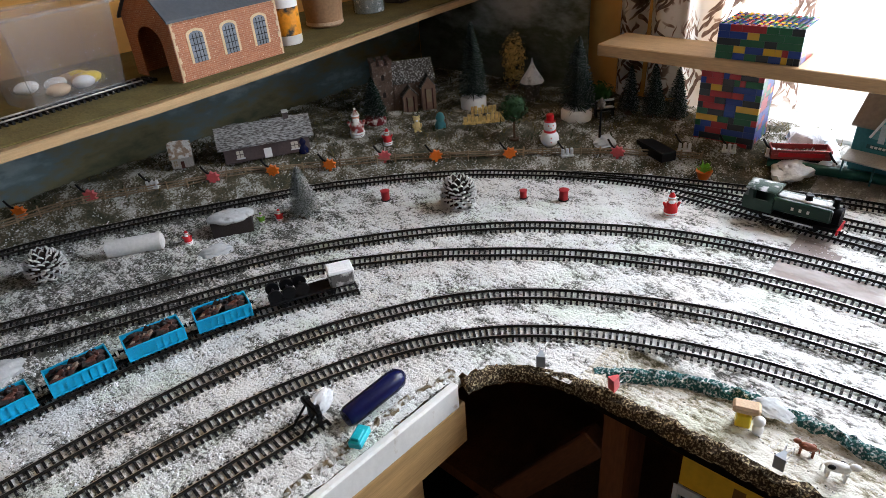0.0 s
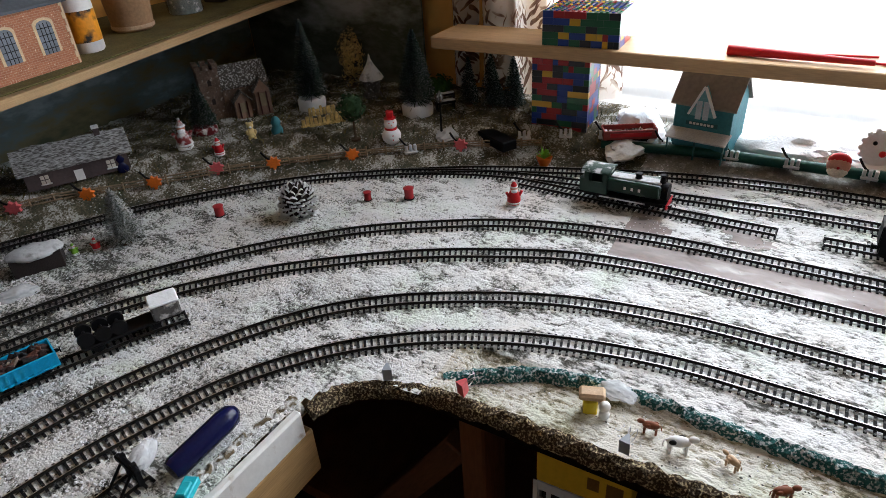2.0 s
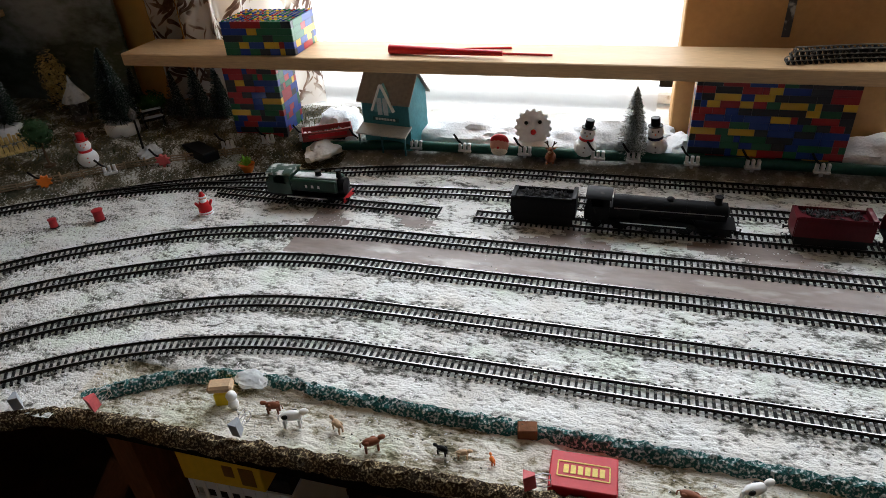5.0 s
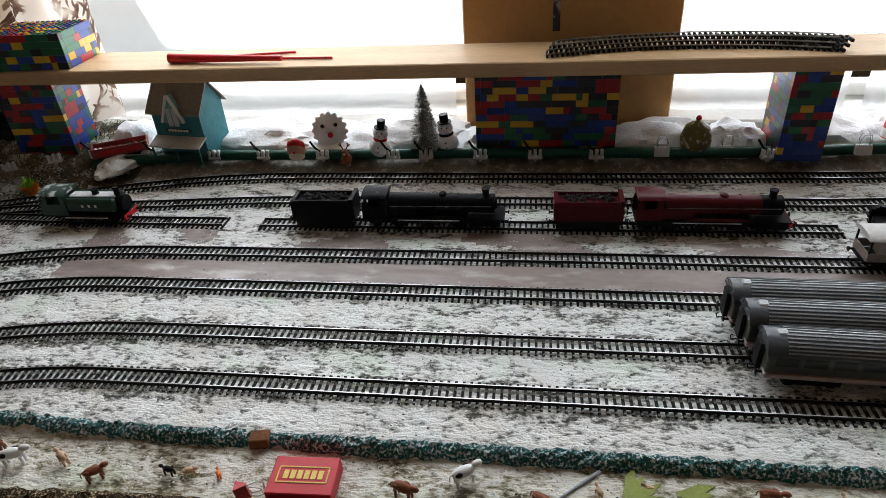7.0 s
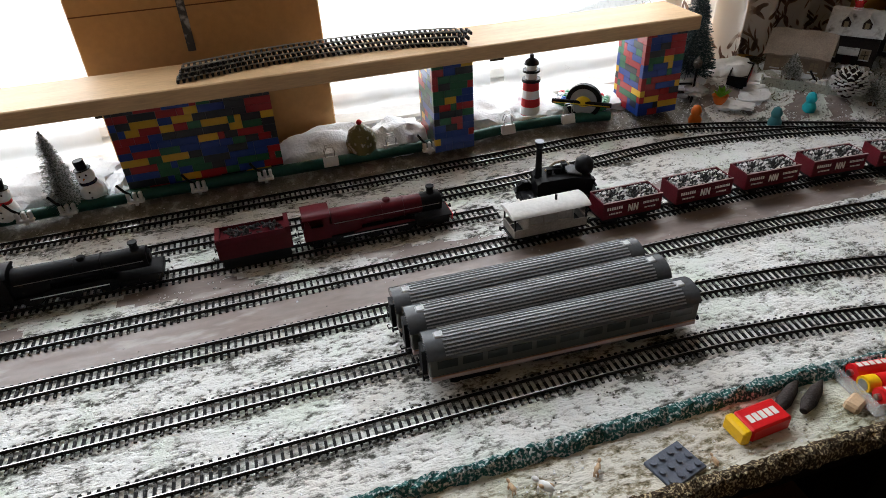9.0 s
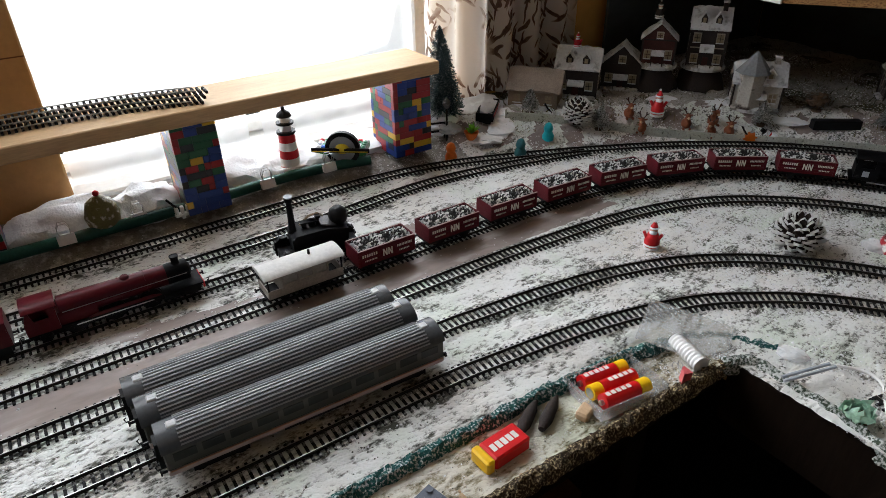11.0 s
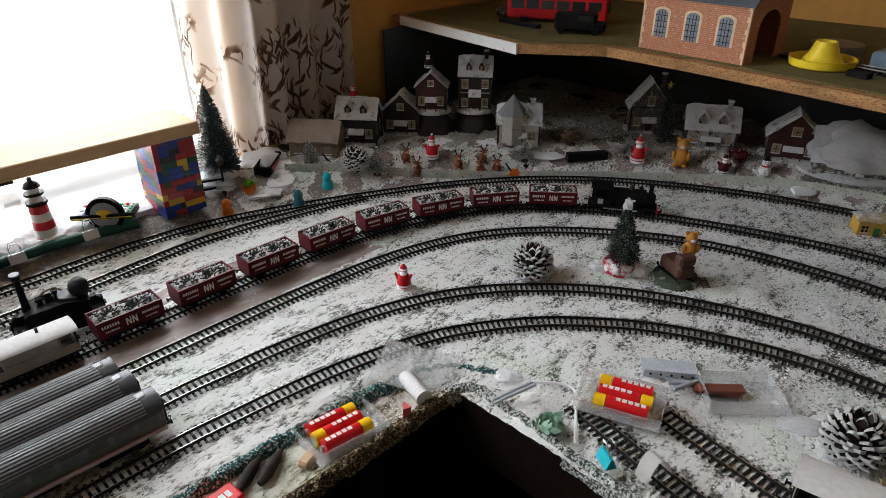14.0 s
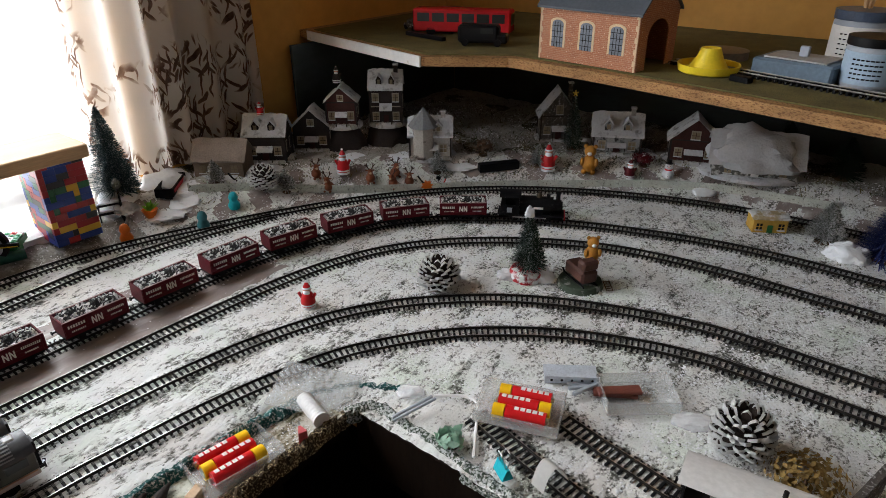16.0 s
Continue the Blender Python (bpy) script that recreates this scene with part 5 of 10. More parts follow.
def pannier(m):
    e = thing("pannier_tank_locomotive", m, "dark green pannier tank locomotive dusted with snow", "locomotive")
    bm = bmesh.new()
    b_box(bm, -0.056, 0.056, -0.0155, 0.0155, 0.0165, 0.0185)
    b_box(bm, -0.05, 0.05, -0.006, 0.006, 0.009, 0.0165)
    part("footplate", bm, SOOT, e)
    bm = bmesh.new()
    b_cyl(bm, (0.012, 0, 0.030), 0.0105, 0.078, "x", 18)
    b_cyl(bm, (0.051, 0, 0.030), 0.011, 0.008, "x", 18)
    part("boiler", bm, SOOT, e, smooth=True)
    for s in (-1, 1):
        bm = bmesh.new()
        b_box(bm, -0.02, 0.047, s * 0.0115 - 0.004, s * 0.0115 + 0.004, 0.0235, 0.041, 0, 0.002)
        part("pannier_tank", bm, LOCOGREEN, e)
    bm = bmesh.new()
    b_box(bm, -0.018, 0.046, -0.0075, 0.0075, 0.0402, 0.0422, 0, 0.0008)
    part("tank_top", bm, ROOFSNOW, e, "snow on the tank top")
    for x, r, h in ((0.046, 0.0036, 0.011), (0.016, 0.0042, 0.008)):
        bm = bmesh.new()
        b_lathe(bm, [(r * 1.25, 0), (r, 0.002), (r * 0.9, h * 0.8), (r * 1.15, h * 0.85), (r * 1.1, h), (r * 0.5, h)], (x, 0, 0.041), 14)
        part("chimney" if x > 0.03 else "dome", bm, SOOT, e, smooth=True)
    bm = bmesh.new()
    for s in (-1, 1):
        b_box(bm, -0.05, -0.02, s * 0.0155 - 0.0006, s * 0.0155 + 0.0006, 0.0185, 0.034)
        b_box(bm, -0.05, -0.044, s * 0.0155 - 0.0006, s * 0.0155 + 0.0006, 0.034, 0.048)
        b_box(bm, -0.026, -0.02, s * 0.0155 - 0.0006, s * 0.0155 + 0.0006, 0.034, 0.048)
    b_box(bm, -0.0205, -0.0195, -0.0155, 0.0155, 0.0185, 0.048)
    b_box(bm, -0.056, -0.0495, -0.0155, 0.0155, 0.0185, 0.036)
    part("cab", bm, LOCOGREEN, e)
    bm = bmesh.new()
    b_prism(bm, [(0.0172 * math.sin(t), 0.0472 + 0.005 * math.cos(t) - 0.001) for t in np.linspace(-1.5, 1.5, 9)] + [(0.0165, 0.0468), (-0.0165, 0.0468)], -0.054, -0.017, "x")
    part("cab_roof", bm, mat("snow_dusted_green_roof", (0.03, 0.06, 0.045), 0.5, scale=80, second=(0.55, 0.56, 0.56), mix_at=0.57, mix_scale=90), e, smooth=True)
    for s in (-1, 1):
        for k in range(3):
            bm = bmesh.new()
            b_box(bm, 0.002 + k * 0.009, 0.005 + k * 0.009, s * 0.0157 - 0.0002, s * 0.0157 + 0.0002, 0.030, 0.034)
            part("lettering", bm, LETTER, e)
        bm = bmesh.new()
        b_box(bm, -0.03, 0.03, s * 0.0128 - 0.0005, s * 0.0128 + 0.0005, 0.0125, 0.0142)
        part("coupling_rod", bm, STEEL, e)
    add_wheels(e, (-0.028, 0.0, 0.028), WHEEL_M, 0.0085)
    bm = bmesh.new()
    b_box(bm, 0.0555, 0.0575, -0.0155, 0.0155, 0.012, 0.0185)
    part("buffer_beam", bm, RED, e, "red buffer beam")
    add_buffers(e, 0.057, 0.0158)
    return e


pannier(pose(0.806, 0.187, 0, 0, 0, SOUTH))


def vertical_engine(m):
    e = thing("traction_engine", m, "black model steam engine with a tall chimney on a low truck", "engine")
    for x, r in ((-0.037, 0.0115), (0.037, 0.0115)):
        for s in (-1, 1):
            bm = bmesh.new()
            b_cyl(bm, (x, s * 0.0165, r), r, 0.006, "y", 20)
            b_cyl(bm, (x, s * 0.0165, r), r * 0.4, 0.009, "y", 10)
            for k in range(10):
                a = 2 * math.pi * k / 10
                v = b_box(bm, -0.0012, 0.0012, -0.0035, 0.0035, -0.001, 0.001)
                turned(bm, v, Matrix.Translation((x + (r + 0.0003) * math.cos(a), s * 0.0165, r + (r + 0.0003) * math.sin(a))) @ Matrix.Rotation(-a, 4, "Y"))
            part("wheel", bm, BLACKPL, e, "lugged black wheel")
    bm = bmesh.new()
    b_box(bm, -0.046, 0.046, -0.013, 0.013, 0.005, 0.014, 0, 0.001)
    part("chassis", bm, SOOT, e)
    bm = bmesh.new()
    b_prism(bm, [(-0.030, 0.010), (0.032, 0.010), (0.034, 0.036), (0.010, 0.040), (-0.026, 0.0375), (-0.031, 0.034)], -0.0155, 0.0155, "y")
    part("boiler_casing", bm, SOOT, e)
    bm = bmesh.new()
    b_lathe(bm, [(0.0055, 0), (0.0040, 0.003), (0.0032, 0.034), (0.0046, 0.0355), (0.0050, 0.040), (0.0032, 0.040)], (-0.0265, 0, 0.036), 14)
    part("chimney", bm, SOOT, e, smooth=True)
    bm = bmesh.new()
    b_cyl(bm, (-0.0265, 0, 0.0765), 0.0050, 0.0012, "z", 14)
    part("chimney_cap", bm, GREYPL, e, "pale worn chimney rim")
    for x, z, r, h in ((-0.013, 0.041, 0.0032, 0.008), (-0.004, 0.042, 0.0045, 0.006), (0.003, 0.044, 0.0022, 0.012)):
        bm = bmesh.new()
        b_cyl(bm, (x, 0.001, z), r, h, "z", 10)
        b_box(bm, x - r * 1.4, x + r * 1.4, -0.003, 0.004, z + h * 0.3, z + h * 0.5)
        part("valve", bm, SOOT, e)
    bm = bmesh.new()
    b_tube(bm, [(-0.018, 0.004, 0.040), (-0.006, 0.005, 0.048), (0.004, 0.004, 0.050), (0.010, 0.003, 0.046)], 0.0012, 6)
    part("steam_pipe", bm, mat("dull_brass_pipe", (0.20, 0.15, 0.09), 0.45, 0.6), e)
    bm = bmesh.new()
    v = b_box(bm, -0.009, 0.009, -0.011, 0.011, -0.0006, 0.0006)
    turned(bm, v, Matrix.Translation((0.013, 0, 0.0415)) @ Matrix.Rotation(0.25, 4, "Y"))
    part("cover_plate", bm, mat("worn_dark_plate", (0.06, 0.055, 0.055), 0.4, scale=120), e)
    bm = bmesh.new()
    b_lathe(bm, [(0.004, 0), (0.0095, 0.003), (0.0112, 0.009), (0.0098, 0.015), (0.005, 0.0188), (0.0025, 0.0195)], (0.027, 0, 0.036), 16)
    part("water_drum", bm, BLACKPL, e, smooth=True)
    return e


vertical_engine(pose(0.795, -0.803, 0.001, 0, 0, -101) @ Matrix.Diagonal((1.02, 1.15, 1.12, 1)))


def coach(m):
    c = thing("coach", m, "olive and faded pink coach with a ribbed grey roof", "coach", "three coaches side by side")
    L, W = 0.243, 0.0335
    bm = bmesh.new()
    b_box(bm, -L / 2, L / 2, -W / 2, W / 2, 0.0190, 0.0385, 0, 0.001)
    part("upper_side", bm, COACHGREEN, c)
    bm = bmesh.new()
    b_box(bm, -L / 2, L / 2, -W / 2 - 0.0003, W / 2 + 0.0003, 0.0135, 0.0188, 0, 0.001)
    part("lower_side", bm, COACHPINK, c, "faded pinkish lower panels")
    bm = bmesh.new()
    arc = [(W * 0.515 * math.sin(t), 0.0375 + 0.0125 * math.cos(t) - 0.0006) for t in np.linspace(-1.52, 1.52, 17)]
    b_prism(bm, arc + [(W * 0.5, 0.0378), (-W * 0.5, 0.0378)], -L / 2 - 0.001, L / 2 + 0.001, "x")
    part("roof", bm, ROOFGREY, c, "grey curved roof", smooth=True)
    for k in range(13):
        t = -1.26 + 0.21 * k
        bm = bmesh.new()
        v = b_box(bm, -L / 2 + 0.014, L / 2 - 0.014, -0.0006, 0.0006, -0.0003, 0.0006)
        turned(bm, v, Matrix.Translation((0, W * 0.515 * math.sin(t), 0.0375 + 0.0125 * math.cos(t) - 0.0005)) @ Matrix.Rotation(-t * 0.8, 4, "X"))
        part("roof_rib", bm, mat("pale_roof_rib", (0.28, 0.29, 0.30), 0.28, scale=100), c)
    for x in (-L / 2 + 0.012, L / 2 - 0.012):
        bm = bmesh.new()
        b_box(bm, x - 0.004, x + 0.004, -0.0040, 0.0040, 0.047, 0.0505, 0, 0.001)
        part("roof_vent", bm, mat("light_vent_grey", (0.42, 0.43, 0.44), 0.4), c)
    for s in (-1, 1):
        for k in range(11):
            x = -L / 2 + 0.015 + k * 0.0213
            bm = bmesh.new()
            b_box(bm, x - 0.0085, x + 0.0085, s * W / 2 - 0.0004, s * W / 2 + 0.0004, 0.0275, 0.0355)
            part("pane", bm, GLASSDK, c, "dark coach window")
        bm = bmesh.new()
        b_box(bm, -L / 2 + 0.002, L / 2 - 0.002, s * (W / 2 + 0.0003) - 0.0003, s * (W / 2 + 0.0003) + 0.0003, 0.0184, 0.0193)
        part("waist_line", bm, mat("faded_orange_line", (0.38, 0.20, 0.12), 0.5), c, "thin faded orange waist line")
    bm = bmesh.new()
    b_box(bm, -L / 2 + 0.004, L / 2 - 0.004, -0.012, 0.012, 0.0105, 0.0135)
    b_box(bm, -0.03, 0.03, -0.011, 0.011, 0.006, 0.0106)
    part("underframe", bm, BLACKPL, c)
    for x in (-0.082, 0.082):
        bm = bmesh.new()
        for s in (-1, 1):
            b_box(bm, x - 0.022, x + 0.022, s * 0.0115 - 0.001, s * 0.0115 + 0.001, 0.005, 0.0106)
        b_box(bm, x - 0.004, x + 0.004, -0.0115, 0.0115, 0.006, 0.0106)
        part("bogie", bm, BLACKPL, c)
    for x in (-0.098, -0.066, 0.066, 0.098):
        for s in (-1, 1):
            same_part("wheel", WHEEL_S, c, pose(x, s * 0.0078, 0.0058, 0, 0, 0 if s < 0 else 180))
    for e in (-1, 1):
        bm = bmesh.new()
        b_box(bm, *sorted((e * L / 2, e * (L / 2 + 0.004))), -0.006, 0.006, 0.014, 0.040)
        part("gangway", bm, BLACKPL, c)
    add_buffers(c, L / 2, 0.0155)
    return c


c1 = coach(pose(0.562, -0.692, 0.0005, 0, 0, -92.4))
copy_thing(c1, pose(0.597, -0.686, 0.0035, 0, 0, -91.6))
copy_thing(c1, pose(0.632, -0.682, 0.0005, 0, 0, -91.2))


def blue_wagon(m):
    w = thing("open_wagon", m, "bright blue toy open wagon loaded with rusty scrap", "wagon", "blue scrap wagons")
    L, W, z0, z1, th = 0.059, 0.029, 0.0135, 0.0285, 0.0014
    for s in (-1, 1):
        bm = bmesh.new()
        b_box(bm, -L / 2, L / 2, *sorted((s * W / 2, s * (W / 2 - th))), z0, z1)
        part("side_board", bm, BLUEW, w)
        bm = bmesh.new()
        b_box(bm, *sorted((s * L / 2, s * (L / 2 - th))), -W / 2 + th, W / 2 - th, z0, z1)
        part("end_board", bm, BLUEW, w)
        for k in range(9):
            x = -0.0284 + k * 0.0071
            bm = bmesh.new()
            b_box(bm, x - 0.0009, x + 0.0009, *sorted((s * W / 2, s * (W / 2 + 0.0016))), z0, z1)
            part("rib", bm, BLUEW, w)
        for zz in (z0, z1 - 0.0014):
            bm = bmesh.new()
            b_box(bm, -L / 2, L / 2, *sorted((s * W / 2, s * (W / 2 + 0.0010))), zz, zz + 0.0014)
            part("top_rail" if zz > z0 else "bottom_rail", bm, BLUEW, w)
    bm = bmesh.new()
    b_box(bm, -L / 2 + th, L / 2 - th, -W / 2 + th, W / 2 - th, z0, z0 + 0.002)
    part("floor_board", bm, BLUEW, w)
    part("scrap_load", lumps(0.055, 0.024, 0.0250, 3, 46, 0.0055, 0.005), RUST, w, "heap of rusty brown scrap")
    bm = bmesh.new()
    b_box(bm, -0.0295, 0.0295, -0.012, 0.012, 0.0105, 0.0135)
    part("underframe", bm, BLACKPL, w)
    add_wheels(w, (-0.017, 0.017), WHEEL_S, 0.0058)
    add_buffers(w, 0.030, 0.013)
    return w


w0 = None
for x in (0.018, 0.090, 0.163, 0.235):
    p, a = at_line("scrap", near_line("scrap", x, 0.6))
    if w0 is None:
        w0 = blue_wagon(pose(p[0], p[1], 0, 0, 0, a))
    else:
        copy_thing(w0, pose(p[0], p[1], 0, 0, 0, a))
p, a = at_line("scrap", near_line("scrap", 0.312, 0.555))
fw = thing("flat_wagon", pose(p[0], p[1], 0, 0, 0, a), "black bogie flat wagon with loose wheels lying on it", "wagon")
bm = bmesh.new()
b_box(bm, -0.035, 0.055, -0.012, 0.012, 0.0135, 0.0165, 0, 0.0008)
part("deck", bm, BLACKPL, fw)
bm = bmesh.new()
b_box(bm, -0.03, 0.05, -0.004, 0.004, 0.009, 0.0136)
part("underframe", bm, BLACKPL, fw)
add_wheels(fw, (-0.02, 0.035), WHEEL_S, 0.0058)
add_buffers(fw, 0.054, 0.0145)
for k, x in enumerate((-0.028, -0.012, 0.003)):
    bm = bmesh.new()
    for s in (-1, 1):
        b_cyl(bm, (x, s * 0.009, 0.0245), 0.0078, 0.0035, "y", 18)
    b_cyl(bm, (x, 0, 0.0245), 0.0015, 0.018, "y", 8)
    solid("wheelset", bm, BLACKPL, pose(p[0], p[1], 0, 0, 0, a), "loose black wheelset resting on the flat wagon", "wheelset", "loose wheelsets", smooth=True)
p, a = at_line("scrap", near_line("scrap", 0.358, 0.53))
bm = bmesh.new()
b_box(bm, -0.014, 0.014, -0.012, 0.012, 0.0165, 0.034, 0, 0.002)
b_box(bm, -0.015, 0.015, -0.0125, 0.0125, 0.033, 0.037, 1, 0.0015)
solid("crate", bm, [mat("snowy_grey_crate", (0.12, 0.115, 0.11), 0.8, scale=100, vary=0.3, second=(0.6, 0.6, 0.6), mix_at=0.58), COTTON], pose(p[0] - 0.004, p[1], 0, 0, 0, a), "grey crate capped with snow on a wagon end", "crate")

# buffer stop, navy loco shell, turquoise block
bs = thing("buffer_stop", pose(0.206, 0.386, 0.004, 0, 0, -6), "black buffer stop with a tuft of snow", "buffer stop")
bm = bmesh.new()
for s in (-1, 1):
    b_box(bm, -0.002, 0.002, s * 0.008 - 0.0015, s * 0.008 + 0.0015, 0, 0.024)
    b_tube(bm, [(-0.018, s * 0.008, 0.001), (0.0, s * 0.008, 0.02)], 0.0012, 6)
part("post", bm, BLACKPL, bs)
bm = bmesh.new()
b_box(bm, -0.004, 0.001, -0.015, 0.015, 0.016, 0.022, 0, 0.001)
part("beam", bm, SOOT, bs)
bm = bmesh.new()
b_lathe(bm, [(0.003, -0.040), (0.009, -0.039), (0.0108, -0.034), (0.0112, 0.024), (0.0100, 0.033), (0.005, 0.039), (0.001, 0.040)], (0, 0, 0), 22)
turned(bm, bm.verts[:], Matrix.Translation((0, 0, 0.0125)) @ Matrix.Rotation(math.pi / 2, 4, "Y"))
solid("engine_boiler_shell", bm, NAVY, pose(0.257, 0.361, 0.001, 0, -5, -2) @ Matrix.Diagonal((0.88, 0.92, 0.95, 1)), "navy blue boiler shell lying beside the siding", "boiler shell", smooth=True)
bm = bmesh.new()
b_box(bm, -0.011, 0.011, -0.006, 0.006, 0, 0.007, 0, 0.001)
b_box(bm, -0.009, 0.004, -0.004, 0.004, 0.007, 0.010, 0, 0.0008)
solid("toy_block", bm, CYAN, pose(0.216, 0.337, 0.006, 0, 0, 25), "small turquoise plastic block on the board's edge", "block")


def wadding(m, sx, sy, sz, seed, name="snow_tuft", label="tuft of white wadding lying as snow", material=None):
    bm = bmesh.new()
    bmesh.ops.create_icosphere(bm, subdivisions=4, radius=1)
    for v in bm.verts:
        k = 1 + 0.28 * noise.noise(v.co * 1.7 + Vector((seed * 3.1, 0, 0))) + 0.13 * noise.noise(v.co * 5 + Vector((0, seed, 0))) + 0.05 * noise.noise(v.co * 14)
        v.co = Vector((v.co.x * sx * k, v.co.y * sy * k, max(-0.12, v.co.z) * sz * k))
    return solid(name, bm, material or (WISP if name == "snow_tuft" and sz < 0.013 else COTTON), m, label, "snow", "wadding snow tufts", smooth=True)


wadding(pose(0.222, 0.402, 0.002, 0, 0, 20), 0.020, 0.009, 0.009, 1)
wadding(pose(0.472, 0.088, 0.0, 0, 0, 80), 0.018, 0.011, 0.005, 2)
wadding(pose(0.03, 0.70, 0.0, 0, 0, 10), 0.03, 0.02, 0.012, 3)
wadding(pose(0.31, 0.745, 0.0, 0, 0, -25), 0.022, 0.011, 0.010, 4)
wadding(pose(0.37, -1.098, 0.002, 0, 0, 30), 0.014, 0.010, 0.005, 5)
wadding(pose(0.125, -1.235, 0.0, 0, 0, 30), 0.022, 0.013, 0.007, 6)
wadding(pose(0.065, -1.165, 0.0, 0, 0, 30), 0.018, 0.015, 0.014, 7)


# ---------------------------------------------------------------- toy-brick piers
def brick_mesh(lx, ly, lz):
    bm = bmesh.new()
    b_box(bm, 0.0002, lx - 0.0002, 0.0002, ly - 0.0002, 0.0002, lz - 0.0001)
    return mesh_of("brick", bm, TOYBRICK)


BRICKS = {}


def brick_pier(m, nx, ny, layers, label, seed, studs_top=True, cell=0.008, lz=0.0096):
    """Courses of bricks, two studs deep along x, laid in broken bond round a hollow core."""
    rnd = random.Random(seed)
    pier = thing("brick_pier", m, label, "toy bricks", "toy-brick piers")
    for k in range(layers):
        for face in ("front", "back", "left", "right"):
            along = ny if face in ("front", "back") else nx - 2
            pos = 0
            while pos < along:
                size = min(rnd.choice((1, 2, 2, 3, 4)), along - pos)
                if face in ("front", "back"):
                    lx, ly = cell, size * cell
                    x, y = (0 if face == "front" else (nx - 1) * cell), pos * cell
                else:
                    lx, ly = size * cell, cell
                    x, y = (1 + pos) * cell, (0 if face == "left" else (ny - 1) * cell)
                key = (lx, ly, lz)
                if key not in BRICKS:
                    BRICKS[key] = brick_mesh(*key)
                same_part("brick", BRICKS[key], pier, Matrix.Translation((x, y, k * lz)))
                pos += size
    bm = bmesh.new()
    b_box(bm, cell, (nx - 1) * cell, cell, (ny - 1) * cell, 0, layers * lz - 0.0005)
    part("core", bm, BLACKPL, pier)
    if studs_top:
        bm = bmesh.new()
        for i in range(nx):
            for j in range(ny):
                b_cyl(bm, ((i + 0.5) * cell, (j + 0.5) * cell, layers * lz + 0.0007), 0.0024, 0.0014, "z", 8)
        part("stud_plate", bm, STUDMIX, pier, kind="stuff")
    return pier


LZ = 0.1215 / 13
brick_pier(pose(0.948, 0.292, 0.019, 0, 0, 4), 8, 11, 13, "tall pier of multicoloured toy bricks under the window shelf", 1, False, 0.008, LZ)
brick_pier(pose(0.946, 0.252, 0.1605, 0, 0, 3), 10, 14, 5, "multicoloured toy-brick box standing on the window shelf", 2)
brick_pier(pose(0.985, -0.494, 0.017), 5, 24, 13, "broad dark wall of multicoloured toy bricks under the shelf", 3, False, 0.008, 0.1235 / 13)
brick_pier(pose(0.957, -0.752, 0.017), 9, 7, 13, "narrow pier of multicoloured toy bricks under the shelf", 4, False, 0.008, 0.1235 / 13)
brick_pier(pose(0.960, -1.072, 0.017), 9, 8, 13, "pier of multicoloured toy bricks at the shelf's end", 5, False, 0.008, 0.1235 / 13)


# ---------------------------------------------------------------- trees and cones
def bristles(h, r, z0, n, seed, droop=0.25, width=0.0007, power=1.0):
    """A bottle-brush crown: many thin blades round a stem, thinning to the tip."""
    rnd = random.Random(seed)
    verts, faces = [], []
    for _ in range(n):
        u = rnd.random() ** 1.15
        z = z0 + h * u
        R = r * 1.12 * (1 - u) ** (power * 0.82) * rnd.uniform(0.68, 1.10) + 0.0018
        a = rnd.random() * 2 * math.pi
        ca, sa = math.cos(a), math.sin(a)
        dz = R * rnd.uniform(-droop, droop * 1.4)
        w = width * rnd.uniform(0.7, 1.6)
        b = len(verts)
        verts += [(ca * R * 0.05 - sa * w, sa * R * 0.05 + ca * w, z), (ca * R * 0.05 + sa * w, sa * R * 0.05 - ca * w, z), (ca * R + sa * w * 0.7, sa * R - ca * w * 0.7, z + dz), (ca * R - sa * w * 0.7, sa * R + ca * w * 0.7, z + dz + w)]
        faces.append((b, b + 1, b + 2, b + 3))
    me = bpy.data.meshes.new("crown")
    me.from_pydata(verts, [], faces)
    return me


def brush_tree(m, h, r, label, seed, needles=NEEDLE, base="pot", pot_r=None, pot_h=0.02, n=1500, group="bottle-brush trees", pot_mat=COTTON):
    t = thing("bottle_brush_tree", m, label, "tree", group)
    ph = pot_h if base == "pot" else 0.004
    bm = bmesh.new()
    if base == "pot":
        pr = pot_r or r * 0.8
        b_lathe(bm, [(pr * 0.95, 0), (pr, 0.003), (pr * 1.02, ph * 0.8), (pr * 0.9, ph), (pr * 0.3, ph * 1.05)], (0, 0, 0), 18)
        part("base", bm, pot_mat, t, "white snowy base", smooth=True)
    else:
        b_cyl(bm, (0, 0, 0.002), r * 0.45, 0.004, "z", 12)
        part("base", bm, BARK, t)
    bm = bmesh.new()
    b_cyl(bm, (0, 0, ph + (h - ph) / 2), 0.0014, h - ph, "z", 7, 0.0005)
    part("trunk", bm, BARK, t)
    me = bristles(h - ph - 0.006, r, ph + 0.004, n, seed)
    me.materials.append(needles)
    ob = new("crown", me)
    ob.parent = t
    return t


def gz(x, y):
    return raised(x, y) - 0.001


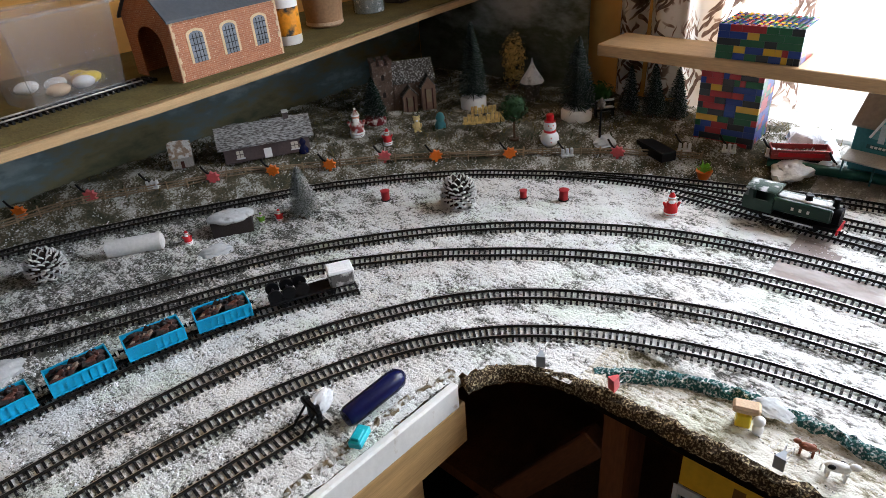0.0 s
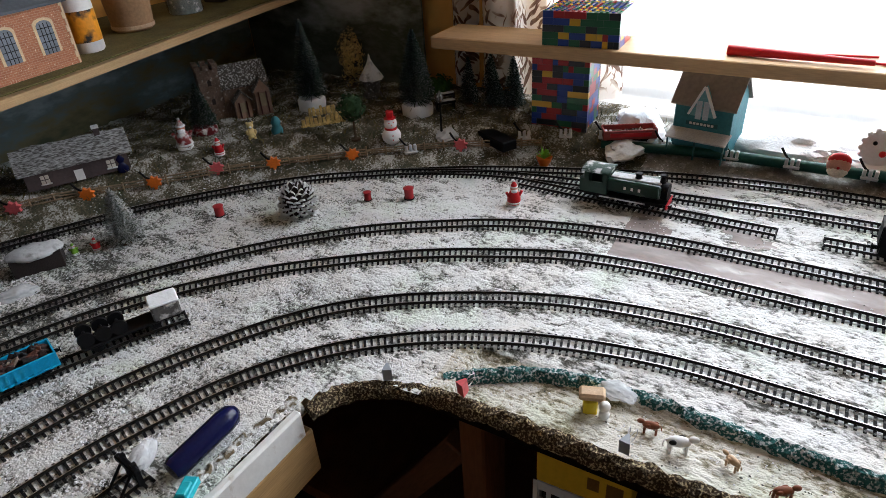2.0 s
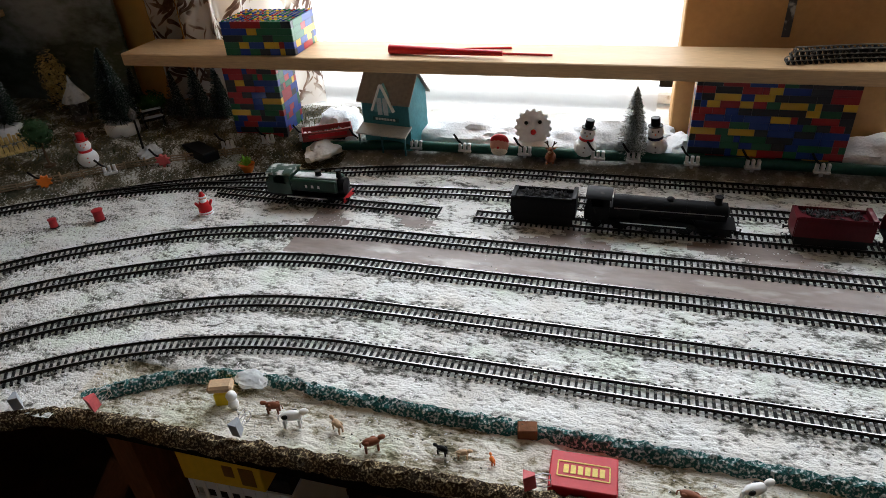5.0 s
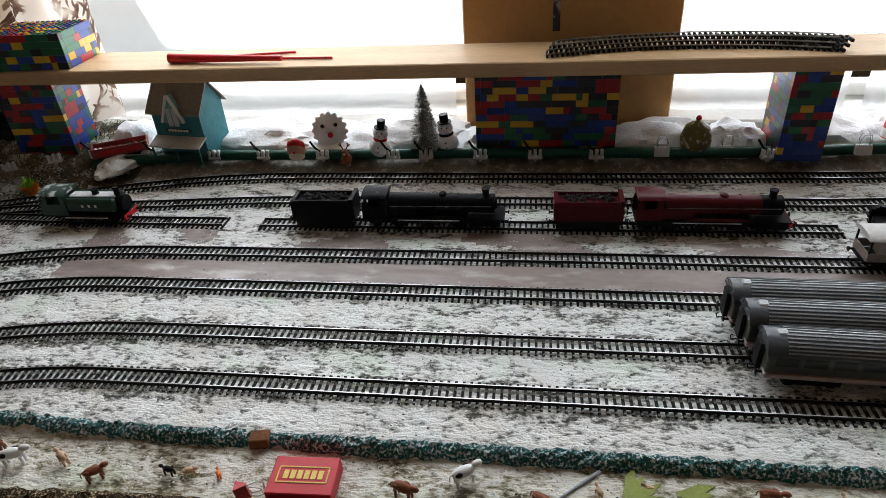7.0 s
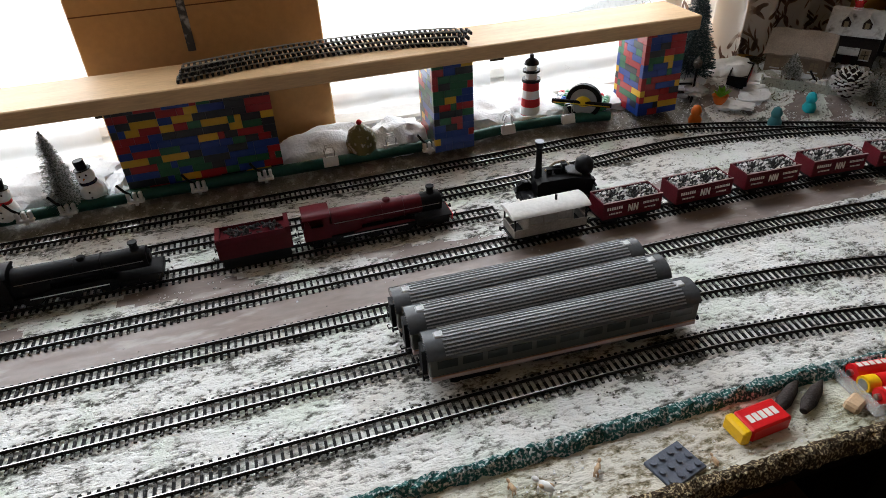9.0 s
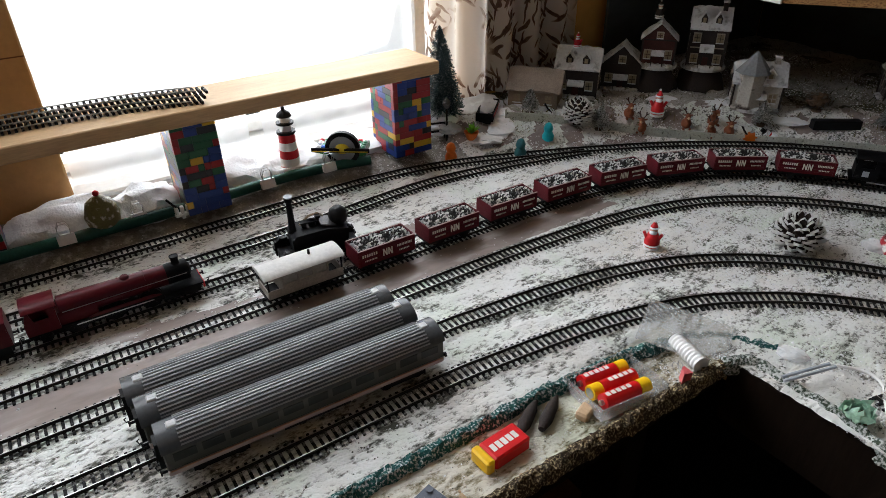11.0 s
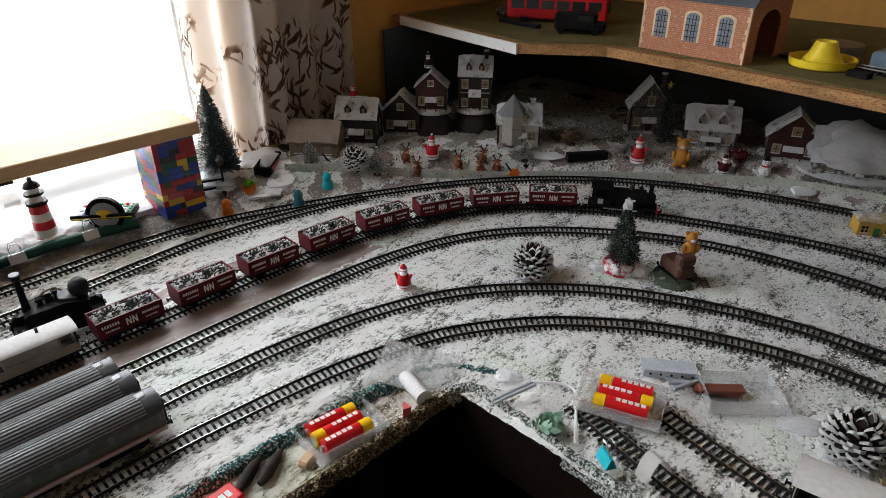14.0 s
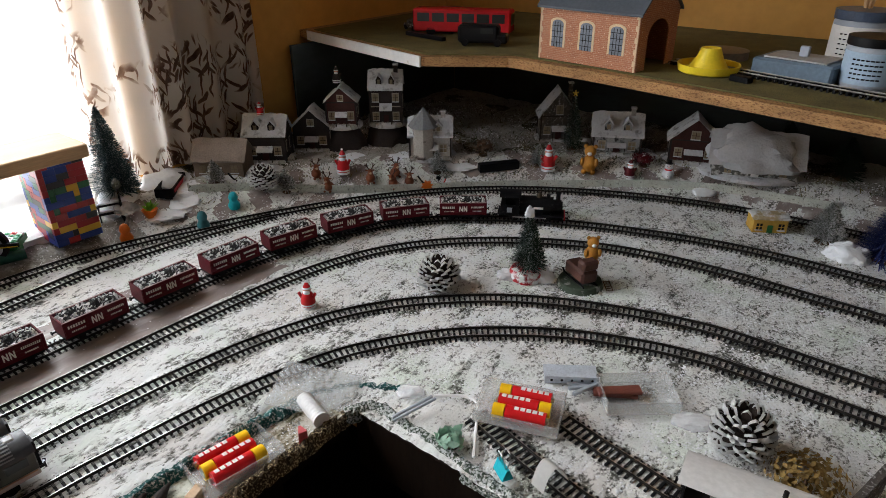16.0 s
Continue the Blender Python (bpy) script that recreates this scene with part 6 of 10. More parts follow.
G = lambda x, y, rz=0, dz=0: pose(x, y, gz(x, y) + dz, 0, 0, rz)
brush_tree(G(0.872, 0.770), 0.155, 0.025, "tall dark bottle-brush tree on a white round base", 1, pot_r=0.024, pot_h=0.022, n=2600)
brush_tree(G(0.915, 0.575), 0.142, 0.028, "tall snow-tipped bottle-brush tree on a white round base", 2, pot_r=0.026, pot_h=0.022, n=2800)
brush_tree(G(1.030, 0.635), 0.075, 0.012, "small dark bottle-brush tree", 3, base="wood", n=700)
brush_tree(G(0.990, 0.475), 0.092, 0.019, "dark snow-speckled bottle-brush tree", 4, base="wood", n=1500)
brush_tree(G(0.996, 0.437), 0.090, 0.018, "dark snow-speckled bottle-brush tree", 5, base="wood", n=1500)
brush_tree(G(0.985, 0.515), 0.085, 0.016, "dark bottle-brush tree in the corner", 15, base="wood", n=1000)
brush_tree(G(0.708, 0.862), 0.085, 0.019, "snow-dusted dark tree on a red skirted base", 6, base="pot", pot_r=0.02, pot_h=0.014, n=1900, pot_mat=mat("dark_red_skirt", (0.16, 0.012, 0.015), 0.8, scale=100, second=(0.6, 0.58, 0.56), mix_at=0.58, mix_scale=110))
brush_tree(G(0.449, 0.733), 0.080, 0.021, "snow-covered bushy tree beside the track", 7, NEEDLESN, base="wood", n=2000)
brush_tree(pose(0.987, -0.228, 0.016), 0.102, 0.021, "frosted bottle-brush tree on the window sill", 8, NEEDLESN, base="wood", n=1800)
brush_tree(pose(1.020, -1.130, 0.016), 0.172, 0.032, "tall blue-green frosted tree on a round white base", 9, mat("frosted_blue_green_bristle", (0.03, 0.07, 0.075), 0.7, scale=300, vary=0.4, bump=0, second=(0.5, 0.55, 0.58), mix_at=0.60, mix_scale=420), pot_r=0.029, pot_h=0.032, n=3000)
brush_tree(G(0.566, -1.790), 0.105, 0.018, "dark decorated tree topped with a gold star", 10, base="wood", n=1300)
bm = bmesh.new()
for k in range(5):
    v = b_box(bm, -0.001, 0.001, -0.0008, 0.0008, 0, 0.006)
    turned(bm, v, Matrix.Rotation(k * 2 * math.pi / 5, 4, "Y"))
solid("tree_star", bm, mat("gold_star_paint", (0.7, 0.5, 0.08), 0.3, 0.7), pose(0.566, -1.790, gz(0.566, -1.79) + 0.108, 0, 0, 50), "small gold star on the tree's tip", "star")
brush_tree(pose(0.403, -1.372, 0.0), 0.100, 0.022, "Christmas tree with red skirt on a snowy base", 11, NEEDLE, pot_r=0.022, pot_h=0.016, n=1800, pot_mat=mat("red_skirt_with_snow", (0.40, 0.02, 0.03), 0.7, scale=120, second=(0.8, 0.8, 0.8), mix_at=0.5, mix_scale=90))
wadding(pose(0.385, -1.385, 0.0), 0.017, 0.014, 0.016, 21)
wadding(pose(0.424, -1.358, 0.0), 0.014, 0.012, 0.012, 22)
wadding(pose(0.402, -1.371, 0.094), 0.006, 0.006, 0.012, 23, "snow_tuft", "tuft of white snow on the tree's tip")
brush_tree(G(0.112, -1.735), 0.066, 0.026, "white snowed bush behind the far line", 12, NEEDLESN, base="wood", n=1600)
brush_tree(G(0.036, -1.72), 0.098, 0.034, "blue frosted tree in white wadding", 13, BLUENEEDLE, base="wood", n=2000)
wadding(pose(0.075, -1.70, 0.002), 0.03, 0.025, 0.02, 24)
brush_tree(G(0.23, -1.95), 0.085, 0.03, "dark shrub against the backdrop", 14, mat("black_green_bristle", (0.012, 0.025, 0.014), 0.8, scale=300), base="wood", n=1300)
brush_tree(G(0.13, -1.93), 0.075, 0.03, "dark shrub against the backdrop", 16, mat("black_green_bristle", (0.012, 0.025, 0.014), 0.8), base="wood", n=1300)


def leaf_clump(m, r, h, label, seed, material, trunk=0.0, n=420, name="bush", size=0.0035):
    t = thing(name, m, label, "bush")
    bm = bmesh.new()
    b_cyl(bm, (0, 0, (trunk + r * 0.6) / 2), 0.0022, trunk + r * 0.6, "z", 7, 0.0014)
    b_cyl(bm, (0, 0, 0.0015), 0.008, 0.003, "z", 10)
    part("trunk", bm, BARK, t)
    rnd = random.Random(seed)
    verts, faces = [], []
    for _ in range(n):
        d = Vector((rnd.gauss(0, 1), rnd.gauss(0, 1), rnd.gauss(0, 1))).normalized()
        k = rnd.uniform(0.55, 1.05) * (1 + 0.2 * noise.noise(d * 2 + Vector((seed, 0, 0))))
        c = Vector((d.x * r * k, d.y * r * k, trunk + h / 2 + d.z * h / 2 * k))
        u, w = d.orthogonal().normalized(), None
        u = (Matrix.Rotation(rnd.random() * 6.3, 3, d) @ u + d * rnd.uniform(-0.5, 0.5)).normalized()
        w = d.cross(u)
        s = size * rnd.uniform(0.6, 1.3)
        b = len(verts)
        verts += [tuple(c - u * s), tuple(c + w * s * 0.55), tuple(c + u * s), tuple(c - w * s * 0.55)]
        faces.append((b, b + 1, b + 2, b + 3))
    me = bpy.data.meshes.new("crown")
    me.from_pydata(verts, [], faces)
    me.materials.append(material)
    ob = new("crown", me)
    ob.parent = t
    return t


leaf_clump(G(0.795, 0.616), 0.022, 0.045, "dark green ball-shaped tree on a thin trunk", 1, mat("topiary_green", (0.02, 0.055, 0.018), 0.8, scale=200, vary=0.5), 0.030, 700, "topiary_tree")
leaf_clump(G(1.005, 0.585), 0.025, 0.036, "bright green rounded bush by the corner post", 2, mat("bush_green", (0.035, 0.12, 0.02), 0.8, scale=200, vary=0.4), 0.004, 600)
leaf_clump(G(1.000, 0.775), 0.025, 0.105, "gold glitter oval bush", 3, GOLD, 0.004, 900, "gold_bush")
for x, y, z in ((0.878, 0.330, 0), (0.957, -1.147, 0)):
    basket = thing("flower_basket", G(x, y), "lime green plant in an orange basket", "plant", "lime plants")
    bm = bmesh.new()
    b_lathe(bm, [(0.007, 0), (0.012, 0.012), (0.0125, 0.013), (0.010, 0.011), (0.006, 0.002)], (0, 0, 0), 12)
    part("basket", bm, ORANGE, basket, smooth=True)
    bm = bmesh.new()
    rnd = random.Random(4)
    for k in range(26):
        a, e = rnd.random() * 6.3, rnd.uniform(0.2, 1.1)
        L = rnd.uniform(0.012, 0.02)
        v = b_prism(bm, [(-0.001, 0), (0.001, 0), (0.0028, L * 0.6), (0, L), (-0.0028, L * 0.6)], -0.0003, 0.0003, "y")
        turned(bm, v, Matrix.Translation((0, 0, 0.010)) @ Matrix.Rotation(a, 4, "Z") @ Matrix.Rotation(e, 4, "X"))
    part("leaves", bm, LIME, basket, "lime green leaves", kind="stuff")


def cone_scale_mesh():
    """One woody scale, pointing along x: dark body, white-painted rim round the tip."""
    bm = bmesh.new()
    pts = [(-0.18, 0.0), (0.18, 0.0), (0.42, 0.60), (0.30, 0.88), (0.0, 1.10), (-0.30, 0.88), (-0.42, 0.60)]
    lo, hi = [], []
    for u, v in pts:
        lift = 0.16 * v * v
        lo.append(bm.verts.new((v, u, lift - 0.03 - 0.05 * v)))
        hi.append(bm.verts.new((v, u * 0.95, lift + 0.13 * (0.2 + v))))
    inner = [bm.verts.new((v * 0.87, u * 0.78, 0.16 * v * v * 0.76 + 0.115 * (0.2 + v))) for u, v in pts[2:]]
    k = len(pts)
    bm.faces.new(lo[::-1])
    bm.faces.new((hi[0], hi[1], hi[2], inner[0], inner[4], hi[6]))
    bm.faces.new(inner)
    for i in range(4):
        bm.faces.new((hi[2 + i], hi[3 + i], inner[1 + i], inner[i])).material_index = 1
    for i in range(k):
        f = bm.faces.new((lo[i], lo[(i + 1) % k], hi[(i + 1) % k], hi[i]))
        if 2 <= i <= 5:
            f.material_index = 1
    bmesh.ops.recalc_face_normals(bm, faces=bm.faces[:])
    return mesh_of("scale", bm, [CONE, CONETIP])


SCALE_MESH = cone_scale_mesh()


def pine_cone(m, R, H, label, scales=92, seed=0):
    """A squat open cone: scales fan out from a dark core over a rounded outline."""
    c = thing("pine_cone", m, label, "pine cone", "snow-painted pine cones")
    rnd = random.Random(seed + int(R * 1e5))
    mid = H * 0.42
    bm = bmesh.new()
    b_lathe(bm, [(R * 0.3, 0), (R * 0.50, H * 0.15), (R * 0.55, H * 0.45), (R * 0.35, H * 0.75), (0.0005, H * 0.86)], (0, 0, 0), 12)
    part("core", bm, CONE, c, smooth=True)
    for i in range(scales):
        u = (i + 0.5) / scales
        phi = math.asin(-0.62 + 1.58 * u)
        reach = 1 / math.sqrt((math.cos(phi) / R) ** 2 + (math.sin(phi) / (H * 0.58 if phi > 0 else mid * 1.15)) ** 2)
        s = R * (0.62 - 0.16 * u) * rnd.uniform(0.92, 1.06)
        aim = Matrix.Translation((0, 0, mid)) @ Matrix.Rotation(i * 2.39996 + rnd.uniform(-0.08, 0.08), 4, "Z") @ Matrix.Rotation(-phi, 4, "Y")
        same_part("scale", SCALE_MESH, c, aim @ Matrix.Translation((reach - s, 0, 0)) @ Matrix.Rotation(rnd.uniform(-0.1, 0.2), 4, "Y") @ Matrix.Diagonal((s, s * 0.92, s * 0.95, 1)))
    return c


pine_cone(pose(0.601, 0.567, -0.0005), 0.0255, 0.052, "brown pine cone with white-painted scale tips, standing upright")
pine_cone(pose(0.478, -1.278, -0.0005, 0, 0, 40), 0.0275, 0.050, "dark pine cone with frosted white scale tips")
pine_cone(G(0.895, -1.320, 0, 0.001), 0.025, 0.046, "pine cone with white tips standing in the village")
pine_cone(pose(0.082, -1.222, 0.0), 0.027, 0.054, "large dark pine cone with white-painted tips", 110)
pine_cone(pose(0.140, 0.862, 0.0), 0.024, 0.046, "dark weathered pine cone in the snow")


# ---------------------------------------------------------------- figures and small ornaments, each one plain shape
def snowman(m, h, label, hat=BLACKPL, scarf=RED, tilt=0):
    bm = bmesh.new()
    b_ball(bm, (0, 0, h * 0.26), h * 0.27, 1, 1, 0.95, 14, 0)
    b_ball(bm, (0, 0, h * 0.62), h * 0.185, 1, 1, 1, 14, 0)
    b_lathe(bm, [(h * 0.17, 0), (h * 0.18, h * 0.03), (h * 0.165, h * 0.06)], (0, 0, h * 0.455), 14, 1)
    b_cyl(bm, (0, 0, h * 0.775), h * 0.17, h * 0.02, "z", 14, None, 2)
    b_cyl(bm, (0, 0, h * 0.87), h * 0.105, h * 0.2, "z", 14, None, 2)
    b_cyl(bm, (h * 0.2, 0, h * 0.62), h * 0.025, h * 0.10, "x", 8, 0.0002, 3)
    for s in (-1, 1):
        b_ball(bm, (h * 0.155, s * h * 0.06, h * 0.68), h * 0.02, 1, 1, 1, 6, 2)
    for z in (0.22, 0.34):
        b_ball(bm, (h * 0.255, 0, h * z), h * 0.02, 1, 1, 1, 6, 2)
    return solid("snowman", bm, [COTTON, scarf, hat, ORANGE], m @ pose(0, 0, 0, tilt, 0, 0), label, "snowman", smooth=True)


def santa(m, h, label, coat=RED, name="santa_figurine"):
    bm = bmesh.new()
    b_cyl(bm, (0, 0, h * 0.04), h * 0.25, h * 0.08, "z", 14, None, 2)
    b_lathe(bm, [(h * 0.22, h * 0.06), (h * 0.25, h * 0.12), (h * 0.24, h * 0.3), (h * 0.17, h * 0.52), (h * 0.10, h * 0.58)], (0, 0, 0), 14, 0)
    b_lathe(bm, [(h * 0.255, 0), (h * 0.27, h * 0.03), (h * 0.255, h * 0.06)], (0, 0, h * 0.12), 14, 2)
    b_ball(bm, (0, 0, h * 0.66), h * 0.135, 1, 1, 1, 12, 1)
    b_ball(bm, (h * 0.06, 0, h * 0.58), h * 0.12, 0.8, 1, 1.1, 12, 2)
    b_lathe(bm, [(h * 0.145, 0), (h * 0.15, h * 0.03), (h * 0.14, h * 0.05)], (0, 0, h * 0.72), 12, 2)
    b_cyl(bm, (0, 0, h * 0.86), h * 0.13, h * 0.2, "z", 12, h * 0.02, 0)
    b_ball(bm, (0, 0, h * 0.96), h * 0.045, 1, 1, 1, 8, 2)
    for s in (-1, 1):
        v = b_cyl(bm, (0, 0, 0), h * 0.06, h * 0.26, "z", 8, h * 0.05, 0)
        turned(bm, v, Matrix.Translation((h * 0.04, s * h * 0.22, h * 0.44)) @ Matrix.Rotation(s * -0.5, 4, "X"))
    return solid(name, bm, [coat, FLESH, COTTON], m, label, "figurine", smooth=True)


WEST = 180
snowman(G(0.815, 0.560, -135), 0.056, "white snowman ornament with a red hat and scarf", RED)
santa(G(0.650, 0.843, -130), 0.050, "white and red Santa figurine beside a snowy tree", mat("dusted_red_paint", (0.30, 0.05, 0.05), 0.7, scale=100, second=(0.7, 0.68, 0.66), mix_at=0.5, mix_scale=90))
santa(G(0.660, 0.778, -130), 0.030, "small red Santa figurine on the turf bank")
santa(pose(0.748, 0.318, 0.0, 0, 0, -140), 0.037, "red Santa figurine standing in the snow")
snowman(pose(0.976, -0.162, 0.016, 0, 0, WEST), 0.058, "white snowman ornament with black hat and red scarf", BLACKPL, RED, -8)
snowman(pose(0.990, -0.262, 0.016, 0, 0, WEST), 0.060, "white snowman ornament with black hat and dark scarf", BLACKPL, NAVY, 6)
santa(G(0.837, -1.450, 130), 0.046, "red Santa figurine with raised arms")
santa(G(0.566, -1.705, 115), 0.052, "white and red Santa figurine on a snow base")
snowman(G(0.376, -1.795, 110), 0.038, "small snowman ornament with black hat and red scarf")
snowman(G(0.685, -1.568, 130), 0.032, "white snowman ornament tipped over in the snow", BLACKPL, RED, 55)
santa(pose(0.580, -1.143, 0.0, 0, 0, 120), 0.038, "small red hooded figurine in the snow", RED, "red_figurine")
santa(G(0.434, -1.765, 110), 0.038, "dark red figurine with a white cap", MAROON, "red_figurine")
santa(G(0.984, -1.395, 130, 0.085), 0.026, "small Santa figurine standing on a roof")
santa(G(0.930, -1.535, 130, 0.125), 0.030, "small Santa figurine standing on a roof", STONEDK)


def bear(m, h, label, fur=BUFF, name="bear_figurine"):
    bm = bmesh.new()
    b_ball(bm, (0, 0, h * 0.32), h * 0.24, 0.9, 1, 1.25, 12, 0)
    b_ball(bm, (0, 0, h * 0.74), h * 0.19, 1, 1, 1, 12, 0)
    b_ball(bm, (h * 0.16, 0, h * 0.70), h * 0.08, 1, 1, 0.8, 8, 1)
    for s in (-1, 1):
        b_ball(bm, (0, s * h * 0.15, h * 0.9), h * 0.07, 0.6, 1, 1, 8, 0)
        b_ball(bm, (h * 0.1, s * h * 0.22, h * 0.4), h * 0.09, 1, 0.8, 1.6, 8, 0)
        b_ball(bm, (h * 0.12, s * h * 0.14, h * 0.08), h * 0.10, 1.4, 0.9, 0.8, 8, 0)
    return solid(name, bm, [fur, WHITEPL], m, label, "figurine", smooth=True)


bear(G(0.722, 0.769, -130), 0.030, "pale yellow bear figurine with a red cap", mat("pale_yellow_paint", (0.7, 0.55, 0.25), 0.5))
bear(G(0.501, -1.739, 110), 0.056, "golden brown bear figurine on a snow base", mat("golden_brown_paint", (0.5, 0.22, 0.03), 0.5))


def reindeer(m, h, label):
    """Seated painted reindeer with antlers, one plain shape."""
    bm = bmesh.new()
    b_ball(bm, (-h * 0.06, 0, h * 0.24), h * 0.24, 1.15, 0.95, 0.95, 12, 0)
    b_ball(bm, (h * 0.02, 0, h * 0.42), h * 0.15, 0.9, 0.95, 1.4, 12, 0)
    b_ball(bm, (h * 0.10, 0, h * 0.62), h * 0.135, 1.15, 0.9, 0.95, 12, 0)
    b_ball(bm, (h * 0.22, 0, h * 0.58), h * 0.075, 1.2, 0.9, 0.8, 8, 1)
    for s in (-1, 1):
        b_ball(bm, (h * 0.14, s * h * 0.13, h * 0.06), h * 0.075, 1.6, 0.8, 0.8, 8, 0)
        b_ball(bm, (h * 0.04, s * h * 0.15, h * 0.66), h * 0.05, 0.6, 1.5, 0.7, 8, 0)
        b_tube(bm, [(h * 0.06, s * h * 0.06, h * 0.72), (h * 0.03, s * h * 0.14, h * 0.86), (h * 0.06, s * h * 0.15, h * 1.0)], h * 0.028, 6, 2)
        b_tube(bm, [(h * 0.03, s * h * 0.14, h * 0.86), (h * 0.04, s * h * 0.25, h * 0.94)], h * 0.024, 6, 2)
    return solid("reindeer_ornament", bm, [BROWN, BUFF, mat("dark_antler_paint", (0.06, 0.025, 0.015), 0.6)], m, label, "figurine", "reindeer ornaments", smooth=True)


for x, y, turn in ((0.858, -1.405, 150), (0.826, -1.402, 115), (0.790, -1.470, 140), (0.756, -1.490, 110), (0.738, -1.515, 135), (0.768, -1.512, 160)):
    reindeer(G(x, y, turn), 0.038, "brown seated reindeer ornament of painted resin")
reindeer(pose(0.952, -0.119, 0.014, 0, 0, WEST), 0.034, "brown reindeer ornament by the window sill")
santa_face = bmesh.new()
b_ball(santa_face, (0, 0, 0.014), 0.014, 0.55, 1, 1, 14, 0)
b_ball(santa_face, (-0.002, 0, 0.020), 0.0135, 0.6, 1.02, 0.8, 14, 1)
b_ball(santa_face, (0.001, 0, 0.007), 0.0125, 0.65, 1, 0.75, 12, 2)
b_ball(santa_face, (0.009, 0, 0.014), 0.002, 1, 1, 1, 8, 1)
solid("santa_face_ornament", santa_face, [FLESH, RED, mat("cream_beard", (0.75, 0.66, 0.55), 0.8)], pose(0.962, -0.043, 0.018, 0, 0, WEST), "round Santa face ornament clipped to the sill", "ornament", smooth=True)
flake = thing("snowflake_ornament", pose(0.990, -0.087, 0.022, 0, -10, WEST), "white round snowflake ornament with eyes and red nose", "ornament")
bm = bmesh.new()
b_cyl(bm, (0, 0, 0.027), 0.0245, 0.004, "x", 26)
for k in range(16):
    a = 2 * math.pi * k / 16
    b_ball(bm, (0, 0.024 * math.cos(a), 0.027 + 0.024 * math.sin(a)), 0.004, 0.6, 1, 1, 8)
part("disc", bm, COTTON, flake, smooth=True)
for y, z, r, k in ((-0.010, 0.034, 0.0028, BLACKPL), (0.010, 0.036, 0.0028, BLACKPL), (0.001, 0.021, 0.0042, RED)):
    bm = bmesh.new()
    b_ball(bm, (0.003, y, z), r)
    part("nose" if k is RED else "eye", bm, k, flake, smooth=True)
# robin pot
bm = bmesh.new()
b_lathe(bm, [(0.012, 0), (0.019, 0.008), (0.021, 0.02), (0.016, 0.036), (0.007, 0.043), (0.002, 0.046)], (0, 0, 0), 16, 0)
b_ball(bm, (0.012, 0, 0.022), 0.010, 0.8, 1.1, 0.8, 10, 1)
b_ball(bm, (0, 0, 0.048), 0.004, 1, 1, 1, 8, 2)
solid("bell_ornament", bm, [mat("olive_brown_glaze", (0.16, 0.15, 0.06), 0.4, second=(0.6, 0.6, 0.55), mix_at=0.6), YELLOW, RED], pose(0.990, -0.601, 0.017, 0, 0, WEST), "green-brown bell ornament with a yellow front", "ornament", smooth=True)

# lighthouse
lh = thing("lighthouse", pose(1.014, -0.860, 0.016), "red and white striped toy lighthouse with a black lantern", "lighthouse")
zs = (0, 0.012, 0.024, 0.036, 0.048, 0.060)
for k, (a, b) in enumerate(zip(zs, zs[1:])):
    bm = bmesh.new()
    r0, r1 = 0.0155 - 0.0008 * k, 0.0155 - 0.0008 * (k + 1)
    b_cyl(bm, (0, 0, (a + b) / 2), r0, b - a, "z", 20, r1)
    part("band", bm, RED if k % 2 == 0 else WHITEPL, lh, "red painted band" if k % 2 == 0 else "white painted band", smooth=True)
for z, r, h, k in ((0.062, 0.0135, 0.004, BLACKPL), (0.069, 0.0085, 0.010, WHITEPL), (0.0755, 0.0125, 0.003, BLACKPL), (0.081, 0.0075, 0.008, WHITEPL)):
    bm = bmesh.new()
    b_cyl(bm, (0, 0, z), r, h, "z", 18)
    part("gallery" if k is BLACKPL else "lantern_room", bm, k, lh, smooth=True)
bm = bmesh.new()
b_lathe(bm, [(0.011, 0), (0.009, 0.005), (0.003, 0.009), (0.003, 0.013), (0.0005, 0.0145)], (0, 0, 0.085), 16)
part("cap", bm, BLACKPL, lh, smooth=True)

# toy-brick wheel contraption
wb = thing("brick_contraption", pose(1.008, -0.944, 0.017, 0, 0, -38), "toy-brick plate carrying a black geared wheel", "toy bricks")
bm = bmesh.new()
b_box(bm, -0.014, 0.024, -0.036, 0.042, 0.012, 0.020)
b_box(bm, -0.006, 0.016, -0.03, 0.03, 0, 0.012)
part("plate", bm, mat("green_brick_plate", (0.02, 0.22, 0.08), 0.35), wb)
rnd = random.Random(9)
for i in range(4):
    for j in range(9):
        bm = bmesh.new()
        x, y = -0.010 + i * 0.0085, -0.032 + j * 0.0085
        b_box(bm, x - 0.0038, x + 0.0038, y - 0.0038, y + 0.0038, 0.0202, 0.0238)
        b_cyl(bm, (x, y, 0.0245), 0.0024, 0.0016, "z", 8)
        part("brick", bm, rnd.choice([RED, GREYPL, mat("brick_blue", (0.01, 0.12, 0.55), 0.35), mat("green_brick_plate", (0, 0, 0)), WHITEPL]), wb)
bm = bmesh.new()
b_cyl(bm, (-0.022, -0.004, 0.026), 0.026, 0.007, "x", 30)
v = b_cyl(bm, (-0.0262, -0.004, 0.026), 0.0195, 0.001, "x", 30, None, 1)
part("wheel", bm, [BLACKPL, GREYPL], wb, "black rubber wheel", smooth=True)
bm = bmesh.new()
b_ball(bm, (-0.027, -0.004, 0.027), 0.009, 0.5, 1.2, 0.9)
part("hub", bm, YELLOW, wb, "yellow hub", smooth=True)
bm = bmesh.new()
b_box(bm, -0.031, -0.028, -0.045, 0.042, 0.022, 0.029, 0, 0.001)
part("arm", bm, BLACKPL, wb)
bm = bmesh.new()
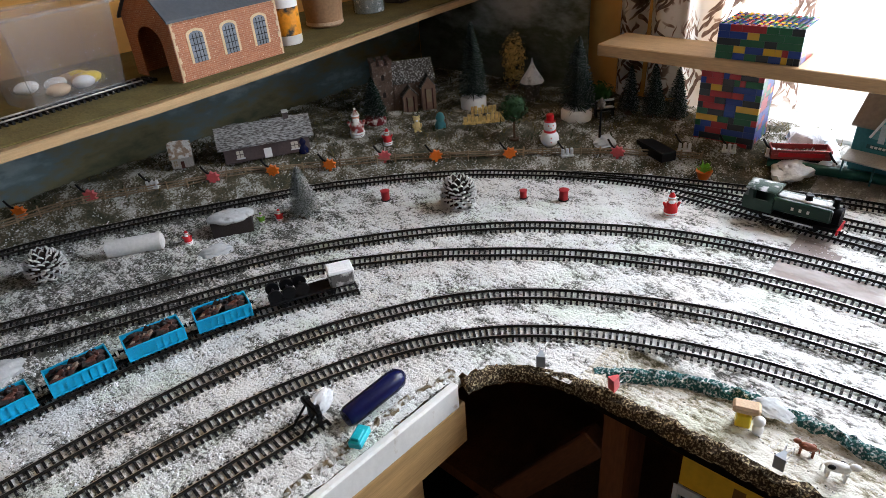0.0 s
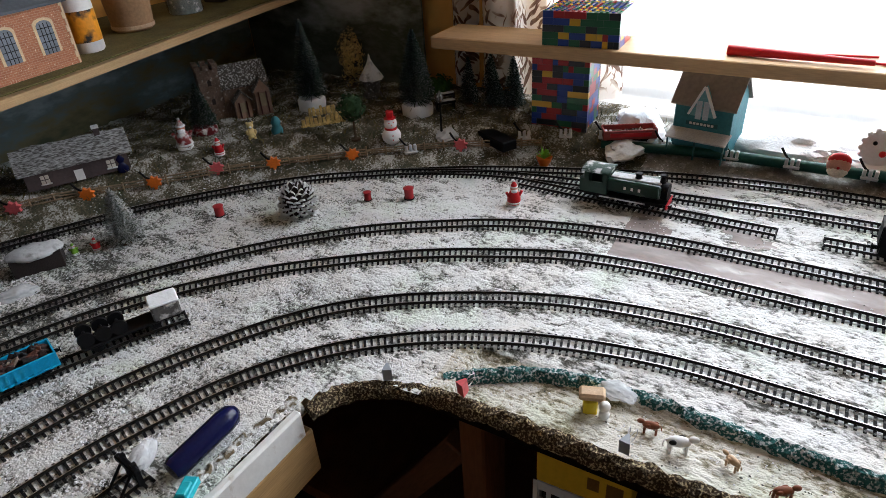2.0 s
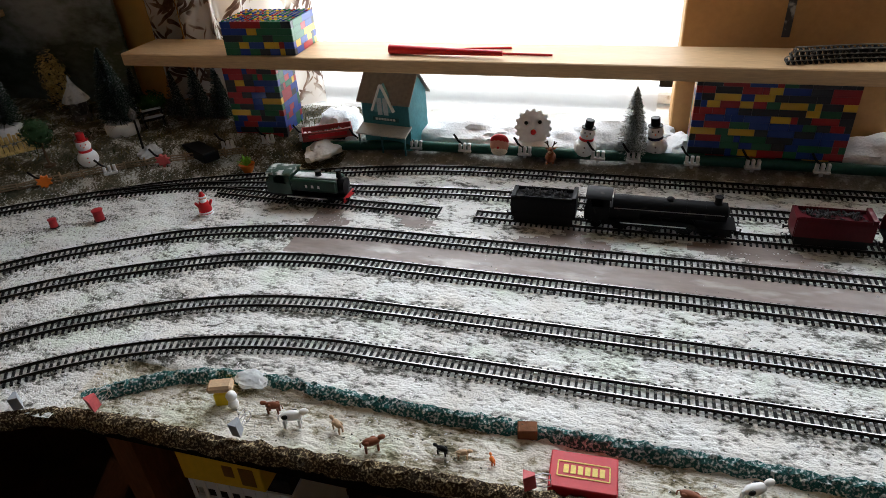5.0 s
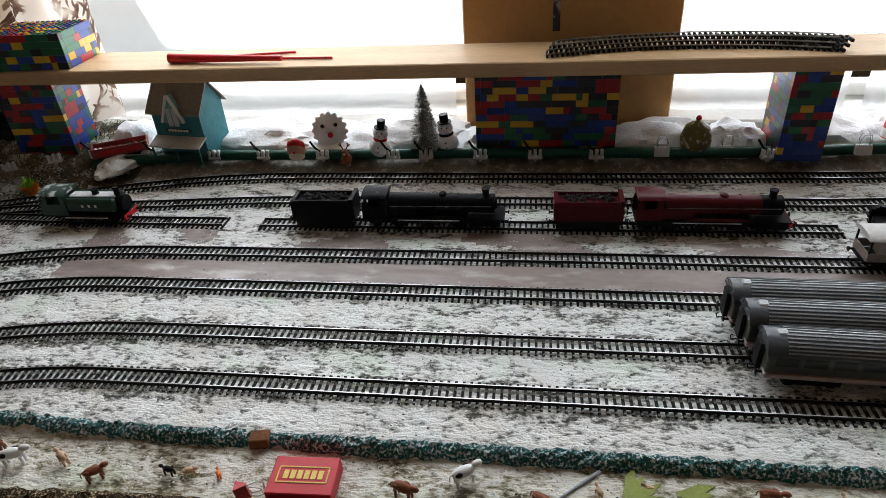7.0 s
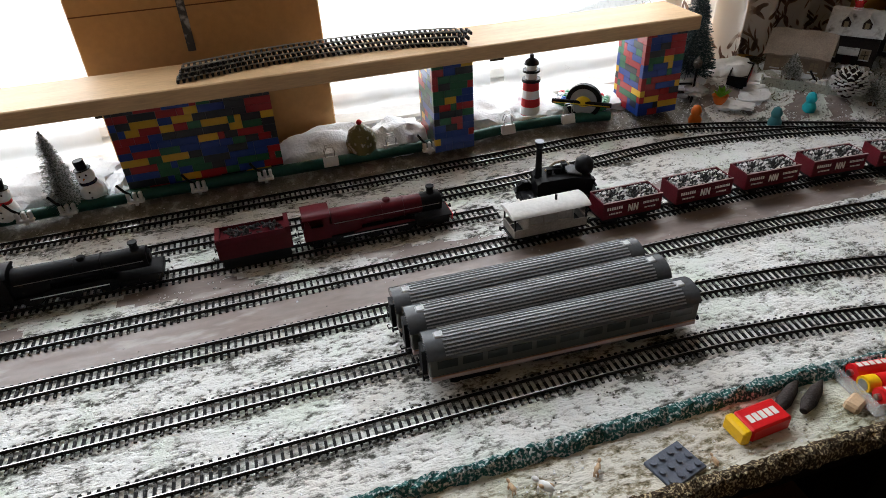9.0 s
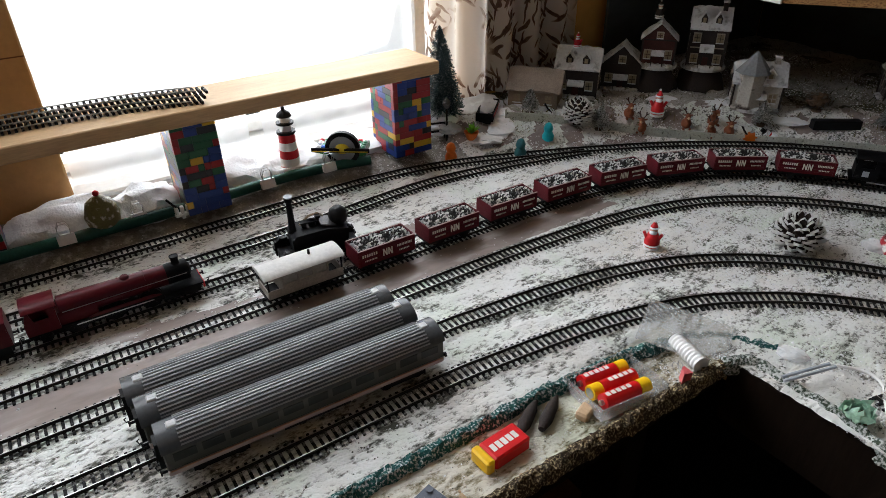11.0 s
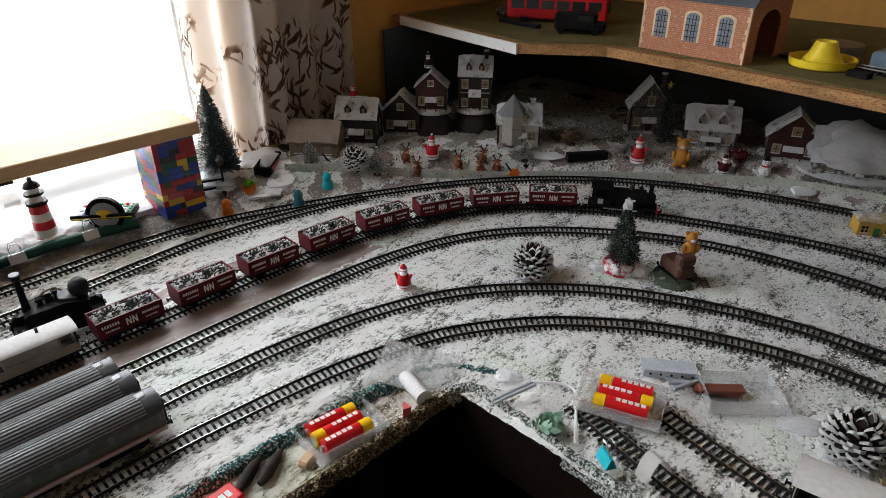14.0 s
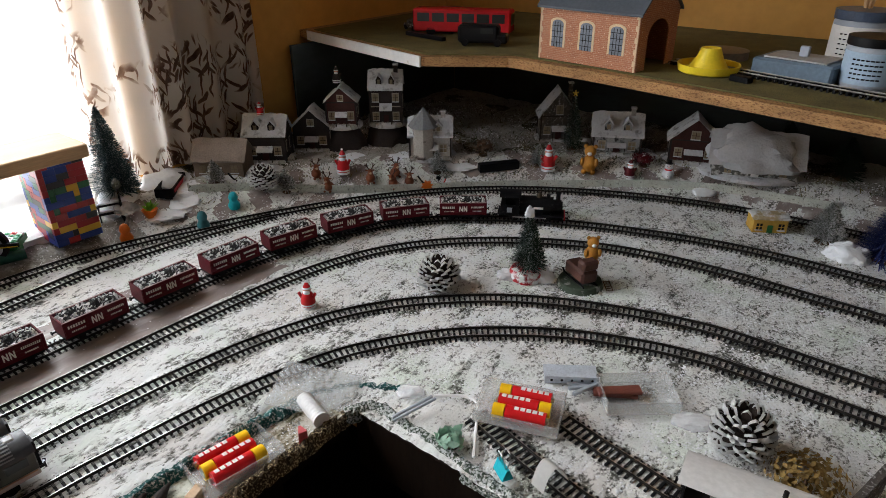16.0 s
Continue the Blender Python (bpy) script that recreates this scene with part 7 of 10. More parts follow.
b_box(bm, -0.0315, -0.0311, -0.043, 0.04, 0.0235, 0.0248)
part("arm_stripe", bm, YELLOW, wb)


# ---------------------------------------------------------------- buildings
def gable_house(m, w, d, h, rh, walls, roof, label, name="toy_house", windows=2, chimney=True, door=True, wmat=None, storeys=1, base=True, gable=False):
    """House with its front towards +x, w broad along y and d deep along x; the ridge runs along y, or along x for a gable front."""
    hs = thing(name, m, label, "house", "snowy village houses")
    if base:
        bm = bmesh.new()
        b_lathe(bm, [(1.0, -0.004), (1.02, 0.002), (0.9, 0.006)], (0, 0, 0), 16)
        turned(bm, bm.verts[:], Matrix.Diagonal((d * 0.72, w * 0.64, 1, 1)))
        part("snow_base", bm, ROOFSNOW, hs, smooth=True)
    span, length, axis = (w, d, "x") if gable else (d, w, "y")
    bm = bmesh.new()
    b_prism(bm, [(-span / 2, 0.002), (span / 2, 0.002), (span / 2, h), (0, h + rh * 0.96), (-span / 2, h)], -length / 2, length / 2, axis)
    part("wall", bm, walls, hs)
    t = 0.0040
    for s in (-1, 1):
        bm = bmesh.new()
        ov, nu, nv = 0.16, 6, 14
        sheet = [[], []]
        for side in (0, 1):
            for i in range(nu + 1):
                u = i / nu * (1 + ov)
                row = []
                for j in range(nv + 1):
                    q = length * 0.56 * (2 * j / nv - 1)
                    z = h + rh - rh * u
                    if side:
                        z += t * (0.75 + 0.9 * noise.noise(Vector((u * 3, q * 70, w * 900 + s)))) - 0.0022 * (abs(2 * j / nv - 1) ** 6)
                    row.append(bm.verts.new((s * span / 2 * u, q, z) if axis == "y" else (q, s * span / 2 * u, z)))
                sheet[side].append(row)
        lo, hi = sheet
        for i in range(nu):
            for j in range(nv):
                for g in (lo, hi):
                    bm.faces.new((g[i][j], g[i + 1][j], g[i + 1][j + 1], g[i][j + 1]))
        ring = [(i, 0) for i in range(nu + 1)] + [(nu, j) for j in range(1, nv + 1)] + [(i, nv) for i in range(nu - 1, -1, -1)] + [(0, j) for j in range(nv - 1, 0, -1)]
        for (i, j), (k, m_) in zip(ring, ring[1:] + ring[:1]):
            bm.faces.new((lo[i][j], lo[k][m_], hi[k][m_], hi[i][j]))
        bmesh.ops.recalc_face_normals(bm, faces=bm.faces[:])
        part("roof", bm, roof, hs, "snow-covered roof slope", smooth=True)
    snowy = roof is ROOFSNOW
    trim = mat("weathered_cream_trim", (0.34, 0.30, 0.24), 0.8, scale=160, vary=0.3)
    if snowy and not gable and rh > 0.02:
        for y in (-w * 0.2, w * 0.2):
            dm = new("dormer")
            dm.parent = hs
            dm.location = (d * 0.30, y, h + rh * 0.20)
            k = w * 0.085
            bm = bmesh.new()
            b_prism(bm, [(-k, -0.004), (k, -0.004), (k, rh * 0.34), (0, rh * 0.62), (-k, rh * 0.34)], -d * 0.20, d * 0.13, "x")
            part("dormer_wall", bm, walls, dm)
            for sd in (-1, 1):
                bm = bmesh.new()
                b_prism(bm, [(0, rh * 0.62), (sd * k * 1.35, rh * 0.26), (sd * k * 1.35, rh * 0.26 + 0.0028), (0, rh * 0.62 + 0.0032)], -d * 0.22, d * 0.17, "x")
                part("dormer_roof", bm, roof, dm)
            bm = bmesh.new()
            b_box(bm, d * 0.13, d * 0.13 + 0.0008, -k * 0.5, k * 0.5, rh * 0.06, rh * 0.34)
            part("dormer_pane", bm, wmat or mat("dim_warm_pane", (0.24, 0.19, 0.12), 0.5, scale=200), dm)
    if snowy:
        for z in ([h / storeys * k for k in range(1, storeys)] + [h * 0.06, h * 0.93]):
            bm = bmesh.new()
            b_box(bm, -d / 2 - 0.0008, d / 2 + 0.0008, -w / 2 - 0.0008, w / 2 + 0.0008, z, z + 0.0020)
            part("string_course", bm, trim if storeys > 1 else STONEDK, hs)
        for sx in (-1, 1):
            for sy in (-1, 1):
                bm = bmesh.new()
                b_box(bm, sx * d / 2 - 0.0016, sx * d / 2 + 0.0016, sy * w / 2 - 0.0016, sy * w / 2 + 0.0016, 0.002, h * 0.95)
                part("corner_post", bm, STONEDK, hs)
        for sy in (-1, 1):
            for x in (-d * 0.22, d * 0.22):
                bm = bmesh.new()
                b_box(bm, x - 0.0040, x + 0.0040, sy * w / 2 - 0.0010, sy * w / 2 + 0.0010, h * 0.34, h * 0.72)
                part("side_frame", bm, trim, hs)
                bm = bmesh.new()
                b_box(bm, x - 0.0028, x + 0.0028, sy * w / 2 - 0.0014, sy * w / 2 + 0.0014, h * 0.37, h * 0.69)
                part("side_pane", bm, STONEDK, hs)
    wm = wmat or mat("dim_warm_pane", (0.24, 0.19, 0.12), 0.5, scale=200)

    def opening(y, z0, hw, hh):
        win = new("window")
        win.parent = hs
        bm = bmesh.new()
        b_box(bm, d / 2 - 0.0005, d / 2 + 0.0006, y - hw, y + hw, z0, z0 + hh)
        part("pane", bm, wm, win)
        if snowy:
            for e0, e1, f0, f1 in ((y - hw - 0.0016, y - hw, z0, z0 + hh), (y + hw, y + hw + 0.0016, z0, z0 + hh), (y - hw - 0.0016, y + hw + 0.0016, z0 + hh, z0 + hh + 0.0020)):
                bm = bmesh.new()
                b_box(bm, d / 2 - 0.0004, d / 2 + 0.0013, e0, e1, f0, f1)
                part("window_frame", bm, trim, win)
        bm = bmesh.new()
        b_box(bm, d / 2, d / 2 + 0.0018, y - hw * 1.3, y + hw * 1.3, z0 - 0.0016, z0)
        part("sill", bm, ROOFSNOW, win)
        for bar in ((y - 0.0005, y + 0.0005, z0, z0 + hh), (y - hw, y + hw, z0 + hh * 0.5 - 0.0005, z0 + hh * 0.5 + 0.0005)):
            bm = bmesh.new()
            b_box(bm, d / 2, d / 2 + 0.0011, *bar)
            part("glazing_bar", bm, walls, win)

    for st in range(storeys):
        z0 = h * (st + 0.30) / storeys
        for k in range(windows):
            y = -w * 0.32 + w * 0.64 * (k / max(1, windows - 1))
            if door and st == 0 and abs(y) < w * 0.14:
                continue
            opening(y, z0, min(0.0055, w * 0.085), min(0.014, h * 0.40 / storeys))
    if gable:
        opening(0, h * 1.02, w * 0.08, rh * 0.36)
    if door:
        bm = bmesh.new()
        b_box(bm, d / 2 - 0.0005, d / 2 + 0.0008, -min(0.006, w * 0.08), min(0.006, w * 0.08), 0.002, min(0.021, h * 0.6))
        part("door", bm, mat("green_door_paint", (0.02, 0.14, 0.04), 0.6) if wmat is BLACKPL else WHITEPL if name == "cottage" else RESINRED, hs)
    if roof is ROOFSNOW:
        bm = bmesh.new()
        b_prism(bm, [(d / 2, h * 0.52), (d / 2 + 0.009, h * 0.42), (d / 2 + 0.009, h * 0.45), (d / 2, h * 0.60)], -w * 0.20, w * 0.20, "y")
        part("porch_roof", bm, ROOFSNOW, hs, "snowy porch roof")
        for k in (-1, 1):
            bm = bmesh.new()
            b_box(bm, d / 2 + 0.0070, d / 2 + 0.0082, k * w * 0.17 - 0.0006, k * w * 0.17 + 0.0006, 0.002, h * 0.44)
            part("porch_post", bm, STONEDK, hs)
        # snow along the wall foot, its colour already dimmed for shade
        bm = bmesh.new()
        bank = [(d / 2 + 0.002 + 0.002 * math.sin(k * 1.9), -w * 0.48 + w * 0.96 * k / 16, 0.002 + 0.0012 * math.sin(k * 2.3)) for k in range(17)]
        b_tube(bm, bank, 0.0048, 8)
        part("snow_bank", bm, BANKSNOW, hs, "snow banked along the wall, greyed in colour for shade", smooth=True)
    if chimney:
        bm = bmesh.new()
        b_box(bm, -0.004, 0.004, w * 0.26, w * 0.26 + 0.008, h + rh * 0.2, h + rh + 0.010)
        b_box(bm, -0.005, 0.005, w * 0.26 - 0.001, w * 0.26 + 0.009, h + rh + 0.010, h + rh + 0.013, 1)
        part("chimney", bm, [walls, ROOFSNOW], hs)
    return hs


# north bank
gable_house(G(0.512, 0.912, -118), 0.136, 0.05, 0.030, 0.024, mat("dull_purple_brown_card", (0.075, 0.055, 0.056), 0.8, scale=60), mat("dusted_slate_roof", (0.40, 0.40, 0.40), 0.85, scale=120, vary=0.3, bump=0.6, second=(0.08, 0.075, 0.07), mix_at=0.49, mix_scale=430, stretch=(1.0, 0.35, 1.6), soft=0.25), "long low cottage with a dusted slate roof and pale door", "cottage", 4, True, True, mat("cream_cottage_pane", (0.55, 0.52, 0.45), 0.6), 1, False)
gable_house(G(0.400, 0.985, -118), 0.032, 0.03, 0.022, 0.018, mat("grey_timber_hut", (0.33, 0.32, 0.30), 0.85, scale=120), mat("brown_hut_roof", (0.30, 0.22, 0.16), 0.85, second=(0.6, 0.6, 0.58), mix_at=0.5), "small grey timber hut on the bank", "hut", 1, False, True, None, 1, False)
castle = thing("ruined_castle", G(0.806, 0.880, -122), "brown-grey resin castle with a battlemented tower and red-framed gables", "castle")
CASTLE = mat("brown_grey_castle_resin", (0.135, 0.092, 0.070), 0.85, scale=160, vary=0.5, bump=0.8, second=(0.42, 0.39, 0.36), mix_at=0.66, mix_scale=200, soft=0.16)
bm = bmesh.new()
b_box(bm, -0.018, 0.018, -0.062, -0.026, 0, 0.088, 0, 0.001)
part("tower", bm, CASTLE, castle)
for k in range(3):
    for j in range(3):
        if k == 1 and j == 1:
            continue
        bm = bmesh.new()
        b_box(bm, -0.019 + k * 0.0145, -0.010 + k * 0.0145, -0.063 + j * 0.0145, -0.054 + j * 0.0145, 0.088, 0.097)
        part("merlon", bm, CASTLE, castle)
bm = bmesh.new()
b_prism(bm, [(-0.02, 0), (0.02, 0), (0.02, 0.055), (0, 0.082), (-0.02, 0.055)], -0.026, 0.050, "y")
part("hall", bm, CASTLE, castle)
bm = bmesh.new()
b_prism(bm, [(-0.024, 0.052), (0, 0.085), (0.024, 0.052), (0.024, 0.055), (0, 0.089), (-0.024, 0.055)], -0.028, 0.052, "y")
part("roof", bm, mat("dark_dusted_tiles", (0.07, 0.062, 0.055), 0.85, scale=200, vary=0.5, bump=0.9, second=(0.42, 0.42, 0.41), mix_at=0.56, mix_scale=330), castle, "dark roof dusted with snow")
for y, h in ((0.0, 0.045), (0.036, 0.062)):
    bm = bmesh.new()
    b_prism(bm, [(y - 0.013, 0), (y + 0.013, 0), (y + 0.013, h * 0.7), (y, h), (y - 0.013, h * 0.7)], 0.018, 0.034, "x")
    part("gable", bm, mat("brown_resin_gable", (0.24, 0.15, 0.11), 0.8, scale=120), castle)
    for sd in (-1, 1):
        bm = bmesh.new()
        b_prism(bm, [(y, h + 0.001), (y + sd * 0.016, h * 0.64), (y + sd * 0.016, h * 0.64 + 0.003), (y, h + 0.0045)], 0.016, 0.037, "x")
        part("gable_roof", bm, STONE, castle)
        bm = bmesh.new()
        b_box(bm, 0.0338, 0.0360, y + sd * 0.0065 - 0.0011, y + sd * 0.0065 + 0.0011, 0.002, h * 0.66)
        part("timber", bm, RESINRED, castle)
    bm = bmesh.new()
    b_box(bm, 0.0338, 0.0348, y - 0.005, y + 0.005, h * 0.25, h * 0.62)
    part("window", bm, mat("dim_warm_pane", (0, 0, 0)), castle)
for z in (0.030, 0.062):
    bm = bmesh.new()
    b_prism(bm, [(-0.047, z), (-0.041, z), (-0.041, z + 0.008), (-0.044, z + 0.011), (-0.047, z + 0.008)], 0.0175, 0.0186, "x")
    part("window", bm, STONEDK, castle)
lantern = thing("snow_lantern", G(0.965, 0.705), "grey frosted lantern ornament with a pointed roof", "lantern")
bm = bmesh.new()
b_lathe(bm, [(0.016, 0), (0.018, 0.004), (0.014, 0.010), (0.0155, 0.028), (0.013, 0.036)], (0, 0, 0), 8)
part("body", bm, STONE, lantern)
bm = bmesh.new()
b_lathe(bm, [(0.023, 0.034), (0.020, 0.040), (0.008, 0.058), (0.003, 0.068), (0.001, 0.078)], (0, 0, 0), 8)
part("roof", bm, ROOFSNOW, lantern)
sign = thing("greeting_sign", G(0.815, 0.700, -130), "gold painted greeting sign standing on the bank", "sign")
rnd = random.Random(3)
for row, (a, b, z) in enumerate(((-0.020, 0.022, 0.018), (-0.034, 0.036, 0.003))):
    y = a
    while y < b:
        wdt = rnd.uniform(0.004, 0.007)
        bm = bmesh.new()
        b_box(bm, -0.002, 0.002, y, y + wdt, z, z + rnd.uniform(0.010, 0.016), 0, 0.0006)
        part("lettering_bar", bm, GOLD, sign, "gold lettering bar")
        y += wdt + 0.001
bm = bmesh.new()
b_box(bm, -0.003, 0.003, -0.036, 0.038, 0, 0.004)
part("foot", bm, GOLD, sign)
for x, y, rz in ((0.955, 0.545, -130), (1.000, -1.105, 160)):
    seat = thing("snowy_bench", G(x, y, rz), "black garden bench with snow lying on it", "bench", "snowy benches")
    for z in (0.012, 0.024):
        bm = bmesh.new()
        b_box(bm, -0.003 if z > 0.02 else -0.006, 0.003 if z > 0.02 else 0.008, -0.017, 0.017, z, z + 0.003)
        part("slat", bm, BLACKPL, seat)
        bm = bmesh.new()
        b_box(bm, -0.002, 0.006 if z < 0.02 else 0.003, -0.015, 0.016, z + 0.003, z + 0.006, 0, 0.001)
        part("snow_cap", bm, COTTON, seat)
    for s in (-1, 1):
        bm = bmesh.new()
        b_box(bm, -0.005, 0.005, s * 0.015 - 0.001, s * 0.015 + 0.001, 0, 0.026)
        part("leg", bm, BLACKPL, seat)
for x, y, h in ((0.862, 0.497, 0.072), (0.985, -1.118, 0.070)):
    lp = thing("street_lamp", G(x, y), "dark model street lamp in a mound of snow", "street lamp", "model street lamps")
    bm = bmesh.new()
    b_cyl(bm, (0, 0, h * 0.4), 0.0022, h * 0.8, "z", 8, 0.0014)
    part("post", bm, BLACKPL, lp)
    bm = bmesh.new()
    b_lathe(bm, [(0.003, 0), (0.006, 0.004), (0.0065, 0.010), (0.002, 0.016), (0.0005, 0.018)], (0, 0, h * 0.78), 8)
    part("lantern", bm, STONE, lp)
    wadding(G(x + 0.004, y - 0.006), 0.020, 0.017, 0.011, int(x * 100))
bm = bmesh.new()
b_box(bm, -0.013, 0.013, -0.034, 0.034, 0, 0.015, 0, 0.001)
solid("dark_box", bm, BLACKPL, G(0.885, 0.412, -28), "black plastic box half hidden on the bank", "box")
bm = bmesh.new()
b_box(bm, -0.008, 0.008, -0.038, 0.038, 0, 0.015, 0, 0.001)
solid("dark_box", bm, BLACKPL, G(0.639, -1.652, -37), "black plastic box at the foot of the village", "box")

# south village
S = 128
gable_house(G(0.990, -1.310, S), 0.085, 0.06, 0.034, 0.026, mat("sandy_stone_cottage", (0.20, 0.15, 0.11), 0.85, scale=100), mat("thatch_with_snow", (0.26, 0.21, 0.17), 0.9, scale=120, vary=0.3), "low thatched cottage beside the curtain", "cottage", 3, False)
gable_house(G(0.985, -1.405, S), 0.072, 0.055, 0.055, 0.028, STONEDK, ROOFSNOW, "dark stone village house with snow on its roof", "toy_house", 3, False)
gable_house(G(0.968, -1.500, S), 0.066, 0.05, 0.050, 0.030, STONEDK, ROOFSNOW, "dark brown village house with two snowy gables", "toy_house", 2, False, gable=True)
gable_house(G(0.925, -1.540, S, 0.045), 0.056, 0.045, 0.050, 0.025, RESINRED, ROOFSNOW, "dark red village house high on the bank", "toy_house", 2, False, gable=True)
gable_house(G(0.880, -1.615, S, 0.040), 0.060, 0.05, 0.072, 0.028, STONEDK, ROOFSNOW, "tall dark village house with lit upper windows", "toy_house", 2, True, True, None, 2)
for x, y in ((0.925, -1.54), (0.88, -1.615)):
    bm = bmesh.new()
    bmesh.ops.create_icosphere(bm, subdivisions=3, radius=1)
    for v in bm.verts:
        k = 1 + 0.3 * noise.noise(v.co * 1.6 + Vector((x * 20, 0, 0)))
        v.co = Vector((v.co.x * 0.040 * k, v.co.y * 0.040 * k, max(-0.1, min(v.co.z, 0.92)) * 0.046))
    solid("dark_mound", bm, STONEDK, G(x, y), "dark rocky mound carrying a village house", "mound", smooth=True)
H5 = gable_house(G(0.762, -1.605, S), 0.075, 0.055, 0.046, 0.026, mat("cream_halftimber", (0.42, 0.40, 0.36), 0.8, scale=90, second=(0.06, 0.045, 0.04), mix_at=0.62, mix_scale=70), ROOFSNOW, "white half-timbered inn with a round tower", "toy_house", 3, True)
bm = bmesh.new()
b_cyl(bm, (0, 0, 0.032), 0.023, 0.060, "z", 8)
tower = part("tower", bm, mat("cream_halftimber", (0, 0, 0)), H5)
bm = bmesh.new()
b_cyl(bm, (0, 0, 0.078), 0.029, 0.034, "z", 8, 0.001)
roof5 = part("tower_roof", bm, mat("grey_tower_roof", (0.20, 0.21, 0.22), 0.8, scale=80), H5)
tower.location = roof5.location = (0.018, -0.012, 0)
gable_house(G(0.625, -1.835, S), 0.070, 0.05, 0.055, 0.045, STONE, ROOFSNOW, "grey church with a snowy steep roof", "church", 2, True, gable=True)
gable_house(G(0.497, -1.835, 118), 0.085, 0.055, 0.040, 0.032, mat("dark_halftimber", (0.30, 0.31, 0.31), 0.8, scale=90, second=(0.04, 0.04, 0.04), mix_at=0.55, mix_scale=90), ROOFSNOW, "dark half-timbered house with a snowy roof", "toy_house", 3, True)
gable_house(G(0.365, -1.872, 112), 0.080, 0.055, 0.046, 0.036, RESINRED, ROOFSNOW, "dark red chapel with arched windows", "toy_house", 3, False, gable=True)
gable_house(G(0.258, -1.868, 112), 0.135, 0.07, 0.030, 0.042, mat("black_beam_cottage", (0.10, 0.10, 0.09), 0.85, scale=90, second=(0.45, 0.45, 0.43), mix_at=0.56, mix_scale=110), mat("grey_wadding_roof", (0.50, 0.51, 0.52), 0.95, scale=60, vary=0.12, bump=0.8), "cottage under a thick blanket of wadding snow", "cottage", 4, False)
wadding(G(0.256, -1.864, 112, 0.024), 0.050, 0.080, 0.054, 33, "roof_snow", "thick wadding snow over a cottage roof", mat("grey_wadding_roof", (0, 0, 0)))
gable_house(pose(0.190, -1.726, 0.0, 0, 0, 122), 0.050, 0.030, 0.024, 0.003, mat("yellow_card_hut", (0.46, 0.28, 0.05), 0.7, scale=60), mat("yellow_card_roof", (0.40, 0.32, 0.18), 0.8, scale=60, second=(0.6, 0.6, 0.58), mix_at=0.48, mix_scale=60), "flat-roofed yellow card hut with a green door", "hut", 2, False, True, BLACKPL, 1, False)
leaf_clump(G(0.68, -1.66), 0.02, 0.03, "dark bare bush among the houses", 7, BARK, 0.004, 250)
leaf_clump(G(0.425, -1.80), 0.022, 0.025, "dark red bush by the chapel", 8, MAROON, 0.002, 250)
for x, y in ((0.93, -1.36), (0.70, -1.61), (0.80, -1.56), (0.44, -1.85), (0.31, -1.80), (0.56, -1.85), (0.98, -1.23), (0.87, -1.50)):
    wadding(G(x, y, 300 * x), 0.030, 0.020, 0.005, int(1000 * x + 7), "snow_drift", "low drift of white wadding between houses")
for x, y in ((0.868, -1.345), (0.585, -1.70), (0.952, -1.265), (0.72, -1.572)):
    brush_tree(G(x, y), 0.045, 0.015, "small snowy twig tree in the village", int(x * 99), NEEDLESN, base="wood", n=700)


# ---------------------------------------------------------------- fences, pegs, flex and clips
def twig_fence(name, pts, label, material, h=0.014, plank=False):
    line = smooth_line(pts, 0.03)
    fence = thing(name, Matrix(), label, "fence")
    rnd = random.Random(len(pts))
    for p in line:
        bm = bmesh.new()
        z = gz(p[0], p[1])
        b_box(bm, p[0] - 0.0011, p[0] + 0.0011, p[1] - 0.0011, p[1] + 0.0011, z - 0.002, z + h * rnd.uniform(0.9, 1.25))
        part("post", bm, material, fence)
    for k in range(1 if plank else 3):
        for a, b in zip(line[:-1:2], list(line[2::2]) + [line[-1]]):
            bm = bmesh.new()
            za, zb = gz(*a), gz(*b)
            zz = h * (0.3 + 0.28 * k) if not plank else h * 0.5
            if plank:
                d = (b - a) / (np.linalg.norm(b - a) + 1e-9)
                q = np.array((-d[1], d[0])) * 0.0008
                lo = [(*(a - q), za), (*(b - q), zb), (*(b + q), zb), (*(a + q), za)]
                vs = [bm.verts.new(v) for v in lo] + [bm.verts.new((v[0], v[1], v[2] + h * 0.85)) for v in lo]
                for f in ((0, 1, 5, 4), (1, 2, 6, 5), (2, 3, 7, 6), (3, 0, 4, 7), (4, 5, 6, 7), (3, 2, 1, 0)):
                    bm.faces.new([vs[i] for i in f])
            else:
                j = lambda: rnd.uniform(-0.0012, 0.0012)
                mid = (a + b) / 2
                b_tube(bm, [(a[0], a[1], za + zz + j()), (mid[0] + j(), mid[1] + j(), (za + zb) / 2 + zz + j()), (b[0], b[1], zb + zz + j())], 0.0012, 5)
            part("rail", bm, material, fence)
    return fence


twig_fence("twig_fence", [(0.10, 1.045), (0.20, 1.025), (0.293, 0.985), (0.36, 0.945), (0.42, 0.915), (0.49, 0.872), (0.55, 0.825), (0.61, 0.775), (0.674, 0.715), (0.731, 0.647), (0.785, 0.572), (0.834, 0.497), (0.872, 0.425), (0.905, 0.345)], "rustic twig fence along the outer line", TWIG)
twig_fence("stone_wall_fence", [(0.960, -1.22), (0.925, -1.275), (0.87, -1.345), (0.806, -1.42), (0.74, -1.495), (0.668, -1.565), (0.59, -1.635), (0.517, -1.69), (0.43, -1.745), (0.350, -1.785), (0.25, -1.815), (0.10, -1.835)], "low pale snowy fence in front of the village", mat("pale_snowy_fence", (0.50, 0.52, 0.46), 0.9, scale=120, vary=0.3, second=(0.10, 0.10, 0.08), mix_at=0.64, mix_scale=260), 0.0175, True)


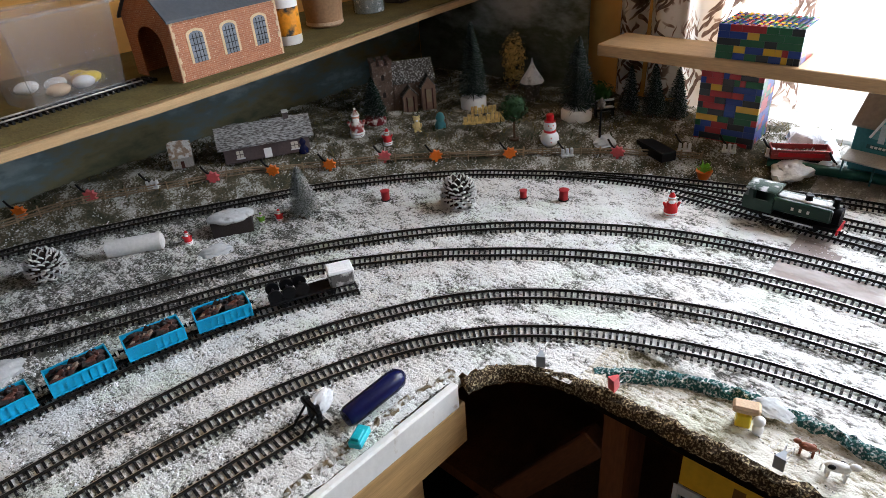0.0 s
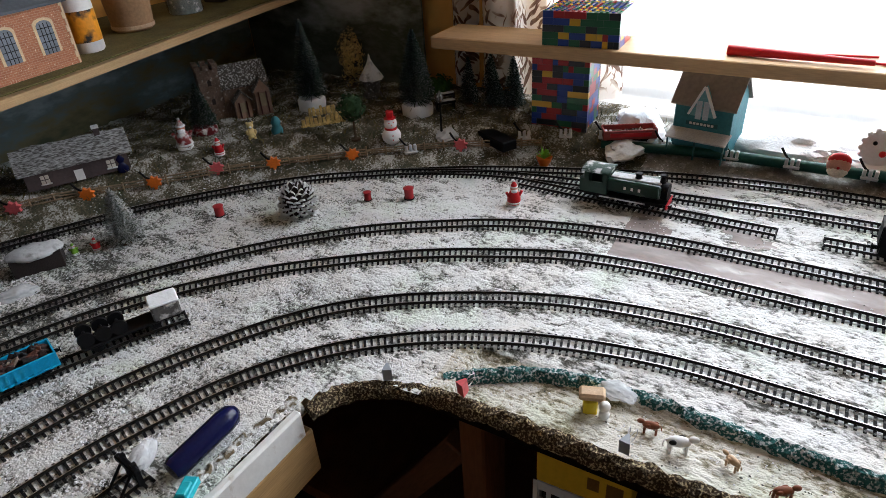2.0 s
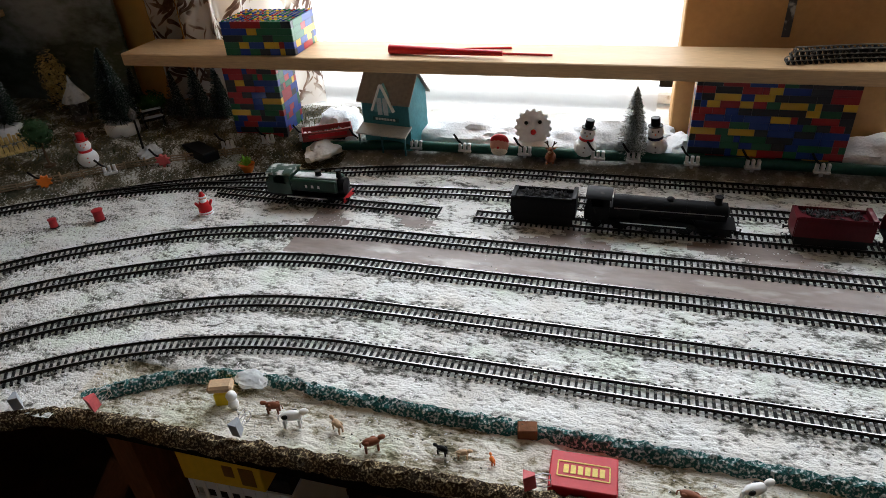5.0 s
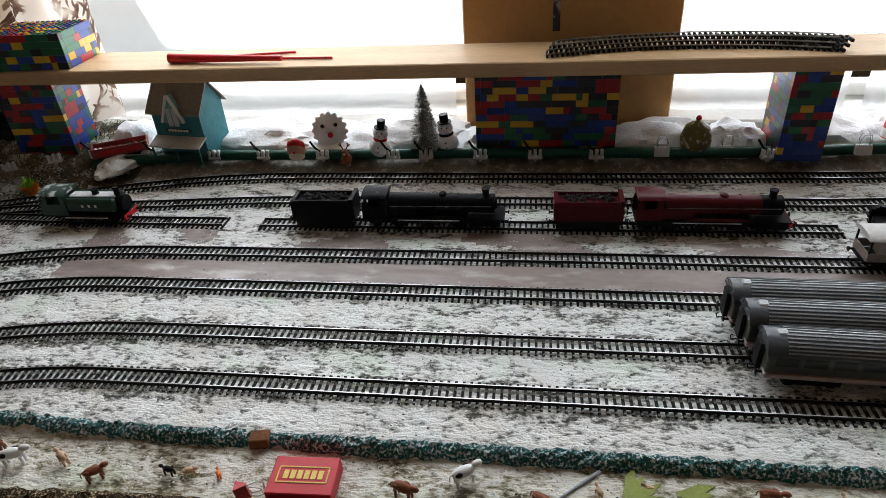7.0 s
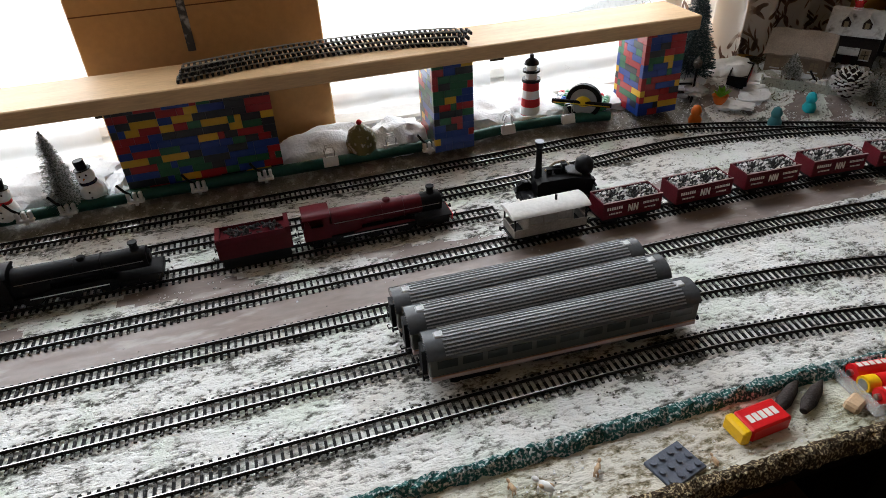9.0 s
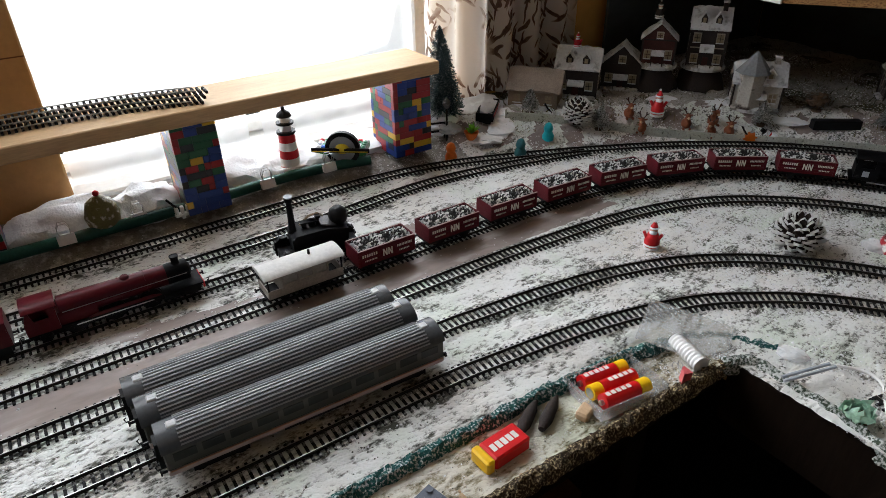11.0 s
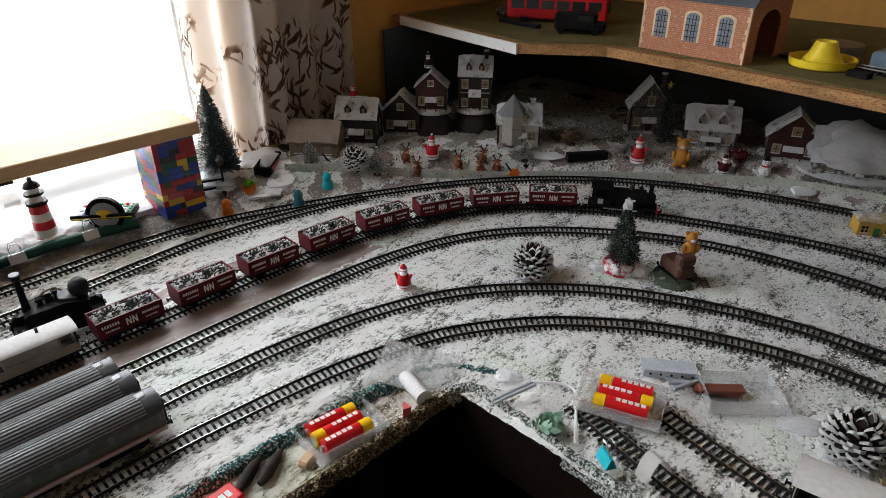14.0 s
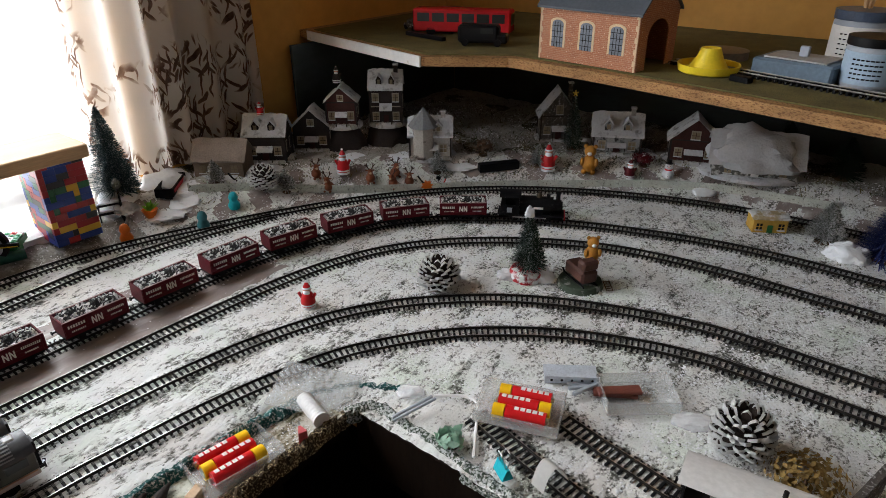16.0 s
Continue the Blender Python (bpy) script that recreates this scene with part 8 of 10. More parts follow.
def peg(m, material, label, star=True):
    p_ = thing("light_peg", m, label, "peg", "string light pegs")
    bm = bmesh.new()
    if star:
        rim_ = [(0.0115 * (1.0 if k % 2 else 0.66) * math.cos(math.pi * k / 8 + 0.2), 0.0105 + 0.0100 * (1.0 if k % 2 else 0.66) * math.sin(math.pi * k / 8 + 0.2)) for k in range(16)]
        b_prism(bm, rim_, -0.0030, 0.0030, "x")
    else:
        b_box(bm, -0.0042, 0.0042, -0.010, 0.010, 0.003, 0.007, 0, 0.001)
        for k in (-0.007, 0.0, 0.007):
            b_box(bm, -0.0034, 0.0034, k - 0.0022, k + 0.0022, 0.0062, 0.0165, 0, 0.001)
    b_box(bm, -0.0018, 0.0018, -0.002, 0.002, -0.001, 0.004)
    part("clip", bm, material, p_)
    bm = bmesh.new()
    b_tube(bm, [(0.001, 0.004, 0.014), (-0.001, 0.010, 0.021), (0.0, 0.016, 0.030)], 0.0016, 6)
    part("wire_tail", bm, BLACKPL, p_)
    return p_


PEGCOL = {"o": (ORANGE, "orange string-light peg on the fence"), "p": (PINK, "pink string-light peg on the fence"), "w": (mat("translucent_white_clip", (0.66, 0.67, 0.68), 0.35, scale=60, vary=0.1), "whitish string-light peg clipped to the edge")}
master = {}
for x, y, c in ((0.167, 1.040, "o"), (0.256, 1.005, "p"), (0.335, 0.965, "w"), (0.410, 0.915, "p"), (0.487, 0.865, "o"), (0.560, 0.812, "o"), (0.632, 0.758, "p"), (0.688, 0.695, "o"), (0.762, 0.600, "o"), (0.812, 0.524, "w"), (0.852, 0.458, "p"), (0.905, 0.375, "w"), (0.930, 0.318, "w"), (0.948, 0.262, "w"),
                (0.708, -1.528, "o"), (0.92, -1.29, "w")):
    if c not in master:
        master[c] = peg(G(x, y, 45 if y > 0.5 else 20), *PEGCOL[c], c != "w")
    else:
        copy_thing(master[c], G(x, y, 45 if y > 0.5 else 20 if y > 0 else -40))
for y in (0.178, 0.086, 0.010, -0.080, -0.184, -0.232, -0.309, -0.385, -0.468, -0.690):
    copy_thing(master["w"], pose(0.966, y, 0.014))


def bulldog(m, paint, label, size=1.0):
    b_ = thing("binder_clip", m, label, "binder clip", "binder clips")
    bm = bmesh.new()
    b_prism(bm, [(-0.006 * size, 0), (0.006 * size, 0), (0.0015 * size, 0.012 * size), (-0.0015 * size, 0.012 * size)], -0.010 * size, 0.010 * size, "y")
    part("jaw", bm, paint, b_)
    for s in (-1, 1):
        bm = bmesh.new()
        b_tube(bm, [(s * 0.001 * size, -0.006 * size, 0.011 * size), (s * 0.003 * size, -0.007 * size, 0.020 * size), (s * 0.004 * size, -0.004 * size, 0.027 * size), (s * 0.004 * size, 0.004 * size, 0.027 * size), (s * 0.003 * size, 0.007 * size, 0.020 * size), (s * 0.001 * size, 0.006 * size, 0.011 * size)], 0.0006 * size, 5)
        part("wire_loop", bm, STEEL if paint is not BLACKPL else BLACKPL, b_)
    return b_


k1 = bulldog(pose(0.975, -0.555, 0.018), PEGCOL["w"][0], "silver binder clip gripping the green flex")
for y in (-0.640, -0.811, -0.905):
    copy_thing(k1, pose(0.980, y, 0.018))
bulldog(pose(0.232, -1.062, 0.008, 0, 0, 60), CYAN, "turquoise binder clip lying by the yard siding", 0.9)
bulldog(pose(0.412, -0.175, 0.011, 84, 0, 10), PINK, "pink binder clip on the rim", 0.72)
bulldog(pose(0.402, 0.205, 0.011, 84, 0, 70), PINK, "pink binder clip on the rim", 0.72)
bulldog(pose(0.388, 0.272, 0.011, 84, 0, 120), GREYPL, "grey binder clip on the rim's corner", 0.72)
bulldog(pose(0.405, 0.062, 0.011, 84, 0, 85), GREYPL, "grey binder clip on the rim", 0.72)
bulldog(pose(0.403, -0.984, 0.006, 84, 0, 70), PINK, "pink binder clip on the rim", 0.72)
bm = bmesh.new()
b_tube(bm, [(*p, 0.020) for p in smooth_line([(0.940, 0.265), (0.952, 0.215), (0.968, 0.12), (0.972, 0.0), (0.974, -0.15), (0.978, -0.3), (0.978, -0.5), (0.980, -0.7), (0.990, -0.82), (0.988, -0.90), (0.972, -0.98)], 0.02)], 0.0075, 10)
solid("green_flex", bm, GARLAND, Matrix(), "dark green tube of string-light flex along the sill", "cable", smooth=True)

# cotton snow along the sill
for i, (x, y, sx, sy, sz) in enumerate(((1.02, 0.235, 0.05, 0.04, 0.04), (0.985, 0.195, 0.02, 0.03, 0.018), (1.04, 0.02, 0.055, 0.10, 0.035), (1.03, -0.10, 0.05, 0.10, 0.028), (1.05, -0.20, 0.05, 0.09, 0.035), (1.03, -0.56, 0.045, 0.07, 0.036), (1.02, -0.655, 0.04, 0.05, 0.034),
                                            (1.05, -0.78, 0.05, 0.07, 0.034), (1.05, -0.87, 0.05, 0.06, 0.030), (1.02, -0.30, 0.03, 0.03, 0.025), (1.045, -1.00, 0.04, 0.06, 0.02), (1.03, -1.22, 0.05, 0.05, 0.04), (0.955, -1.17, 0.03, 0.03, 0.008))):
    wadding(pose(x, y, 0.014), sx, sy, sz, 40 + i, "snow_drift", "drift of white wadding heaped on the sill")
# white plastic sheeting hung over the lower window
for y0, y1, z1, x in ((-0.26, 0.46, 0.12, 1.118), (-0.84, -0.585, 0.62, 1.126), (-1.2, -0.86, 0.10, 1.118)):
    bm = bmesh.new()
    n, rows_ = 26, 8
    grid = [[bm.verts.new((x + 0.008 * noise.noise(Vector((i * 0.55, j * 0.2, y0 * 9))), y0 + (y1 - y0) * i / n, 0.012 + (z1 - 0.012) * j / rows_)) for j in range(rows_ + 1)] for i in range(n + 1)]
    for i in range(n):
        for j in range(rows_):
            bm.faces.new((grid[i][j], grid[i + 1][j], grid[i + 1][j + 1], grid[i][j + 1]))
    bmesh.ops.solidify(bm, geom=bm.faces[:], thickness=0.001)
    solid("plastic_sheet", bm, mat("thin_milky_sheet", (0.85, 0.86, 0.87), 0.4, scale=20, vary=0.05, bump=0.2, trans=0.7, alpha=0.75), Matrix(), "crinkled milky plastic sheet over the lower window", "sheet", smooth=True)

# cardboard box behind the shelf
cb = thing("cardboard_box", pose(1.105, -0.43, 0.012), "brown cardboard box sealed with dark tape", "box")
bm = bmesh.new()
b_box(bm, -0.03, 0.035, -0.150, 0.150, 0, 0.42, 0, 0.002)
part("carton", bm, CARDBOARD, cb)
bm = bmesh.new()
b_box(bm, -0.0308, -0.0302, 0.014, 0.024, 0.15, 0.42)
part("tape", bm, mat("dark_printed_tape", (0.05, 0.05, 0.055), 0.4, second=(0.4, 0.4, 0.4), mix_at=0.62, mix_scale=80), cb)
bm = bmesh.new()
b_box(bm, -0.0306, -0.0303, -0.1495, 0.1495, 0.205, 0.2065)
part("flap_joint", bm, DARKWOOD, cb)

# things on the window shelf
bm = bmesh.new()
b_cyl(bm, (0, 0, 0), 0.0068, 0.165, "y", 14, 0.0035)
solid("red_tube", bm, RED, pose(0.962, 0.032, 0.1665, 0, 0, 176), "tapered red plastic tube lying on the shelf", "tube", smooth=True)
for x, y, L, rz in ((0.990, 0.03, 0.17, 8), (0.972, -0.055, 0.12, -2)):
    bm = bmesh.new()
    b_cyl(bm, (0, 0, 0), 0.0016, L, "y", 8)
    solid("red_rod", bm, RED, pose(x, y, 0.1618, 0, 0, rz), "thin red rod lying on the shelf", "rod", "red rods")
stack = smooth_line([(0.0, 0.175), (0.020, 0.09), (0.026, 0.0), (0.018, -0.09), (-0.004, -0.175)], 0.0066)
for k in range(3):
    ts = thing("spare_track", pose(0.962 + 0.0015 * k, -0.572 - 0.004 * k, 0.1602 + 0.0054 * k), "loose black curved track piece in a stack", "track", "stack of spare track")
    tang = np.gradient(stack, axis=0)
    for s in (-1, 1):
        bm = bmesh.new()
        b_tube(bm, [(p[0] + s * 0.00825, p[1], 0.0048) for p in stack[::3]], 0.0009, 5)
        part("rail", bm, RAILM, ts)
    bm = bmesh.new()
    for p in stack:
        b_box(bm, p[0] - 0.0102, p[0] + 0.0102, p[1] - 0.0014, p[1] + 0.0014, 0, 0.0036)
    part("sleeper_strip", bm, SLEEPER, ts, kind="stuff")

# teal card house by the window
th = thing("card_house", pose(0.998, 0.128, 0.014, 0, 0, 172), "teal and grey card house with gabled front and porch", "house")
bm = bmesh.new()
b_prism(bm, [(-0.030, 0), (0.030, 0), (0.030, 0.078), (0.0, 0.112), (-0.030, 0.078)], -0.040, 0.040, "y")
part("wall", bm, TEAL, th)
for s in (-1, 1):
    bm = bmesh.new()
    b_prism(bm, [(0, 0.1125), (s * 0.036, 0.072), (s * 0.036, 0.0745), (0, 0.1155)], -0.045, 0.045, "y")
    part("roof", bm, mat("brown_grey_card_roof", (0.25, 0.21, 0.18), 0.8, scale=40), th)
bm = bmesh.new()
b_prism(bm, [(-0.016, 0.060), (0.016, 0.060), (0.016, 0.064), (0.0, 0.102), (-0.016, 0.064)], 0.026, 0.036, "x")
part("dormer", bm, mat("pale_teal_card", (0.16, 0.36, 0.40), 0.7), th)
for s in (-1, 1):
    bm = bmesh.new()
    v = b_box(bm, -0.002, 0.002, -0.0014, 0.0014, -0.022, 0.022)
    turned(bm, v, Matrix.Translation((0.037, s * 0.0095, 0.082)) @ Matrix.Rotation(s * 0.42, 4, "X"))
    part("bargeboard", bm, WHITEPL, th)
for y in (-0.005, 0.005):
    bm = bmesh.new()
    b_box(bm, 0.0362, 0.037, y - 0.0038, y + 0.0038, 0.056, 0.082)
    part("window", bm, mat("pale_print_pane", (0.5, 0.56, 0.6), 0.5), th)
bm = bmesh.new()
b_prism(bm, [(0.028, 0.036), (0.052, 0.028), (0.052, 0.030), (0.028, 0.039)], -0.042, 0.042, "y")
part("porch_roof", bm, mat("light_card_canopy", (0.48, 0.47, 0.45), 0.8), th)
for y in (-0.039, 0.0, 0.039):
    bm = bmesh.new()
    b_box(bm, 0.048, 0.050, y - 0.001, y + 0.001, 0, 0.0295)
    part("porch_post", bm, mat("dark_teal_card", (0.03, 0.11, 0.12), 0.7), th)
bm = bmesh.new()
b_box(bm, 0.0305, 0.031, -0.022, 0.022, 0.044, 0.050)
part("name_board", bm, mat("dark_teal_card", (0, 0, 0)), th)
for k in range(7):
    bm = bmesh.new()
    b_box(bm, 0.0311, 0.0316, -0.017 + k * 0.005, -0.0135 + k * 0.005, 0.0455, 0.0488)
    part("lettering", bm, PAPER, th)
for z in (0.012, 0.050):
    bm = bmesh.new()
    b_box(bm, -0.008, 0.008, -0.0408, -0.0402, z, z + 0.018)
    part("side_window", bm, WINDOWLT, th)
# red trough wagon and black wagon
for m, paint, lab in ((pose(0.965, 0.232, 0.030, 0, 0, -62), mat("dull_red_trough", (0.30, 0.05, 0.045), 0.6), "dull red open wagon body lying in wadding"), (pose(0.994, -1.208, 0.036, 0, 0, -46), SOOT, "black wagon with a red stripe half buried in wadding")):
    tw = thing("toy_wagon", m, lab, "wagon")
    bm = bmesh.new()
    hollow_body(bm, 0.078, 0.028, 0.0, 0.014, planks=2)
    part("body", bm, paint, tw)
    bm = bmesh.new()
    b_box(bm, -0.03, 0.03, -0.0148, -0.0142, 0.004, 0.010)
    part("stripe", bm, RED, tw)
    bm = bmesh.new()
    b_box(bm, -0.034, 0.034, -0.010, 0.010, -0.006, 0.0)
    part("underframe", bm, BLACKPL, tw)
wadding(pose(0.965, 0.232, 0.014), 0.055, 0.03, 0.016, 71, "snow_drift", "drift of wadding under a toy wagon")
wadding(pose(0.994, -1.208, 0.016), 0.06, 0.04, 0.02, 72, "snow_drift", "drift of wadding under a toy wagon")
for x, y, mt, lab in ((0.889, -1.194, TEAL, "small teal and orange figure ornament"), (0.896, -1.258, CYAN, "small turquoise ornament by the fence"), (0.553, 0.868, NAVY, "small dark blue ornament by the cottage"), (0.755, 0.745, TEAL, "small teal ornament on the bank"), (0.940, -1.095, ORANGE, "small terracotta pot by the pier")):
    bm = bmesh.new()
    b_lathe(bm, [(0.010, 0), (0.011, 0.008), (0.007, 0.016), (0.009, 0.022), (0.006, 0.030), (0.001, 0.033)], (0, 0, 0), 12)
    solid("ornament", bm, mt, G(x, y) @ Matrix.Diagonal((0.9, 0.9, 0.9, 1)), lab, "ornament", smooth=True)
# the inner north field
for x, y, h, lab in ((0.706, 0.459, 0.021, "small red post box in the snow"), (0.554, 0.673, 0.020, "small red ornament in the snow"), (0.678, 0.510, 0.016, "tiny red ornament in the snow")):
    bm = bmesh.new()
    b_cyl(bm, (0, 0, h * 0.4), h * 0.36, h * 0.8, "z", 14)
    b_lathe(bm, [(h * 0.42, 0), (h * 0.42, h * 0.06), (h * 0.1, h * 0.18)], (0, 0, h * 0.8), 14)
    b_cyl(bm, (0, 0, h * 0.04), h * 0.44, h * 0.08, "z", 14, None, 1)
    solid("post_box", bm, [mat("dull_red_paint", (0.36, 0.02, 0.025), 0.5), BLACKPL], pose(x, y, 0) @ Matrix.Diagonal((0.85, 0.85, 0.9, 1)), lab, "post box", "red post boxes", smooth=True)
sh = thing("snowy_shed", pose(0.360, 0.782, 0.0, 0, 0, -30), "dark shed under a thick snow roof", "shed")
bm = bmesh.new()
b_box(bm, -0.028, 0.028, -0.016, 0.016, 0, 0.022)
part("wall", bm, STONEDK, sh)
bm = bmesh.new()
bmesh.ops.create_icosphere(bm, subdivisions=3, radius=1, matrix=Matrix.Translation((0, 0, 0.022)) @ Matrix.Diagonal((0.033, 0.021, 0.007, 1)))
for v in bm.verts:
    v.co.z += 0.003 * noise.noise(v.co * 90)
part("snow_roof", bm, ROOFSNOW, sh, "patchy snow roof", smooth=True)
bm = bmesh.new()
b_cyl(bm, (0, 0, 0), 0.014, 0.085, "x", 16)
b_ball(bm, (0.042, 0, 0), 0.0135, 0.4, 1, 1, 12)
solid("white_tank", bm, mat("snowed_white_tank", (0.66, 0.66, 0.65), 0.7, scale=60, vary=0.15), pose(0.243, 0.838, 0.011, 0, 0, -32) @ Matrix.Diagonal((0.82, 0.86, 0.86, 1)), "white cylindrical tank lying in snow", "tank", smooth=True)
santa(pose(0.398, 0.768, 0.0, 0, 0, -130), 0.018, "tiny green and yellow figurine by the shed", LIME)
santa(pose(0.418, 0.752, 0.0, 0, 0, -130), 0.020, "tiny red and white figurine by the shed")
santa(pose(0.30, 0.80, 0.0, 0, 0, -130), 0.022, "tiny red figurine beside the line", RED)


# ---------------------------------------------------------------- the field along the rim
def quadruped(m, L, coat, patch, label):
    bm = bmesh.new()
    b_ball(bm, (0, 0, L * 0.52), L * 0.30, 1.35, 0.62, 0.68, 12, 0)
    b_ball(bm, (L * 0.10, L * 0.13, L * 0.58), L * 0.13, 1.1, 0.6, 0.8, 8, 1)
    b_ball(bm, (-L * 0.2, -L * 0.13, L * 0.58), L * 0.12, 1.1, 0.6, 0.8, 8, 1)
    b_ball(bm, (L * 0.46, 0, L * 0.66), L * 0.14, 1.3, 0.8, 0.9, 10, 0)
    for sx in (-1, 1):
        for sy in (-1, 1):
            b_cyl(bm, (sx * L * 0.26, sy * L * 0.11, L * 0.2), L * 0.05, L * 0.4, "z", 7, L * 0.065, 0)
    b_tube(bm, [(-L * 0.38, 0, L * 0.6), (-L * 0.47, 0, L * 0.5), (-L * 0.48, 0, L * 0.3)], L * 0.025, 5)
    return solid("farm_animal_ornament", bm, [coat, patch], m, label, "figurine", "toy farm animals", smooth=True)


FZ = -0.0085
WHITE_C, BLACK_C = WHITEPL, BLACKPL
for x, y, L, rz, c, p_, lab in ((0.447, 0.052, 0.022, 100, BROWN, BROWN, "red-brown toy animal standing in the field"), (0.437, 0.028, 0.030, -70, WHITE_C, BLACK_C, "white toy animal with black patches"), (0.428, -0.048, 0.024, -60, BROWN, BROWN, "red-brown toy animal in the field"),
                                (0.441, -0.012, 0.020, 60, BUFF, BUFF, "buff toy animal in the field"), (0.437, -0.105, 0.016, 80, BLACK_C, BLACK_C, "black toy animal in the field"), (0.437, -0.122, 0.016, -80, BUFF, BUFF, "buff toy animal in the field"),
                                (0.437, -0.146, 0.012, 30, ORANGE, ORANGE, "orange toy animal in the field"), (0.432, -0.292, 0.027, -110, BROWN, BROWN, "red-brown toy animal in the field"), (0.448, -0.335, 0.030, -60, WHITE_C, BLACK_C, "white toy animal with black patches"),
                                (0.430, -0.392, 0.026, -130, BROWN, BROWN, "red-brown toy animal in the field"), (0.444, -0.433, 0.014, 20, BUFF, BUFF, "buff toy animal in the field"), (0.450, -0.469, 0.013, 70, BUFF, BUFF, "buff toy animal in the field"),
                                (0.448, -0.550, 0.024, -100, BROWN, BROWN, "red-brown toy animal in the field"), (0.449, -0.600, 0.014, 10, BUFF, BUFF, "buff toy animal in the field"), (0.440, -0.622, 0.022, 40, WHITE_C, BUFF, "white toy animal lying in the field"),
                                (0.443, -0.665, 0.016, -40, BUFF, WHITE_C, "buff toy animal in the field"), (0.422, -0.750, 0.012, 0, BUFF, BUFF, "buff toy animal by the rim"), (0.411, -0.803, 0.012, 80, BUFF, BUFF, "buff toy animal on the rim")):
    quadruped(pose(x, y, FZ, 0, 0, rz), L * 0.8, c, p_, lab)
# yellow figure with tan hat and white dog-like ornament
bm = bmesh.new()
b_box(bm, -0.006, 0.006, -0.006, 0.006, 0, 0.014, 0, 0.001)
b_box(bm, -0.007, 0.007, -0.012, 0.010, 0.0155, 0.023, 1, 0.002)
solid("yellow_figure_ornament", bm, [YELLOW, BUFF], pose(0.449, 0.104, FZ, 0, 0, 20), "yellow block ornament with a tan top", "figurine")
bm = bmesh.new()
b_ball(bm, (0, 0, 0.006), 0.006, 0.8, 0.8, 1, 10)
b_ball(bm, (0, 0, 0.015), 0.005, 1, 1, 1, 10)
solid("white_figure_ornament", bm, WHITEPL, pose(0.444, 0.090, FZ), "small white ornament in the field", "figurine", smooth=True)
rb = thing("red_box", pose(0.435, -0.216, FZ - 0.0005, 0, 0, 2), "red card box with a gold bordered label", "box")
bm = bmesh.new()
b_box(bm, -0.017, 0.017, -0.025, 0.025, 0, 0.0138, 0, 0.0008)
part("carton", bm, mat("red_carton", (0.50, 0.02, 0.03), 0.4, scale=60, vary=0.1, bump=0.03), rb)
for sgn in (-1, 1):
    bm = bmesh.new()
    b_box(bm, sgn * 0.0068 - 0.0005, sgn * 0.0068 + 0.0005, -0.019, 0.019, 0.0141, 0.0144)
    b_box(bm, -0.0068, 0.0068, sgn * 0.019 - 0.0005, sgn * 0.019 + 0.0005, 0.0141, 0.0144)
    part("label_border", bm, mat("gold_print", (0.7, 0.48, 0.1), 0.4, bump=0), rb)
for k in range(6):
    bm = bmesh.new()
    b_box(bm, -0.0038, 0.0038, -0.0155 + k * 0.0053, -0.0117 + k * 0.0053, 0.0141, 0.0144)
    part("label_bar", bm, mat("gold_print", (0, 0, 0)), rb)
bm = bmesh.new()
b_cyl(bm, (0, 0, 0.002), 0.0016, 0.05, "y", 8, 0.0006)
solid("grey_stick", bm, GREYPL, pose(0.448, -0.416, FZ, 0, 0, 40), "thin grey plastic stick lying in the field", "stick")
for x, y, rz in ((0.440, -0.455, 30), (0.443, -0.490, -20)):
    bm = bmesh.new()
    for k in range(5):
        v = b_prism(bm, [(-0.002, 0), (0.002, 0), (0.004, 0.014), (0, 0.026), (-0.004, 0.014)], -0.0006, 0.0006, "y")
        turned(bm, v, Matrix.Translation((0.003 * k - 0.006, 0.004 * (k % 2), 0.002)) @ Matrix.Rotation(1.25 + 0.1 * k, 4, "X") @ Matrix.Rotation(0.35 * (k - 2), 4, "Y"))
    solid("fern_leaf", bm, mat("olive_green_plastic", (0.22, 0.26, 0.05), 0.6), pose(x, y, FZ + 0.002, 0, 0, rz), "flat olive green plastic fern", "plant", "plastic ferns")
bm = bmesh.new()
b_box(bm, -0.014, 0.014, -0.018, 0.018, 0, 0.003, 0, 0.0005)
for i in range(3):
    for j in range(4):
        b_cyl(bm, (-0.009 + 0.009 * i, -0.0135 + 0.009 * j, 0.004), 0.0025, 0.002, "z", 8)
solid("stud_plate", bm, mat("slate_blue_plate", (0.10, 0.115, 0.15), 0.4), pose(0.430, -0.722, FZ, 0, 0, 15), "dark grey studded toy plate", "toy bricks")
bm = bmesh.new()
b_box(bm, -0.006, 0.006, -0.008, 0.008, 0, 0.010, 0, 0.0008)
solid("brown_block", bm, DARKWOOD, pose(0.470, -0.168, -0.006, 0, 0, 10), "small dark brown block by the green edging", "block")


